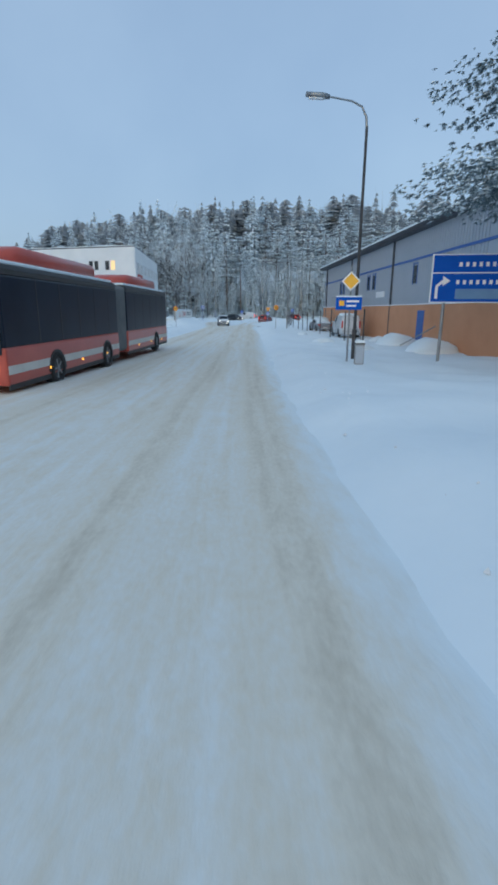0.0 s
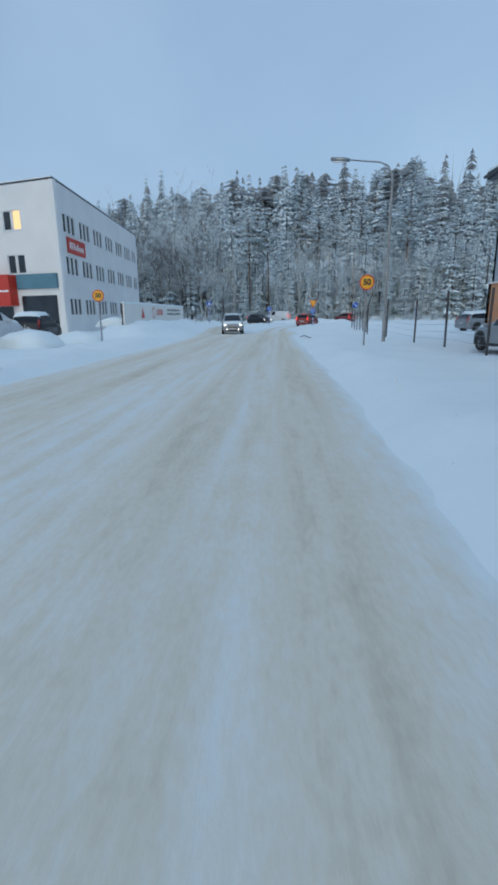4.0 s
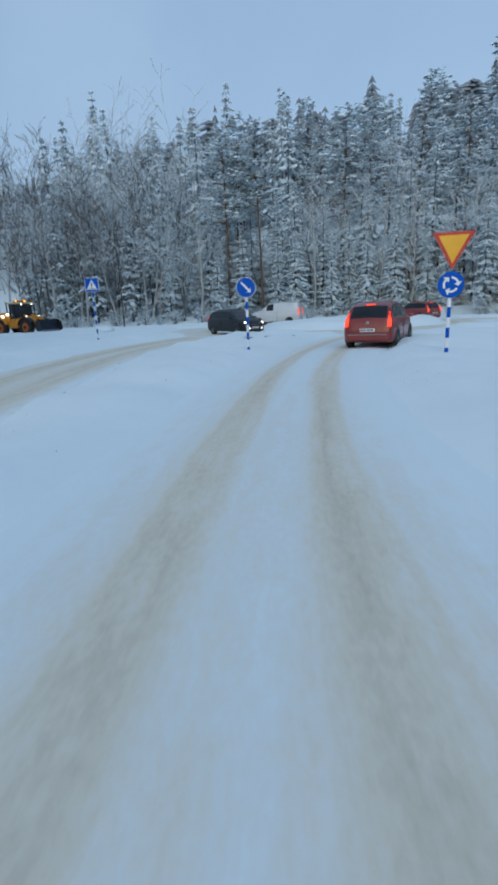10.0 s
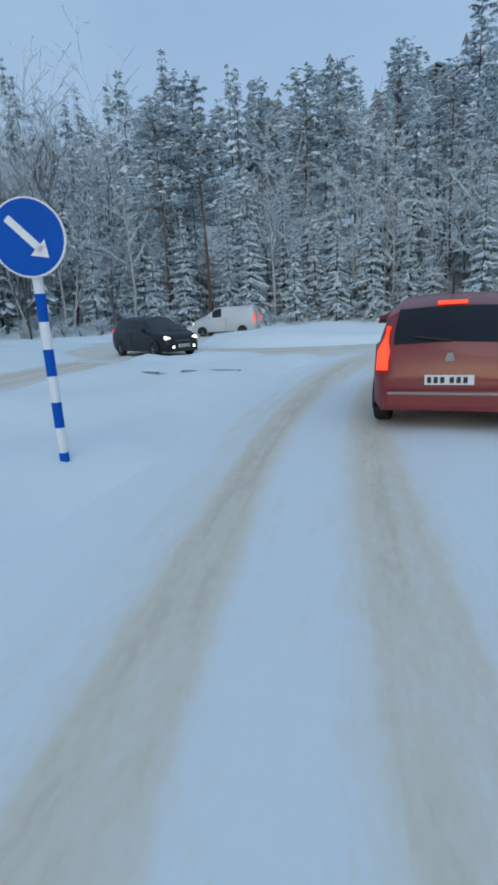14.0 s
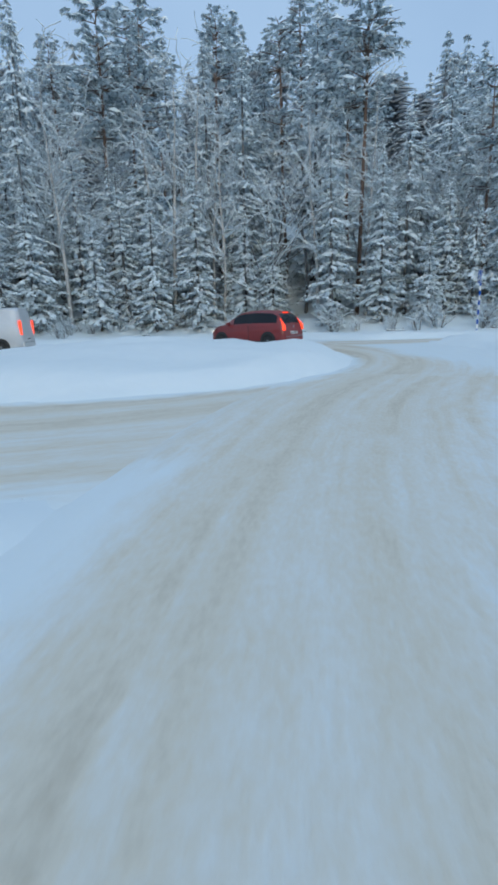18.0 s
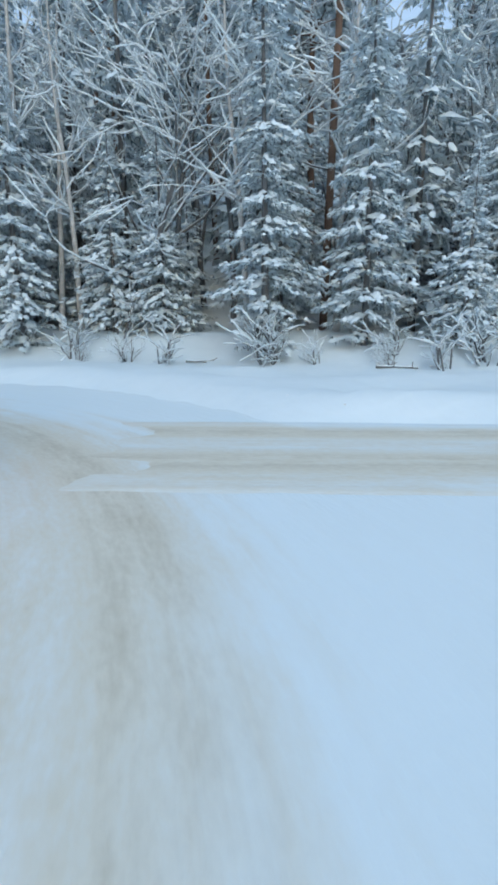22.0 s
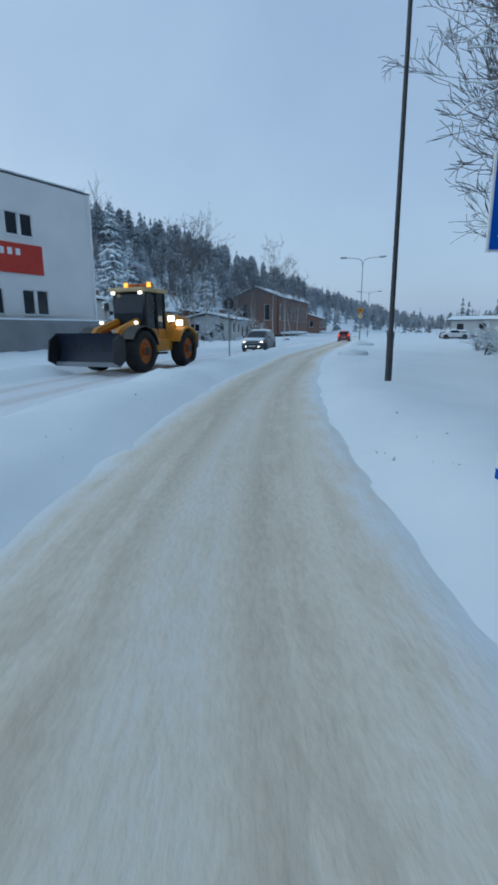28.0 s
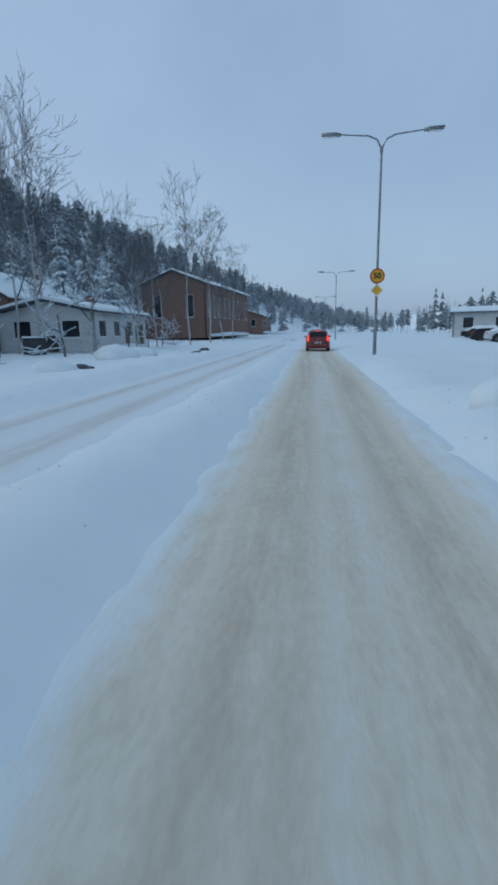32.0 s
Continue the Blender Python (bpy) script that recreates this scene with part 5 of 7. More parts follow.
def stand(x, y, yaw, dz=0.0, lane=True):
    """A pose on the lane or on the snow, heading yaw degrees from +x."""
    z = float(slope(y) * np.exp(-max(abs(x) - 30, 0) / 40)) + 0.02 if lane else ground_at(x, y)
    return pose(x, y, z + dz, 0, 0, yaw)


bus(stand(-5.6, 20.4, -94.4))
car("red_car", "dark red family car braking at the give-way line", stand(7.45, 105.75, 65), CARRED, 4.3, 1.80, 1.62)
car("red_car", "dark red hatchback with lit tail lamps on the snowy roundabout", stand(16.5, 131.1, 120), CARRED, 4.15, 1.75, 1.62)
car("red_car", "red hatchback with lit tail lamps ahead on the snowy road", stand(-76, 156.0, 165.5), CARRED, 4.15, 1.75, 1.6)
car("silver_car", "snow-dusted silver hatchback with bright headlamps on the snowy road", stand(-1.1, 83.6, -86), CARGREY, 4.4, 1.8, 1.62, "hatch", snow=0.035)
car("grey_car", "dark blue-grey crossover dusted with snow, headlamps lit", stand(-39.4, 141.85, -16), surface("silver_paint", (0.042, 0.055, 0.075), (0.085, 0.105, 0.135), scale=1, fine=10, rough=0.35, metal=0.2, coat=0.2), 4.4, 1.84, 1.62, snow=0.05)
car("dark_car", "dark crossover passing round the snowy roundabout", stand(1.2, 119.8, -52), CARBLACK, 4.4, 1.82, 1.6)
car("white_van", "white delivery van on the far side of the roundabout", stand(4.5, 136.9, 162), CARWHITE, 5.0, 1.95, 2.1, "van")
loader(stand(-20.5, 136.2, -22))

# parked
car("white_van", "white snow-dusted van parked behind the wire fence", stand(10.0, 43.2, 88, 0, False), CARWHITE, 4.6, 1.8, 1.86, "van", SIGNWHITE, SIGNRED, 0.08, "parked cars")
car("silver_car", "silver saloon under snow parked beside the warehouse", stand(10.4, 57.6, 94, 0, False), CARGREY, 4.5, 1.78, 1.42, "sedan", SIGNWHITE, SIGNRED, 0.13, "parked cars")
car("grey_car", "grey car parked at the warehouse corner", stand(18.5, 79, 12, 0, False), CARGREY, 4.3, 1.76, 1.46, "hatch", SIGNWHITE, SIGNRED, 0.08, "parked cars")
for x, y, a, p, st, lab in ((-11.4, 62.5, 80, CARWHITE, "van", "white van parked in front of the office building"), (-11.8, 69.5, 97, CARBLACK, "hatch", "black car parked in front of the office building"),
                            (-12.4, 56.0, 86, CARGREY, "sedan", "grey snow-covered car parked by the road")):
    car(lab.split()[0] + ("_van" if st == "van" else "_car"), lab, stand(x, y, a, 0, False), p, 4.6 if st == "van" else 4.3, 1.8, 1.9 if st == "van" else 1.47, st, SIGNWHITE, SIGNRED, 0.10, "parked cars")
for x, y, a, p, st in ((-84, 176, 60, CARBLACK, "hatch"), (-88, 178.5, 62, CARGREY, "sedan"), (-93, 181, 58, CARBLACK, "hatch"), (-78.5, 174, 66, CARWHITE, "sedan"), (-98, 184.5, 60, CARWHITE, "hatch"), (-103, 186, 63, CARBLACK, "sedan")):
    car("parked_car", "snow-covered car parked in the lot beyond the verge", stand(x, y, a, 0, False), p, 4.3, 1.76, 1.47, st, SIGNWHITE, SIGNRED, 0.14, "parked cars")

# ---- buildings ----
def wall_with_openings(L, H, holes, thick=0.3, z0=0.0):
    """An upright wall along +x from z0 to H, its outer face at y = 0, with rectangular holes (x0, x1, z0, z1) cut through."""
    xs = sorted({0.0, L, *[h[0] for h in holes], *[h[1] for h in holes]})
    zs = sorted({z0, H, *[h[2] for h in holes], *[h[3] for h in holes]})
    solid = {}
    for i in range(len(xs) - 1):
        for k in range(len(zs) - 1):
            cx, cz = (xs[i] + xs[i + 1]) / 2, (zs[k] + zs[k + 1]) / 2
            solid[i, k] = not any(a < cx < b and c < cz < d for a, b, c, d in holes)
    V, F, idx = [], [], {}

    def v(i, k, s):
        key = (i, k, s)
        if key not in idx:
            idx[key] = len(V)
            V.append((xs[i], thick * s, zs[k]))
        return idx[key]

    for (i, k), ok in solid.items():
        if not ok:
            continue
        F.append((v(i, k, 0), v(i + 1, k, 0), v(i + 1, k + 1, 0), v(i, k + 1, 0)))
        F.append((v(i, k, 1), v(i, k + 1, 1), v(i + 1, k + 1, 1), v(i + 1, k, 1)))
        for di, dk, q in ((-1, 0, (0, 0, 0, 1)), (1, 0, (1, 0, 1, 1)), (0, -1, (0, 0, 1, 0)), (0, 1, (0, 1, 1, 1))):
            if not solid.get((i + di, k + dk), False):
                a, b = (i + q[0], k + q[1]), (i + q[2], k + q[3])
                F.append((v(*a, 0), v(*b, 0), v(*b, 1), v(*a, 1)))
    return V, F


def window(parent, x0, x1, z0, z1, lit=False, bars=1):
    """A recessed window: frame, pane, sill with a rim of snow."""
    w = new("window")
    w.empty_display_size = 0.1
    w.parent = parent
    f = 0.06
    part("frame", merge(box(x0, x0 + f, 0.06, 0.16, z0, z1), box(x1 - f, x1, 0.06, 0.16, z0, z1), box(x0, x1, 0.06, 0.16, z0, z0 + f), box(x0, x1, 0.06, 0.16, z1 - f, z1), *[box(x0 + (x1 - x0) * k / (bars + 1) - 0.025, x0 + (x1 - x0) * k / (bars + 1) + 0.025, 0.07, 0.15, z0, z1) for k in range(1, bars + 1)]), SIGNWHITE, w)
    part("pane", box(x0 + f, x1 - f, 0.10, 0.12, z0 + f, z1 - f), WARMWINDOW if lit else GLASS, w, "window lit by warm lamp light" if lit else "")
    part("sill", box(x0 - 0.06, x1 + 0.06, -0.09, 0.08, z0 - 0.07, z0), SIGNWHITE, w)


def facade(parent, a, b, H, mat, groups, z0=0.0, lit=(), name="wall"):
    """A wall from a to b (outer face on the right hand of that way); groups: (x, panes, width, low, high)."""
    a, b = Vector((*a, 0)), Vector((*b, 0))
    L = (b - a).length
    holes = [(x + k * (w + 0.16), x + k * (w + 0.16) + w, lo, hi) for x, n, w, lo, hi in groups for k in range(n) if x + k * (w + 0.16) + w < L - 0.2]
    e = part(name, wall_with_openings(L, H, holes, 0.3, z0), mat, parent)
    e.matrix_basis = Matrix.Translation(a) @ (b - a).to_track_quat("X", "Z").to_matrix().to_4x4()
    for i, h in enumerate(holes):
        window(e, *h, i in lit, 0)
    return e


def flat_cap(name, outline, z, thick, mat, parent, label=""):
    return part(name, prism(outline, thick, "z", z), mat, parent, label)


DARKROOF = surface("dark_roof_edge", (0.03, 0.035, 0.045), (0.08, 0.085, 0.10), scale=1, fine=14, rough=0.6)
PLINTH = surface("grey_concrete_plinth", (0.20, 0.21, 0.22), (0.32, 0.33, 0.34), scale=0.7, fine=10, rough=0.9, bump=0.2)

# office building on the corner
office = thing("office_building", "white rendered three-storey office building with dark roof edge and red signs", "building")
SE, NE, NW, SW = (-14.7, 81.6), (-15.3, 110.2), (-42.2, 128.6), (-44.0, 92.0)
HT = 11.9
rows = ((1.7, 3.1), (5.0, 6.5), (8.3, 9.8))
east = [(1.4 + 4.1 * k, 3, 0.85, lo, hi) for lo, hi in rows for k in range(7)]
wall = facade(office, SE, NE, HT, WHITEWALL, east)
part("sign_board", box(1.8, 6.3, -0.12, -0.02, 6.75, 8.0, 0.02), SIGNRED, wall, "red sign board with white lettering bars")
part("lettering_bars", merge(*[box(x, x + 0.28, -0.13, -0.12, 7.1, 7.1 + h) for x, h in ((2.2, 0.55), (2.65, 0.55), (3.2, 0.55), (3.65, 0.38), (4.1, 0.55), (4.55, 0.38), (5.0, 0.38), (5.45, 0.38))]), SIGNWHITE, wall)
north = [(x + d, 2, 0.95, lo, hi) for lo, hi, d in ((2.75, 4.5, 0.8), (8.1, 9.6, 0)) for x in (2.0, 6.05, 10.1, 14.15, 18.2, 21.8, 25.3)]
wall = facade(office, NE, NW, HT, WHITEWALL, north)
part("banner", box(15.0, 27.9, -0.10, -0.02, 5.55, 7.55, 0.02), SIGNRED, wall, "long red banner with white bars")
part("banner_bars", merge(box(16.5, 22.5, -0.11, -0.10, 6.3, 6.75), *[box(x, x + 0.35, -0.11, -0.10, 6.75, 7.2) for x in (24.6, 25.2, 25.8)]), SIGNWHITE, wall)
wall = facade(office, NW, SW, HT, WHITEWALL, [(3.0 + 5 * k, 2, 1.0, lo, hi) for lo, hi in rows for k in range(6)])
south = [(x, 2, 0.85, lo, hi) for lo, hi in ((5.1, 6.6), (8.5, 10.0)) for x in (4.0, 8.4, 13.4, 18.6, 22.6, 25.6)]
wall = facade(office, SW, SE, HT, WHITEWALL, south, lit=(23,))
part("sign_board", box(21.4, 26.3, -0.9, -0.02, 2.5, 5.0, 0.03), SIGNRED, wall, "red canopy sign over the entrance")
part("sign_stripe", box(21.5, 26.2, -0.92, -0.90, 3.62, 3.76), SIGNWHITE, wall)
part("shop_sign", box(26.5, 30.7, -0.25, -0.02, 3.85, 5.0, 0.03), surface("teal_shop_sign", (0.06, 0.16, 0.22), (0.12, 0.25, 0.32), scale=1, fine=8, rough=0.4), wall, "blue-green shop sign")
part("entrance", box(22.2, 25.6, -0.06, 0.02, 0.2, 2.45, 0.02), GLASS, wall, "dark glazed entrance")
part("shop_window", box(26.7, 30.4, -0.06, 0.02, 0.9, 3.3, 0.02), GLASS, wall, "dark shop window")
outline = [SE, NE, NW, SW]
flat_cap("roof", outline, HT - 0.02, 0.16, DARKROOF, office, "dark roof edge")
flat_cap("roof_snow", [(x * 0.985 - 0.4, (y - 103) * 0.985 + 103) for x, y in outline], HT + 0.14, 0.16, SNOW, office, "snow on the flat roof")
for x, y, w, h in ((-18.5, 89, 1.2, 1.3), (-17.6, 93.5, 0.5, 0.9), (-23, 97, 2.6, 1.6)):
    c = part("chimney", box(x - w / 2, x + w / 2, y - w / 2, y + w / 2, HT + 0.1, HT + 0.1 + h, 0.04), DARKROOF, office, "dark rooftop housing")
    part("snow_cap", box(x - w / 2, x + w / 2, y - w / 2, y + w / 2, HT + 0.1 + h, HT + 0.22 + h, 0.04), SNOW, c)
base = thing("retaining_wall", "low grey concrete wall with snow on top", "wall")
a, b = Vector((-13.5, 112.5, 0)), Vector((-41.0, 129.1, 0))
e = part("wall_face", wall_with_openings((b - a).length, 2.35, [], 0.3), PLINTH, base)
e.matrix_basis = Matrix.Translation(a) @ (b - a).to_track_quat("X", "Z").to_matrix().to_4x4()
s = part("snow_cap", loft([(0, 0.18, 2.33, 2.44, 0.04), ((b - a).length, 0.18, 2.33, 2.46, 0.04)]), SNOW, base)
s.matrix_basis = e.matrix_basis @ Matrix.Translation((0, 0.15, 0))

# warehouse: orange base, grey ribbed sheet above, blue bands
wh = thing("warehouse", "grey sheet-metal warehouse with orange base and blue trim", "building")
X0, Y0, Y1, EAVE = 11.9, 8.0, 64.3, 7.3
part("base_wall", box(X0, X0 + 0.3, Y0, Y1, -0.3, 2.85), ORANGE, wh, "orange rendered lower wall")
part("base_wall", box(X0, X0 + 26, Y1 - 0.3, Y1 + 0.001, -0.3, 2.85), ORANGE, wh, "orange rendered lower wall")
part("base_wall", box(X0, X0 + 26, Y0, Y0 + 0.3, -0.3, 2.85), ORANGE, wh)
part("drip_edge", box(X0 - 0.06, X0 + 0.2, Y0, Y1 + 0.06, 2.85, 2.92), SIGNWHITE, wh)
part("upper_wall", box(X0 + 0.12, X0 + 0.35, Y0, Y1 - 0.05, 2.9, EAVE), GREYMETAL, wh, "grey sheet-metal upper wall")
part("upper_wall", box(X0 + 0.12, X0 + 26, Y1 - 0.28, Y1 - 0.05, 2.9, EAVE), GREYMETAL, wh)
part("upper_wall", box(X0 + 0.12, X0 + 26, Y0 + 0.02, Y0 + 0.3, 2.9, EAVE), GREYMETAL, wh)
rib = mesh_of("sheet_rib", *box(-0.035, 0.0, -0.05, 0.05, 2.92, EAVE - 0.05), GREYMETAL)
y = 24.0
while y < Y1 - 0.2:
    part("sheet_rib", rib, None, wh, at=pose(X0 + 0.121, y, 0))
    y += 0.33
part("blue_band", box(X0 + 0.06, X0 + 0.13, Y0, Y1 - 0.05, 5.62, 5.76), BLUE, wh, "blue band along the wall")
part("eave", box(X0 - 0.42, X0 + 0.6, Y0 - 0.3, Y1 + 0.4, EAVE + 0.02, EAVE + 0.28, 0.03), DARKROOF, wh, "dark eave board")
part("gutter", tube([(X0 - 0.50, Y0 - 0.3, EAVE + 0.17), (X0 - 0.50, Y1 + 0.4, EAVE + 0.15)], 0.075, 8), DARKROOF, wh, "dark gutter")
part("roof", prism([(X0 - 0.5, EAVE + 0.28), (X0 + 13, EAVE + 1.9), (X0 + 26.5, EAVE + 0.28)], Y1 - Y0 + 0.6, "y", Y0 - 0.3), DARKROOF, wh)
part("roof_snow", prism([(X0 - 0.48, EAVE + 0.29), (X0 - 0.44, EAVE + 0.42), (X0 + 13, EAVE + 2.08), (X0 + 26.4, EAVE + 0.42), (X0 + 26.4, EAVE + 0.29), (X0 + 13, EAVE + 1.92)], Y1 - Y0 + 0.5, "y", Y0 - 0.25), SNOW, wh, "snow on the shallow roof")
for y in (28.5, 33.0, 42.4, 44.0, 53.6, 55.0):
    w = part("window", box(X0 + 0.08, X0 + 0.16, y - 0.35, y + 0.35, 4.2, 5.3, 0.01), GLASS, wh, "narrow dark window")
    part("frame", merge(box(X0 + 0.06, X0 + 0.12, y - 0.41, y - 0.35, 4.14, 5.46), box(X0 + 0.06, X0 + 0.12, y + 0.35, y + 0.41, 4.14, 5.46), box(X0 + 0.06, X0 + 0.12, y - 0.35, y + 0.35, 5.40, 5.46)), BLUE, w)
for y in (37.5, 50.2, 62.6):
    part("downpipe", tube([(X0 + 0.02, y, 0.1), (X0 + 0.02, y, EAVE)], 0.07, 8), DARKROOF, wh)
d = part("door", box(X0 - 0.03, X0 + 0.04, 30.6, 31.7, 0.25, 2.5, 0.01), BLUE, wh, "blue steel door")
part("handle", tube([(X0 - 0.06, 30.75, 1.25), (X0 - 0.06, 30.9, 1.25)], 0.015, 6), STEEL, d)
part("lit_sign", box(X0 + 0.02, X0 + 0.10, 39.2, 41.4, 3.5, 3.95, 0.02), SIGNWHITE, wh, "small white wall sign")


def bungalow(x, y, yaw, L, D, H, wall_mat, label, gable=0.85, z=None, windows=4, lit=(), garage=None):
    """A low house with a shallow snow-covered gable roof; front faces -y before turning."""
    z = ground_at(x, y) if z is None else z
    t = thing("house", label, "house", pose(x, y, z, 0, 0, yaw))
    for a, b, n in (((-L / 2, -D / 2), (L / 2, -D / 2), windows), ((L / 2, -D / 2), (L / 2, D / 2), 2), ((L / 2, D / 2), (-L / 2, D / 2), windows), ((-L / 2, D / 2), (-L / 2, -D / 2), 2)):
        l = math.hypot(b[0] - a[0], b[1] - a[1])
        facade(t, a, b, H, wall_mat, [(l * (k + 0.5) / n - 0.75, 1, 1.5, H * 0.36, H * 0.80) for k in range(n)], z0=-0.5, lit=lit)
    o = 0.5
    part("roof", prism([(-D / 2 - o, H - 0.12), (0, H + gable), (D / 2 + o, H - 0.12), (D / 2 + o, H + 0.04), (0, H + gable + 0.16), (-D / 2 - o, H + 0.04)], L + 2 * o, "x", -L / 2 - o), DARKROOF, t)
    part("roof_snow", prism([(-D / 2 - o, H + 0.045), (0, H + gable + 0.165), (D / 2 + o, H + 0.045), (D / 2 + o - 0.08, H + 0.28), (0, H + gable + 0.42), (-D / 2 - o + 0.08, H + 0.28)], L + 2 * o - 0.1, "x", -L / 2 - o + 0.05), SNOW, t, "thick snow on the roof")
    part("gable_wall", prism([(-D / 2 + 0.02, H - 0.1), (D / 2 - 0.02, H - 0.1), (0, H + gable - 0.05)], 0.2, "x", -L / 2 + 0.02), wall_mat, t)
    part("gable_wall", prism([(-D / 2 + 0.02, H - 0.1), (D / 2 - 0.02, H - 0.1), (0, H + gable - 0.05)], 0.2, "x", L / 2 - 0.22), wall_mat, t)
    c = part("chimney", box(L * 0.18 - 0.35, L * 0.18 + 0.35, -0.35, 0.35, H + gable * 0.5, H + gable + 1.0, 0.02), BRICKRED, t, "brick chimney")
    part("snow_cap", box(L * 0.18 - 0.38, L * 0.18 + 0.38, -0.38, 0.38, H + gable + 1.0, H + gable + 1.14, 0.04), SNOW, c)
    if garage:
        x, w, mat, words = garage
        q = part("garage_door", box(x - w / 2, x + w / 2, -D / 2 - 0.06, -D / 2 + 0.02, 0.0, 2.2, 0.02), mat, t, words)
        part("door_frame", merge(box(x - w / 2 - 0.12, x - w / 2, -D / 2 - 0.09, -D / 2 + 0.02, 0.0, 2.32), box(x + w / 2, x + w / 2 + 0.12, -D / 2 - 0.09, -D / 2 + 0.02, 0.0, 2.32), box(x - w / 2, x + w / 2, -D / 2 - 0.09, -D / 2 + 0.02, 2.2, 2.32)), SIGNWHITE, q)
        for k in range(1, 4):
            part("panel_joint", box(x - w / 2, x + w / 2, -D / 2 - 0.064, -D / 2 - 0.058, 0.55 * k - 0.01, 0.55 * k + 0.01), BLACK, q)
    part("snow_drift", loft([(-L * 0.45, 0.15, -0.3, 0.18, 0.06), (0, 0.5, -0.3, 0.5, 0.2), (L * 0.47, 0.2, -0.3, 0.25, 0.08)]), SNOW, t, "drifted snow against the wall", smooth=True, at=pose(0, -D / 2 - 0.25, 0))
    d = part("door", box(L * 0.06 - 0.5, L * 0.06 + 0.5, -D / 2 - 0.05, -D / 2 + 0.02, 0.0, 2.05, 0.02), BROWNWOOD, t, "dark timber door")
    part("handle", box(L * 0.06 + 0.32, L * 0.06 + 0.42, -D / 2 - 0.10, -D / 2 - 0.05, 1.0, 1.04), STEEL, d)
    return t


PALEWALL = surface("pale_house_boards", (0.50, 0.51, 0.51), (0.66, 0.66, 0.65), scale=0.8, fine=10, rough=0.8, bump=0.15, stretch=(1, 1, 4))
bungalow(-77.5, 124.6, 168, 13, 8.5, 4.2, PALEWALL, "pale house with dark garage door and snowy pitched roof", gable=1.7, garage=(4.6, 3.4, DARKROOF, "dark garage door"))
bungalow(-51.0, 119.0, 168, 10, 7, 2.7, BROWNWOOD, "brown timber house with a snow-laden roof")
bungalow(-86.0, 136.5, 167, 13, 8, 3.1, PALEWALL, "white bungalow with an olive garage door and snowy roof", garage=(4.2, 2.6, surface("olive_door_paint", (0.06, 0.065, 0.035), (0.11, 0.115, 0.07), scale=1.5, fine=12, rough=0.6), "olive garage door"))
bungalow(-68.5, 120.5, 172, 9.5, 8, 5.0, PALEWALL, "two-storey pale house under a snowy roof", z=0.2, windows=3)
bungalow(-147.0, 150.0, 160, 34, 12, 8.9, BRICKRED, "tall brick block with a snow-covered roof on the slope", gable=2.4, z=1.2, windows=9)
bungalow(-112.0, 124.0, 165, 24, 11, 5.2, BROWNWOOD, "large brown timber hall with a snowy pitched roof", gable=3.4, windows=6)
bungalow(-205.0, 168.0, 165, 30, 11, 5.0, BRICKRED, "far red-brick block with a snowy roof", gable=1.8, windows=8)
bungalow(-108.0, 200.0, 60, 26, 12, 3.6, PALEWALL, "flat pale hall beyond the parking lot", gable=0.6, windows=6)

# timber fence and carport stuff before the houses
t = thing("board_fence", "brown board fence half buried in snow", "fence")
for k in range(24):
    x, y = -63.6 - 0.26 * k, 131.6 + 0.045 * k
    part("board", box(x - 0.11, x + 0.11, y - 0.015, y + 0.015, 0.1, 1.55 + 0.03 * math.sin(k * 2.1)), BROWNWOOD, t)
part("rail", tube([(-63.5, 131.64, 1.2), (-69.8, 132.7, 1.2)], 0.04, 6), BROWNWOOD, t)
t = thing("green_shed", "dark green shed standing in snow", "shed", pose(-84.5, 130.2, 0.2, 0, 0, 168))
part("body", box(-1.6, 1.6, -1.4, 1.4, -0.3, 3.1, 0.03), surface("dark_green_boards", (0.030, 0.045, 0.032), (0.07, 0.085, 0.06), scale=1, fine=10, rough=0.8), t)
part("rail", box(-1.9, 1.9, 1.42, 1.5, 0.9, 1.0), SIGNWHITE, t)
part("snow_cap", box(-1.65, 1.65, -1.45, 1.45, 3.1, 3.32, 0.08), SNOW, t)
for x, y, w in ((-76.5, 134.9, 1.5), (-80.0, 135.6, 1.7), (-70.5, 133.8, 1.2)):
    t = thing("waste_container", "dark waste container capped with snow", "container", pose(x, y, ground_at(x, y), 0, 0, 166))
    part("body", loft([(-w / 2, 0.42, 0.0, 1.1, 0.05), (w / 2, 0.48, 0.0, 1.15, 0.05)]), DARKROOF, t)
    part("lid", box(-w / 2 - 0.03, w / 2 + 0.03, -0.5, 0.5, 1.12, 1.2, 0.02), BLACK, t)
    part("snow_cap", box(-w / 2, w / 2, -0.46, 0.46, 1.2, 1.34, 0.05), SNOW, t)

# single trees
GROUPB = "trees by the road"
plant("pine_tree", pine_meshes(201, 11, 2.5, 0.17, 0.46, 0.45, 0.06, 52, 12, 9), 9.5, 14.8, 1.0, 1.0, "old pine with heavy dark boughs by the road", "tree", GROUPB)
BIRCHES = [bare_meshes(131, 17, 0.62, 1, leader=True, limb=(0.16, 0.34), twig=surface("dark_birch_twigs", (0.07, 0.07, 0.073), (0.19, 0.195, 0.205), scale=2, fine=14, rough=0.95), bark=BIRCH, depth=5, snow=False, crook=0.13, least=0.016), bare_meshes(132, 14, 0.6, 1, leader=True, limb=(0.16, 0.36), twig=bpy.data.materials["dark_birch_twigs"], bark=BIRCH, depth=5, snow=False, crook=0.13, least=0.016)]
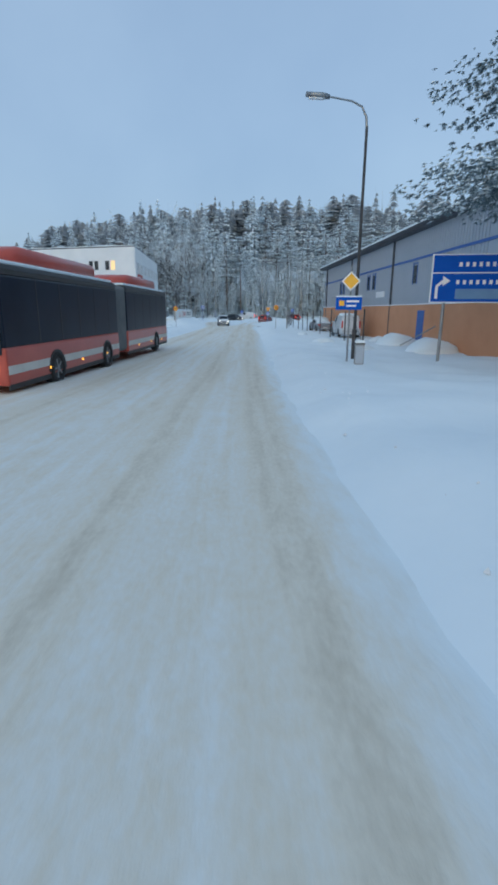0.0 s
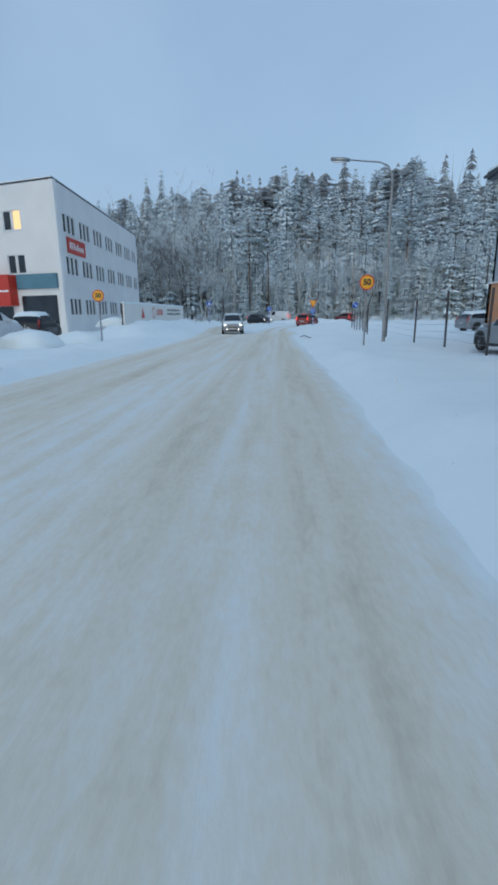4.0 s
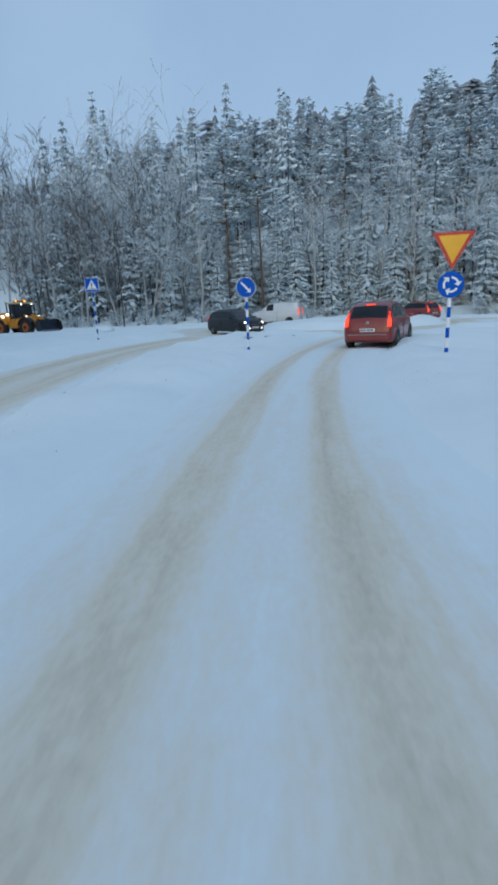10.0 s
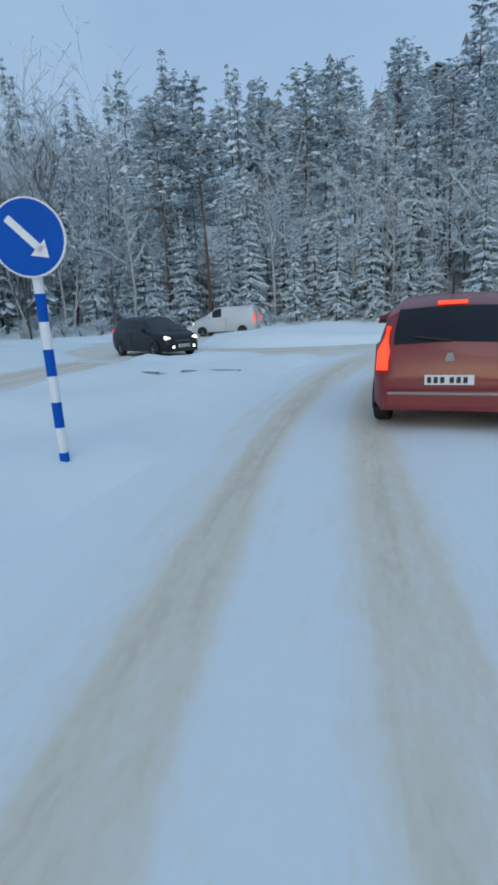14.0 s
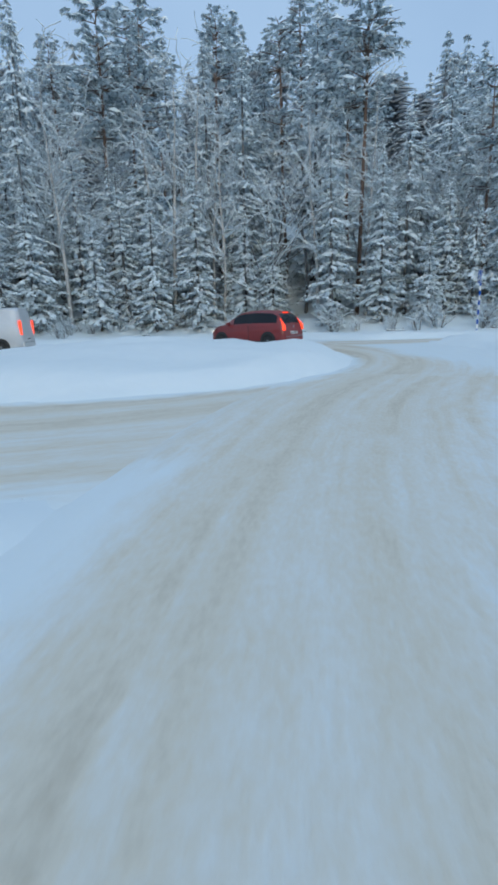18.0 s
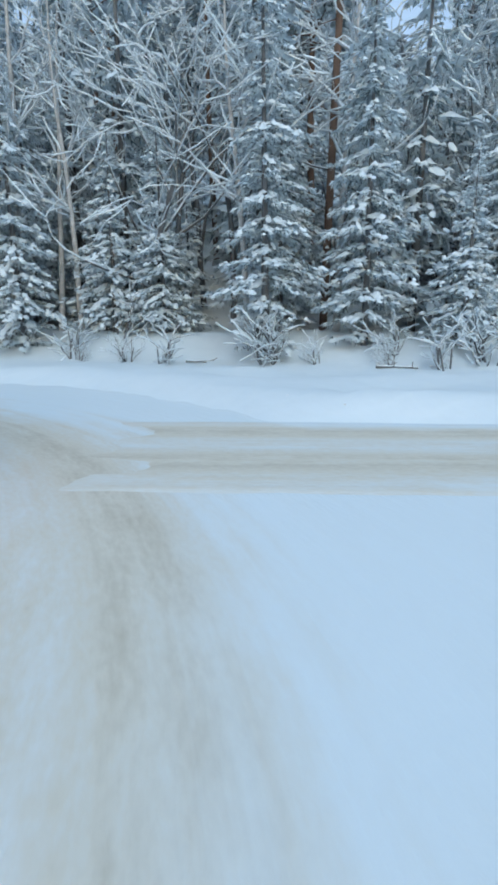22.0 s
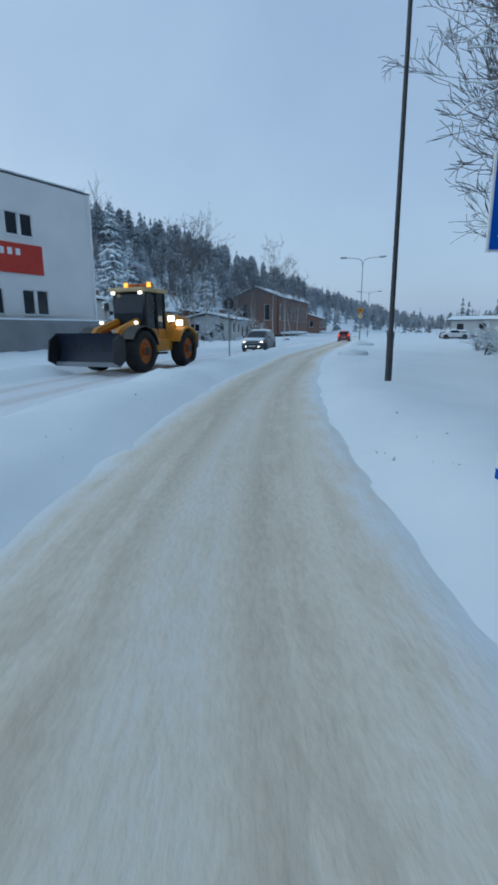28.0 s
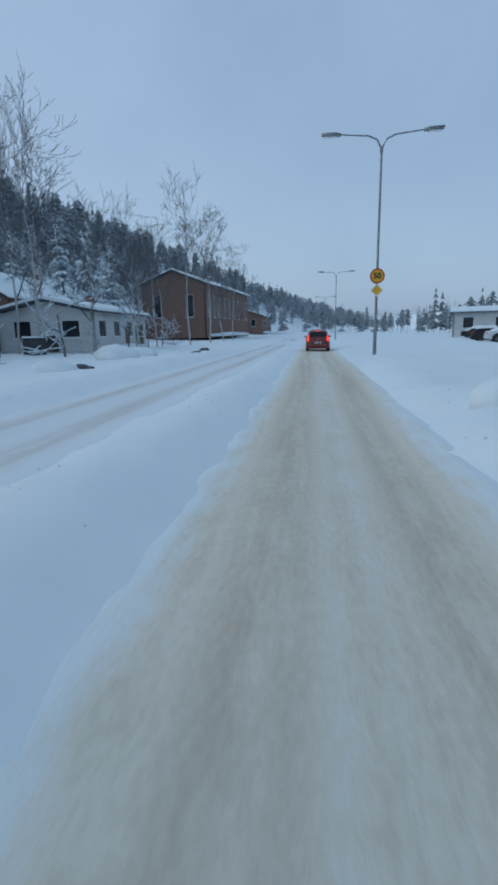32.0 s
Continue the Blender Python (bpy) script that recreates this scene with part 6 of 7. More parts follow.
for i, (x, y, s) in enumerate(((-77.6, 134.9, 0.72), (-73.7, 139.4, 0.5), (-78.5, 142.4, 0.45), (-70.0, 131.5, 0.8), (-79.0, 133.0, 0.7), (-90.0, 143.0, 0.62), (-96.0, 146.5, 0.7), (-66.0, 133.5, 0.55), (-101, 149, 0.6), (-118, 152, 0.7), (-124, 154, 0.6), (-84.0, 141.6, 0.5))):
    plant("birch_tree", BIRCHES[i % 2], x, y, s, i * 1.7, "bare birch with pale trunk and fine dark twigs", "tree", GROUPB, 2)
POLLARD = [bare_meshes(141 + i, 5.2, 0.95, 1, depth=3, crook=0.2, least=0.02) for i in range(2)]
for i, (x, y, s) in enumerate(((-79.5, 138.6, 0.9), (-88.6, 142.3, 0.85), (-93.2, 143.4, 1.0), (-97.6, 144.6, 0.8), (-72.6, 137.9, 1.3), (-81.5, 141.0, 1.0), (-64.6, 135.6, 0.8))):
    plant("pollard_tree", POLLARD[i % 2], x, y, s, i * 1.3, "short pollarded tree with snow on its stubby limbs", "tree", GROUPB, 3)
for i, (x, y, s) in enumerate(((-66, 122, 0.75), (-80, 128, 0.7), (-92, 132, 0.8), (-98, 130, 0.7), (-108, 134, 0.75), (-118, 139, 0.8), (-126, 142, 0.7), (-134, 146, 0.7))):
    plant("birch_tree", BIRCHES[i % 2], x, y, s, i * 1.1, "bare birch with fine dark twigs behind the houses", "tree", GROUPB, 2)
for i, (x, y, s) in enumerate(((-11.4, 150.6, 0.8), (-15.2, 150.2, 0.85), (-19.4, 151.0, 0.8))):
    plant("bare_tree", BIRCHES[i % 2], x, y, s, i * 1.9, "leafless tree with fine dark twigs by the verge", "tree", GROUPB, 2)
for i, (x, y, s) in enumerate(((-24.5, 154.0, 0.95), (-29.0, 156.0, 1.0), (-33.5, 159, 1.0), (-21.0, 153.8, 0.85), (-37, 162, 0.95))):
    plant("bare_tree", BIRCHES[i % 2], x, y, s, i * 2.1, "tall leafless tree with fine dark twigs", "tree", GROUPB, 2)
for i in range(16):
    a = i / 16
    plant("bush", BUSH[i % 2], -20 - 16 * a + random.uniform(-1, 1), 151.5 + 7 * a + random.uniform(-1, 1), random.uniform(0.7, 1.2), i, "bare snow-covered bush beside the verge", "bush", "bushes by the verge", 6)
for x, y, k in ((-59.0, 126.0, 0.78), (-61.6, 127.2, 0.6), (-56.0, 122.5, 0.7)):
    plant("spruce_tree", SPRUCE_FAR[3], x, y, k, x, "tall dark spruce beside the white building", "tree", GROUPB, 1)
for i in range(14):
    plant("spruce_tree", SPRUCE_FAR[i % 3], -50 - 7 * i + random.uniform(-3, 3), 101 + 3.0 * i + random.uniform(-6, 3), random.uniform(0.6, 0.9), i, "dark spruce behind the houses", "tree", GROUPB, 1)
spots = [(random.uniform(-330, -120), random.uniform(215, 330), random.uniform(8, 14), random.random() < 0.5) for k in range(260)]
# pale blue-grey tone puts the mist into the trees' own colour
far_wood("distant_trees", spots, "distant trees beyond the parking lot, coloured pale in place of mist", [surface("haze_tinted_woods", (0.16, 0.19, 0.21), (0.26, 0.29, 0.31), scale=0.5, fine=3.0, rough=0.95), RIME])

# ploughed heaps of snow along the banks
LUMP = []
for s in range(4):
    g = np.random.RandomState(300 + s)
    bm = bmesh.new()
    bmesh.ops.create_icosphere(bm, subdivisions=2, radius=1.0)
    for v in bm.verts:
        v.co *= 1 + 0.22 * g.randn() * 0.6
        v.co.z = max(v.co.z, -0.15) * 0.62
    me = bpy.data.meshes.new("snow_mound")
    bm.to_mesh(me)
    bm.free()
    me.materials.append(SNOW)
    me.polygons.foreach_set("use_smooth", [True] * len(me.polygons))
    LUMP.append(me)
for x, y, r in ((-68.5, 149.0 - 7.2, 1.3), (-72, 143.0, 1.0), (-57.5, 141.0, 0.9), (-9.3, 63, 1.3), (-9.6, 58, 1.0), (-9.1, 68.5, 1.1), (-8.7, 52, 0.9), (6.6, 46, 0.6), (6.2, 33, 0.7), (7.2, 27, 0.8), (-11, 131.2, 0.8), (14.2, 101.5, 0.6), (-26, 146.2, 0.7), (-46, 151.5, 0.8), (10.7, 31.4, 1.45), (10.6, 25.6, 1.4), (10.9, 36.2, 0.8), (-9.0, 75.5, 0.9), (-30, 132.3, 0.9), (-36.5, 133.6, 1.1), (-42, 135.0, 0.8)):
    tagged(part("snow_mound", LUMP[int(r * 10) % 4], None, at=pose(x, y, ground_at(x, y) - 0.1, 0, 0, x * 37) @ Matrix.Diagonal((r * 1.3, r, r, 1))), "heap of ploughed snow on the verge", "snow heap", "heaps of ploughed snow")
for x, y, r in ((-57.8, 141.9, 0.34), (-57.1, 142.3, 0.18), (-72.5, 146.6, 0.25), (-74.0, 147.2, 0.3)):
    tagged(part("dirt_heap", LUMP[int(r * 100) % 4].copy(), None, at=pose(x, y, ground_at(x, y), 0, 0, x * 53) @ Matrix.Diagonal((r * 1.6, r, r, 1))), "dark lump of frozen earth in the snow", "earth", "frozen lumps on the verge").data.materials[0] = DARKROOF
# clods thrown up by the plough along the lane edges
g = np.random.RandomState(77)
rows = []
for line in LANES.values():
    P = line[(np.abs(line[:, 0]) < 75) & (line[:, 1] > 2)]
    if len(P) < 3:
        continue
    T = unit(np.gradient(P[:, :2], axis=0))
    pick = g.randint(0, len(P), int(len(P) * 6))
    side = g.choice((-1, 1), len(pick))
    off = np.where(side > 0, P[pick, 2], P[pick, 3]) + np.abs(g.normal(0, 0.55, len(pick))) + 0.12
    rows.append(P[pick, :2] + np.stack([-T[pick, 1], T[pick, 0]], 1) * (side * off)[:, None] + T[pick] * g.uniform(-0.6, 0.6, (len(pick), 1)))
spots = np.concatenate(rows)
spots = spots[road_gap(spots[:, 0], spots[:, 1]) > 0.05]
size = 0.010 + 0.022 * g.uniform(0, 1, len(spots)) ** 3
base = np.array([(1, 0, 0), (0, 1, 0), (-1, 0, 0), (0, -1, 0), (0.1, 0.1, 0.9), (0, 0, -0.7)])
V = spots[:, None, :] * 1.0
V = np.concatenate([V, height(spots[:, 0], spots[:, 1])[:, None, None] + 0.2 * size[:, None, None]], 2) + base[None] * size[:, None, None] * g.uniform(0.55, 1.35, (len(spots), 6, 3))
F = (np.arange(len(spots))[:, None, None] * 6 + np.array([(0, 1, 4), (1, 2, 4), (2, 3, 4), (3, 0, 4), (1, 0, 5), (2, 1, 5), (3, 2, 5), (0, 3, 5)])[None]).reshape(-1, 3)
tagged(new("snow_clods", mesh_of("snow_clods", V.reshape(-1, 3), F, surface("dirty_snow_clods", (0.62, 0.62, 0.62), (0.84, 0.85, 0.86), scale=1.5, fine=7.0, rough=0.9))), "small clods of ploughed snow strewn along the verges", "snow", kind="stuff")
# kerb stones that show through the snow, and fallen logs at the wood's edge
KERB = ((2.1, 110.7), (4.7, 109.1))
kerb = mesh_of("kerb_stone", *box(-0.40, 0.40, -0.05, 0.05, -0.2, 0.022), PLINTH)
t = thing("splitter_kerb", "dark granite kerb stones showing through snow", "kerb")
for k in range(4):
    a = k / 4
    part("kerb_stone", kerb, None, t, at=pose(KERB[0][0] + a * (KERB[1][0] - KERB[0][0]), KERB[0][1] + a * (KERB[1][1] - KERB[0][1]), ground_at(KERB[0][0] + a * (KERB[1][0] - KERB[0][0]), KERB[0][1] + a * (KERB[1][1] - KERB[0][1])) - 0.0, 0, 0, math.degrees(math.atan2(KERB[1][1] - KERB[0][1], KERB[1][0] - KERB[0][0]))))
rl = random.Random(21)
for k in range(7):
    x = rl.uniform(-10, 40)
    y = wood_edge(x) + rl.uniform(-1.6, 0.4)
    z = ground_at(x, y)
    a, l, r = rl.uniform(-0.5, 0.5), rl.uniform(0.5, 1.3), rl.uniform(0.03, 0.05)
    t = thing("fallen_log", "fallen trunk under snow at the wood's edge", "log", pose(x, y, z + r * 0.6, 0, rl.uniform(-6, 6), math.degrees(a) - 12), "fallen logs")
    part("trunk", tube([(-l / 2, 0, 0), (0, 0.05, 0.03), (l / 2, 0, 0)], [r, r * 0.9, r * 0.6], 8), BARK, t)
    part("snow_cap", loft([(-l / 2, r * 0.7, r * 0.6, r * 1.3, 0.03), (0, r * 0.9, r * 0.6, r * 1.8, 0.05), (l / 2, r * 0.5, r * 0.4, r * 1.1, 0.03)]), SNOW, t)
    for j in range(rl.randrange(1, 4)):
        u = rl.uniform(-0.4, 0.4) * l
        part("stub", tube([(u, 0, r * 0.3), (u + rl.uniform(-0.4, 0.4), rl.uniform(-0.3, 0.3), rl.uniform(0.06, 0.22))], [r * 0.4, 0.012], 5), BARK, t)
# ---- signs, lamps, fences ----
def striped_pole(t, h, r=0.045, band=0.24):
    """A post of alternating blue and white reflective sleeves."""
    z, k = -0.4, 0
    while z < h:
        part("pole_band", tube([(0, 0, z), (0, 0, min(z + band, h))], r, 10), SIGNBLUE if k % 2 else SIGNWHITE, t)
        z += band
        k += 1


def bar(x0, z0, x1, z1, w, y):
    """A flat slanted bar on a sign's face."""
    d = Vector((x1 - x0, z1 - z0)).normalized()
    n = Vector((-d.y, d.x)) * w / 2
    return prism([(x0 + n.x, z0 + n.y), (x0 - n.x, z0 - n.y), (x1 - n.x, z1 - n.y), (x1 + n.x, z1 + n.y)], -0.004, "y", y)


def disc(t, name, r, z, mat, y=-0.05, depth=0.02, label=""):
    return part(name, prism(ring_points(r, 36, 0, z), -depth, "y", y), mat, t, label)


def sign_post(t, h, r=0.035, mat=STEEL):
    part("pole", tube([(0, 0, -0.5), (0, 0, h)], r, 10), mat, t)


def place(x, y, yaw):
    """Facing -y when yaw is 0; on the snow."""
    return pose(x, y, ground_at(x, y), 0, 0, yaw)


def keep_right(x, y, yaw, zc, r=0.32, striped=True):
    t = thing("keep_right_sign", "round blue sign with white slanting arrow on a striped post", "road sign", place(x, y, yaw))
    z = zc - ground_at(x, y)
    if striped:
        striped_pole(t, z + 0.2)
    else:
        sign_post(t, z + 0.2, 0.04)
    d = disc(t, "sign_face", r, z, SIGNWHITE)
    disc(d, "blue_field", r * 0.95, z, SIGNBLUE, -0.071, 0.004)
    disc(d, "sign_back", r * 0.97, z, DARKSTEEL, -0.03, 0.018)
    tip = (r * 0.50, z - r * 0.52)
    part("arrow", merge(bar(-r * 0.48, z + r * 0.50, tip[0] - r * 0.16, tip[1] + r * 0.18, r * 0.20, -0.0755), prism([tip, (tip[0] - r * 0.48, tip[1] + r * 0.08), (tip[0] - r * 0.06, tip[1] + r * 0.46)], -0.004, "y", -0.0755)), SIGNWHITE, d, "white arrow")
    for dz in (-0.12, 0.12):
        part("bracket", box(-0.11, 0.11, -0.05, 0.05, z + dz - 0.02, z + dz + 0.02), STEEL, t)
    return t


def speed_sign(x, y, yaw, zc, r=0.30, extra=False, pole=True, z_base=None):
    t = thing("speed_limit_sign", "yellow speed sign, red rim, black 50" + (", above a yellow diamond" if extra else " on a steel post"), "road sign", place(x, y, yaw))
    z = zc - ground_at(x, y)
    if pole:
        sign_post(t, z + 0.3)
    d = disc(t, "sign_face", r, z, SIGNRED)
    disc(d, "yellow_field", r * 0.82, z, SIGNYELLOW, -0.071, 0.004)
    disc(d, "sign_back", r * 0.97, z, DARKSTEEL, -0.03, 0.018)
    cu = bpy.data.curves.new("speed_number", "FONT")
    cu.body, cu.size, cu.align_x, cu.align_y, cu.extrude = "50", r * 1.05, "CENTER", "CENTER", 0.002
    cu.offset = 0.012
    cu.materials.append(BLACK)
    ob = new("speed_number", cu)
    ob.parent = d
    ob.matrix_basis = pose(0, -0.079, z, 90, 0, 0)
    if extra:
        s = 0.30
        zz = z - r - 0.30
        q = part("diamond", prism([(0, zz - s), (s, zz), (0, zz + s), (-s, zz)], -0.02, "y", -0.05), SIGNWHITE, t, "yellow priority diamond with white rim")
        s = 0.24
        part("yellow_field", prism([(0, zz - s), (s, zz), (0, zz + s), (-s, zz)], -0.004, "y", -0.071), SIGNYELLOW, q)
    return t


def yield_sign(x, y, yaw, zc):
    t = thing("give_way_sign", "yellow triangle with red rim over a round blue roundabout sign", "road sign", place(x, y, yaw))
    z = zc - ground_at(x, y)
    striped_pole(t, 1.3)
    part("pole", tube([(0, 0, 1.2), (0, 0, z + 0.35)], 0.04, 10), STEEL, t)
    a, b = 0.47, 0.36
    q = part("triangle", prism([(-a, z + 0.36), (0, z - 0.46), (a, z + 0.36)], -0.02, "y", -0.05), SIGNRED, t)
    part("yellow_field", prism([(-b * 0.93, z + 0.29), (0, z - 0.33), (b * 0.93, z + 0.29)], -0.004, "y", -0.071), SIGNYELLOW, q)
    zc2 = z - 0.80
    d = disc(t, "blue_disc", 0.30, zc2, SIGNBLUE)
    arcs = []
    for k in range(3):
        a0 = 2.0944 * k + 0.3
        pts = [(0.16 * math.cos(a0 + u), zc2 + 0.16 * math.sin(a0 + u)) for u in np.linspace(0, 1.25, 6)]
        arcs += [bar(p[0], p[1], n[0], n[1], 0.05, -0.071) for p, n in zip(pts, pts[1:])]
        e = pts[0]
        arcs.append(prism([(e[0] * 1.6, zc2 + (e[1] - zc2) * 1.6), (e[0] * 0.45, zc2 + (e[1] - zc2) * 0.45), (0.17 * math.cos(a0 - 0.55), zc2 + 0.17 * math.sin(a0 - 0.55))], -0.004, "y", -0.071))
    part("arrows", merge(*arcs), SIGNWHITE, d, "three white circling arrows")
    return t


def crossing_sign(x, y, yaw, zc, s=0.33):
    t = thing("crossing_sign", "square blue crossing sign with white triangle on a striped post", "road sign", place(x, y, yaw))
    z = zc - ground_at(x, y)
    striped_pole(t, z + 0.3)
    q = part("sign_face", box(-s, s, -0.07, -0.05, z - s, z + s), SIGNWHITE, t)
    part("blue_field", box(-s * 0.95, s * 0.95, -0.074, -0.07, z - s * 0.95, z + s * 0.95), SIGNBLUE, q)
    part("triangle", prism([(-s * 0.80, z - s * 0.68), (s * 0.80, z - s * 0.68), (0, z + s * 0.76)], -0.004, "y", -0.075), SIGNWHITE, q)
    for x0 in (-0.17, -0.085, 0.0, 0.085, 0.17):
        part("crossing_bar", box(x0 - 0.026, x0 + 0.026, -0.083, -0.079, z - s * 0.64, z - s * 0.50), BLACK, q)
    part("upright_bar", box(-0.028, 0.028, -0.083, -0.079, z - s * 0.36, z + s * 0.36), BLACK, q)
    return t


def street_lamp(x, y, yaw, h=9.2, double=False, reach=2.4, paint=STEEL):
    t = thing("street_lamp", ("tall dark street lamp post with " if paint is DARKSTEEL else "tall grey steel street lamp with ") + ("two curved arms" if double else "one curved arm"), "street lamp", place(x, y, yaw))
    part("pole", tube([(0, 0, -0.5), (0, 0, 1.1), (0, 0, 1.15), (0, 0, h - 0.8)], [0.085, 0.085, 0.062, 0.05], 10), paint, t)
    part("base_collar", tube([(0, 0, 1.05), (0, 0, 1.18)], 0.095, 10), paint, t)
    for s in ((-1, 1) if double else (-1,)):
        pts = [(0, 0, h - 0.85), (s * 0.04, 0, h - 0.5), (s * 0.22, 0, h - 0.18), (s * 0.6, 0, h - 0.02), (s * reach, 0, h + 0.10)]
        arm = part("arm", tube(pts, [0.05, 0.045, 0.04, 0.036, 0.03], 8), STEEL, t)
        head = loft([(s * (reach - 0.1), 0.07, h + 0.02, h + 0.15, 0.04), (s * (reach + 0.15), 0.13, h + 0.02, h + 0.19, 0.05), (s * (reach + 0.75), 0.11, h + 0.07, h + 0.20, 0.05)])
        part("lamp_head", head, STEEL, arm, smooth=True)
        part("lamp_glass", box(min(s * (reach + 0.1), s * (reach + 0.65)), max(s * (reach + 0.1), s * (reach + 0.65)), -0.08, 0.08, h - 0.005, h + 0.035, 0.01), SIGNWHITE, arm, "unlit lamp glass")
    return t


keep_right(2.45, 103.0, -4, 2.22)
yield_sign(7.4, 98.7, -10, 2.70)
crossing_sign(-6.05, 113.7, 4, 3.15, 0.36)
keep_right(12.3, 99.2, 4, 2.5, 0.34, False)
crossing_sign(28.6, 129.8, -124, 3.0)
t = thing("marker_stake", "thin dark snow stake leaning on the verge", "stake", place(33.6, 128.8, 0))
part("stick", tube([(0, 0, -0.3), (0.03, 0, 0.7), (0.06, 0, 1.15)], [0.03, 0.028, 0.02], 8), DARKSTEEL, t)
part("reflector", tube([(0.045, 0, 0.95), (0.052, 0, 1.08)], 0.034, 8), SIGNWHITE, t, "pale reflective band")
crossing_sign(-4.05, 142.55, 90, 2.38)
keep_right(-29.6, 139.75, -85, 3.08, 0.34, False)
keep_right(-43.0, 132.5, -60, 3.2, 0.36, False)
speed_sign(-7.05, 66.4, 4, 2.62)
speed_sign(5.55, 60.9, 0, 2.8)
street_lamp(7.4, 65.2, 0, 8.1, False, 2.1)
street_lamp(-12.8, 144.2, 85, paint=DARKSTEEL)
street_lamp(-61.5, 154.9, 76, 9.6, True, 1.9)
speed_sign(-61.42, 154.87, 78, 3.95, 0.34, True, False)
street_lamp(-112, 168.5, 76, 9.6, True, 1.9)
street_lamp(-165, 182.0, 76, 9.6, True, 1.9)

# priority diamond and small direction plate on one post, the lamp and the cabinet beside it
t = thing("priority_sign", "yellow diamond sign over a small blue direction plate", "road sign", place(4.3, 18.1, -12))
g0 = ground_at(4.3, 18.1)
sign_post(t, 3.95 - g0)
z = 3.44 - g0
q = part("diamond", prism([(0, z - 0.33), (0.33, z), (0, z + 0.33), (-0.33, z)], -0.02, "y", -0.05), SIGNWHITE, t)
part("yellow_field", prism([(0, z - 0.27), (0.27, z), (0, z + 0.27), (-0.27, z)], -0.004, "y", -0.071), SIGNYELLOW, q)
q = part("plate", box(-0.50, 0.42, -0.07, -0.05, 2.46 - g0, 2.90 - g0), SIGNBLUE, t, "blue plate with yellow square and pale bars")
part("yellow_field", box(-0.38, -0.20, -0.076, -0.07, 2.60 - g0, 2.78 - g0), SIGNYELLOW, q)
part("lettering_bar", box(-0.12, 0.32, -0.076, -0.07, 2.72 - g0, 2.79 - g0), SIGNWHITE, q)
part("lettering_bar", box(-0.12, 0.22, -0.076, -0.07, 2.57 - g0, 2.63 - g0), SIGNWHITE, q)
part("snow_cap", box(-0.49, 0.41, -0.09, -0.03, 2.90 - g0, 2.945 - g0, 0.015), SNOW, q)
street_lamp(4.95, 19.8, 2, 9.1, False, 1.5, DARKSTEEL)
t = thing("utility_cabinet", "small grey utility cabinet capped with snow", "cabinet", place(4.62, 17.6, -8))
part("body", box(-0.16, 0.16, -0.12, 0.12, -0.3, 0.72, 0.012), STEEL, t)
part("door", box(-0.135, 0.135, -0.132, -0.12, 0.06, 0.66, 0.005), GREYMETAL, t)
part("lid", box(-0.18, 0.18, -0.14, 0.14, 0.72, 0.76, 0.01), DARKSTEEL, t)
part("snow_cap", box(-0.17, 0.17, -0.13, 0.13, 0.76, 0.86, 0.035), SNOW, t)

# large direction board
t = thing("direction_board", "large blue direction board with white lettering bars and bent arrow", "road sign", place(9.3, 18.6, -12))
gz = ground_at(9.3, 18.6)
for x in (-1.3, 1.3):
    part("post", tube([(x, 0, -0.5), (x, 0, 4.5 - gz)], 0.06, 10), STEEL, t)
zb, zt = 2.74 - gz, 4.46 - gz
q = part("panel", box(-1.85, 1.85, -0.10, -0.07, zb, zt), SIGNWHITE, t)
part("blue_field", box(-1.80, 1.80, -0.104, -0.10, zb + 0.04, zt - 0.04), SIGNBLUE, q)
part("divider", box(-1.80, 0.8, -0.109, -0.105, zb + 1.04, zb + 1.08), SIGNWHITE, q)
part("lettering_bars", merge(*[box(x, x + 0.11, -0.109, -0.105, z, z + 0.15) for z, xs in ((zb + 1.28, np.arange(-0.9, 1.5, 0.23)), (zb + 0.66, np.arange(-0.95, 0.6, 0.23))) for x in xs]), SIGNWHITE, q)
part("faded_patch", box(-0.95, 0.75, -0.109, -0.105, zb + 0.14, zb + 0.50), surface("faded_blue_patch", (0.10, 0.22, 0.42), (0.16, 0.30, 0.50), scale=2, fine=12, rough=0.6), q, "faded pale blue patch")
part("arrow", merge(bar(-1.62, zb + 0.15, -1.62, zb + 0.62, 0.10, -0.105), bar(-1.62, zb + 0.60, -1.40, zb + 0.78, 0.10, -0.105), prism([(-1.16, zb + 0.78), (-1.42, zb + 0.60), (-1.42, zb + 0.96)], -0.004, "y", -0.105)), SIGNWHITE, q, "white bent arrow")

# low mesh fence, leaning pole and fallen stake past the warehouse yard
fence = thing("mesh_fence", "low wire mesh fence with snow clinging to its wires", "fence")
for k in range(6):
    x, y = 9.75 + 0.02 * k, 80.6 + 1.35 * k
    z = ground_at(x, y)
    part("post", tube([(x, y, z - 0.4), (x + 0.02 * (-1) ** k, y, z + 1.62)], 0.035, 8), DARKSTEEL, fence)
for k in range(9):
    part("wire", tube([(9.75 + 0.02 * j, 80.6 + 1.35 * j, ground_at(9.75 + 0.02 * j, 80.6 + 1.35 * j) + 0.25 + 0.16 * k) for j in range(6)], 0.009, 4), STEEL, fence)
for k in range(28):
    x, y = 9.75 + 0.004 * k, 80.6 + 0.25 * k
    part("upright_wire", tube([(x, y, ground_at(x, y) + 0.2), (x, y, ground_at(x, y) + 1.55)], 0.007, 4), STEEL, fence)
t = thing("leaning_pole", "thin dark pole leaning over the yard fence", "pole", pose(10.15, 83.6, ground_at(10.15, 83.6)))
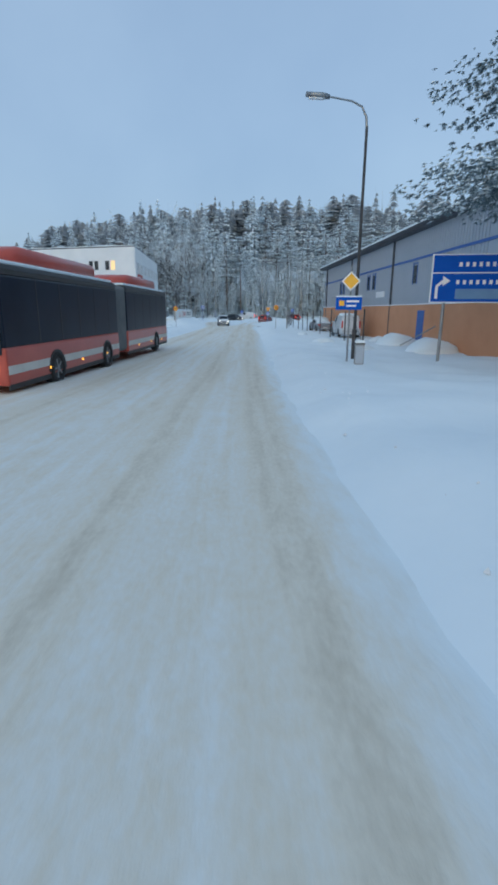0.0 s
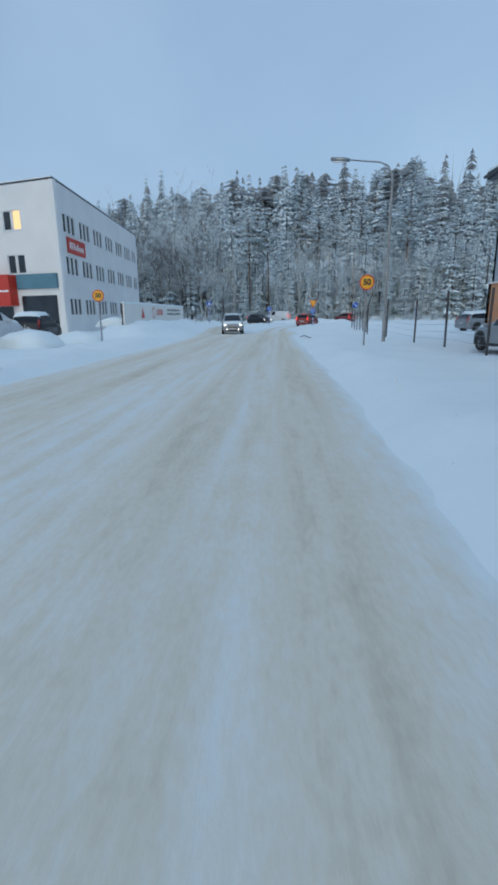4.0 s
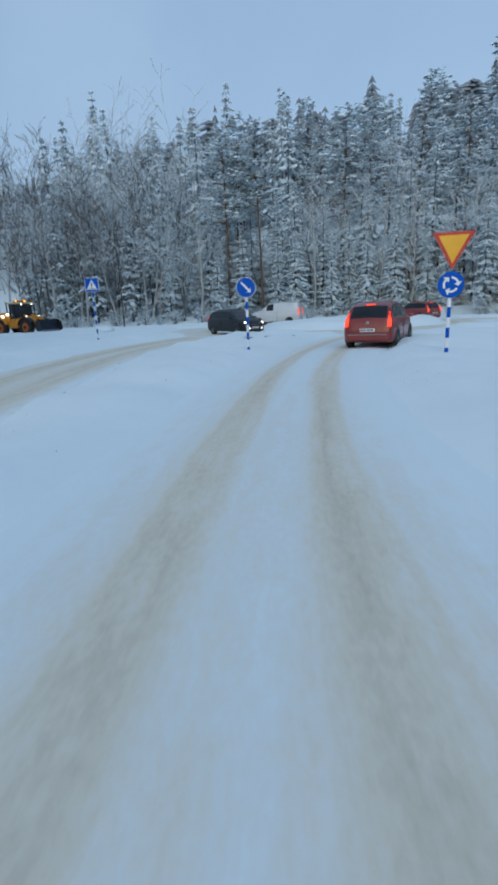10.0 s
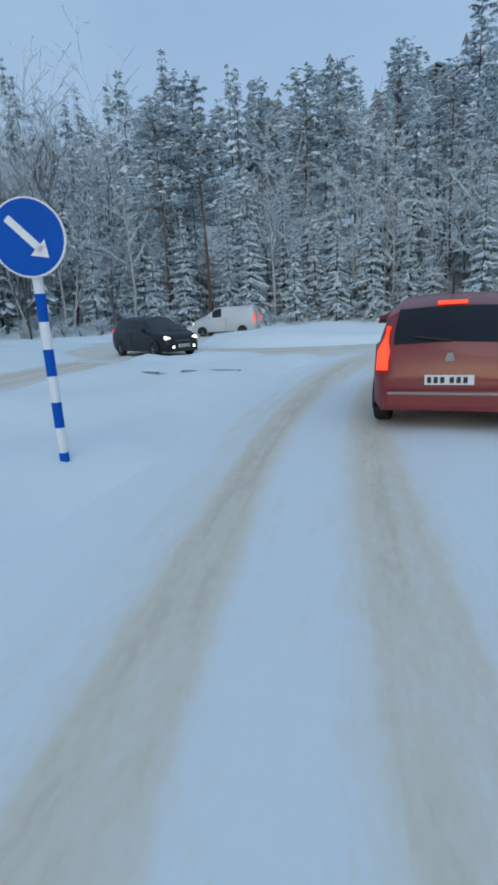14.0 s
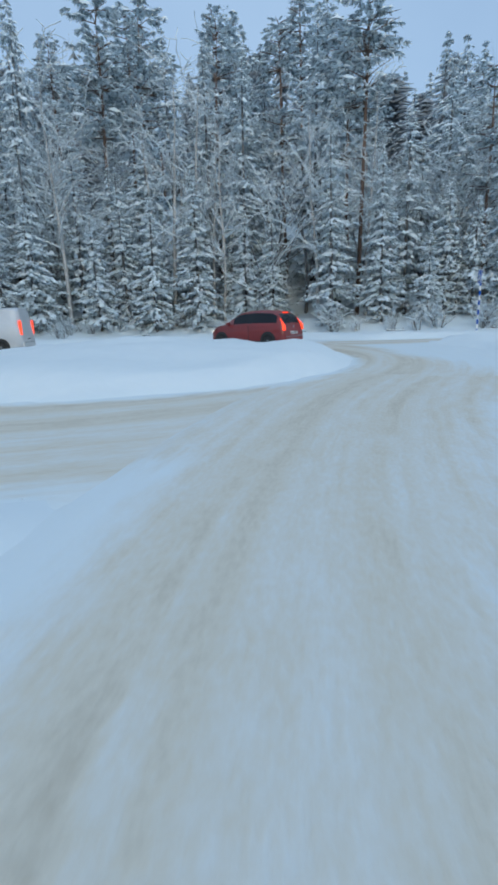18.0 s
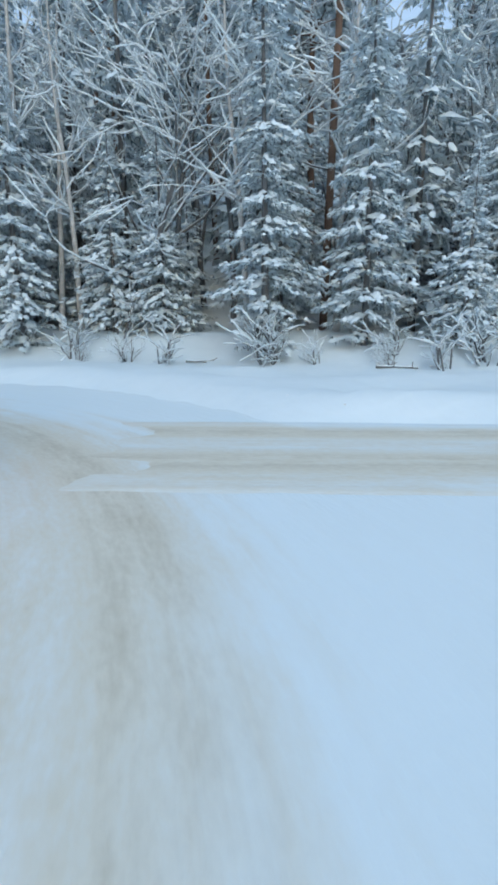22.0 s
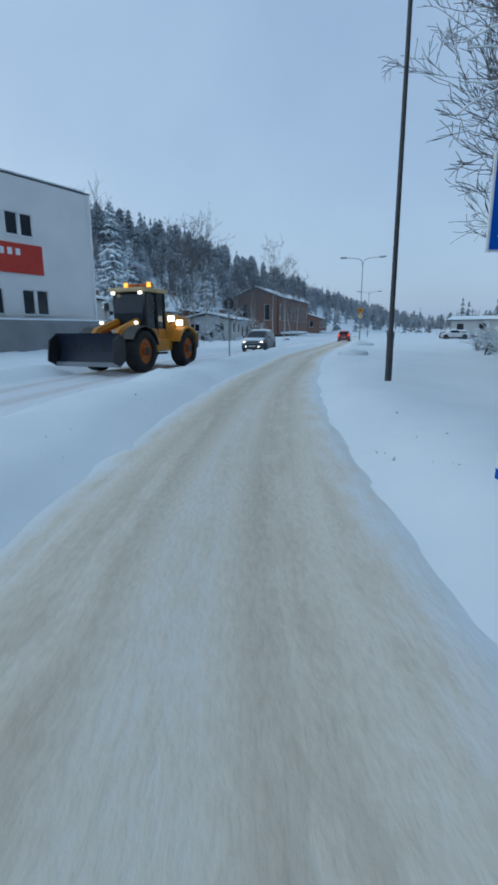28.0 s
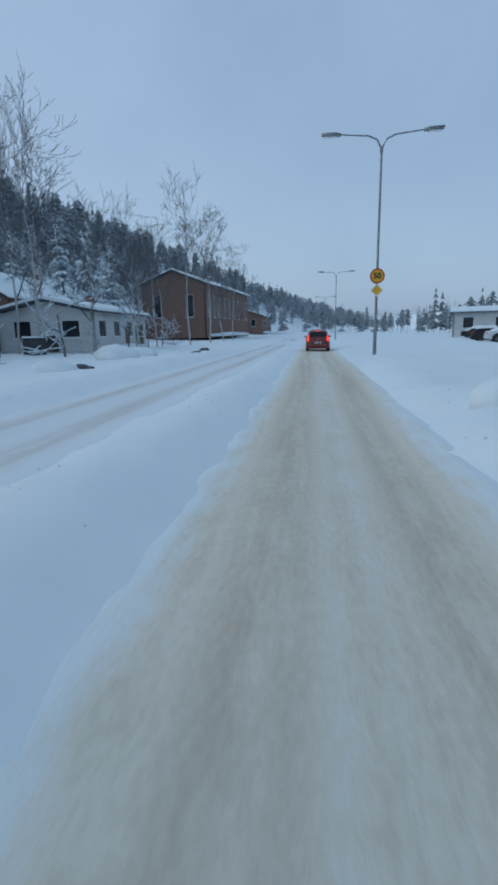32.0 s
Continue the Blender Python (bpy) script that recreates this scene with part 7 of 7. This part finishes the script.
part("stem", tube([(0, 0, -0.4), (0.12, 0, 1.0), (0.42, 0, 2.4), (0.72, 0, 3.2)], [0.05, 0.045, 0.038, 0.03], 8), DARKSTEEL, t)
part("tip", tube([(0.72, 0, 3.2), (0.82, 0, 3.32)], [0.034, 0.02], 8), STEEL, t)
t = thing("fallen_stake", "dark slim stake lying in snow along the road edge", "stake")
lie = [(x, y, max(ground_at(x, y), slope(y) + 0.02) + 0.02) for x, y in ((4.30, 68.4), (4.18, 70.0), (4.06, 71.6), (3.94, 73.6))]
part("stick", tube(lie, [0.030, 0.030, 0.027, 0.02], 8), DARKSTEEL, t)
part("snow_dusting", tube([(x, y, z + 0.022) for x, y, z in lie[1:3]], [0.012, 0.020], 6), SNOW, t, "snow on the stake")

# wire fence along the verge
fence = thing("wire_fence", "wire mesh fence on dark steel posts standing in snow", "fence")
ys = [31.5, 37.0, 42.7, 47.9, 52.6, 56.8, 60.7, 65.0, 70.8, 76.5]
for y in ys:
    x = 8.45 + 0.012 * (y - 31)
    z = ground_at(x, y)
    part("post", tube([(x, y, z - 0.4), (x + random.uniform(-0.04, 0.04), y, z + 2.15 + random.uniform(-0.08, 0.12))], 0.045, 8), DARKSTEEL, fence)
for h in np.arange(0.35, 2.1, 0.29):
    part("wire", tube([(8.45 + 0.012 * (y - 31), y, ground_at(8.45 + 0.012 * (y - 31), y) + h) for y in ys], 0.006, 4), STEEL, fence)
part("brace", tube([(8.45, 31.6, ground_at(8.45, 31.6) + 0.1), (8.5, 34.6, ground_at(8.5, 34) + 1.6)], 0.035, 8), STEEL, fence)
part("brace", tube([(10.0, 29.0, ground_at(10, 29) + 0.1), (13.0, 28.6, ground_at(13, 28) + 1.9)], 0.035, 8), STEEL, fence)

# painted banner wall beyond the far lane
t = thing("banner_wall", "long white hoarding with red emblems and grey lettering bars", "hoarding")
a, b = Vector((-8.0, 74.5, 0)), Vector((-7.2, 96.0, 0))
d = (b - a).normalized()
m = Matrix.Translation(a) @ d.to_track_quat("X", "Z").to_matrix().to_4x4()
t.matrix_basis = m
L = (b - a).length
for k in range(6):
    x0, x1 = k * L / 6, (k + 1) * L / 6 - 0.02
    part("panel", box(x0, x1, -0.04, 0.04, 0.3, 2.45, 0.01), surface("white_hoarding", (0.74, 0.73, 0.69), (0.84, 0.83, 0.80), scale=0.6, fine=6, rough=0.7) if k == 0 else bpy.data.materials["white_hoarding"], t)
    part("post", tube([(x0, 0.1, -0.4), (x0, 0.1, 2.4)], 0.05, 8), DARKSTEEL, t)
part("emblem", prism([(4.3, 1.42), (5.3, 1.42), (4.8, 2.2)], -0.006, "y", -0.042), SIGNRED, t, "red triangle emblem")
part("emblem", merge(*[bar(8.2 + 0.42 * math.cos(u), 1.82 + 0.42 * math.sin(u), 8.2 + 0.42 * math.cos(u + 0.45), 1.82 + 0.42 * math.sin(u + 0.45), 0.10, -0.042) for u in np.arange(0, 6.28, 0.3927)]), SIGNRED, t, "red ring emblem")
part("lettering_bars", merge(*[box(x, x + 0.22, -0.046, -0.042, 1.6, 2.1) for x in np.arange(9.3, 11.6, 0.34)]), SIGNRED, t, "red lettering bars")
part("lettering_bars", merge(*[box(x, x + 0.16, -0.046, -0.042, z, z + 0.18) for z in (1.98, 1.62) for x in np.arange(13.4, 19.5, 0.26)]), DARKSTEEL, t, "grey lettering bars")
part("snow_cap", loft([(0, 0.07, 2.41, 2.54, 0.04), (L * 0.4, 0.08, 2.41, 2.58, 0.05), (L, 0.07, 2.41, 2.53, 0.04)]), SNOW, t)
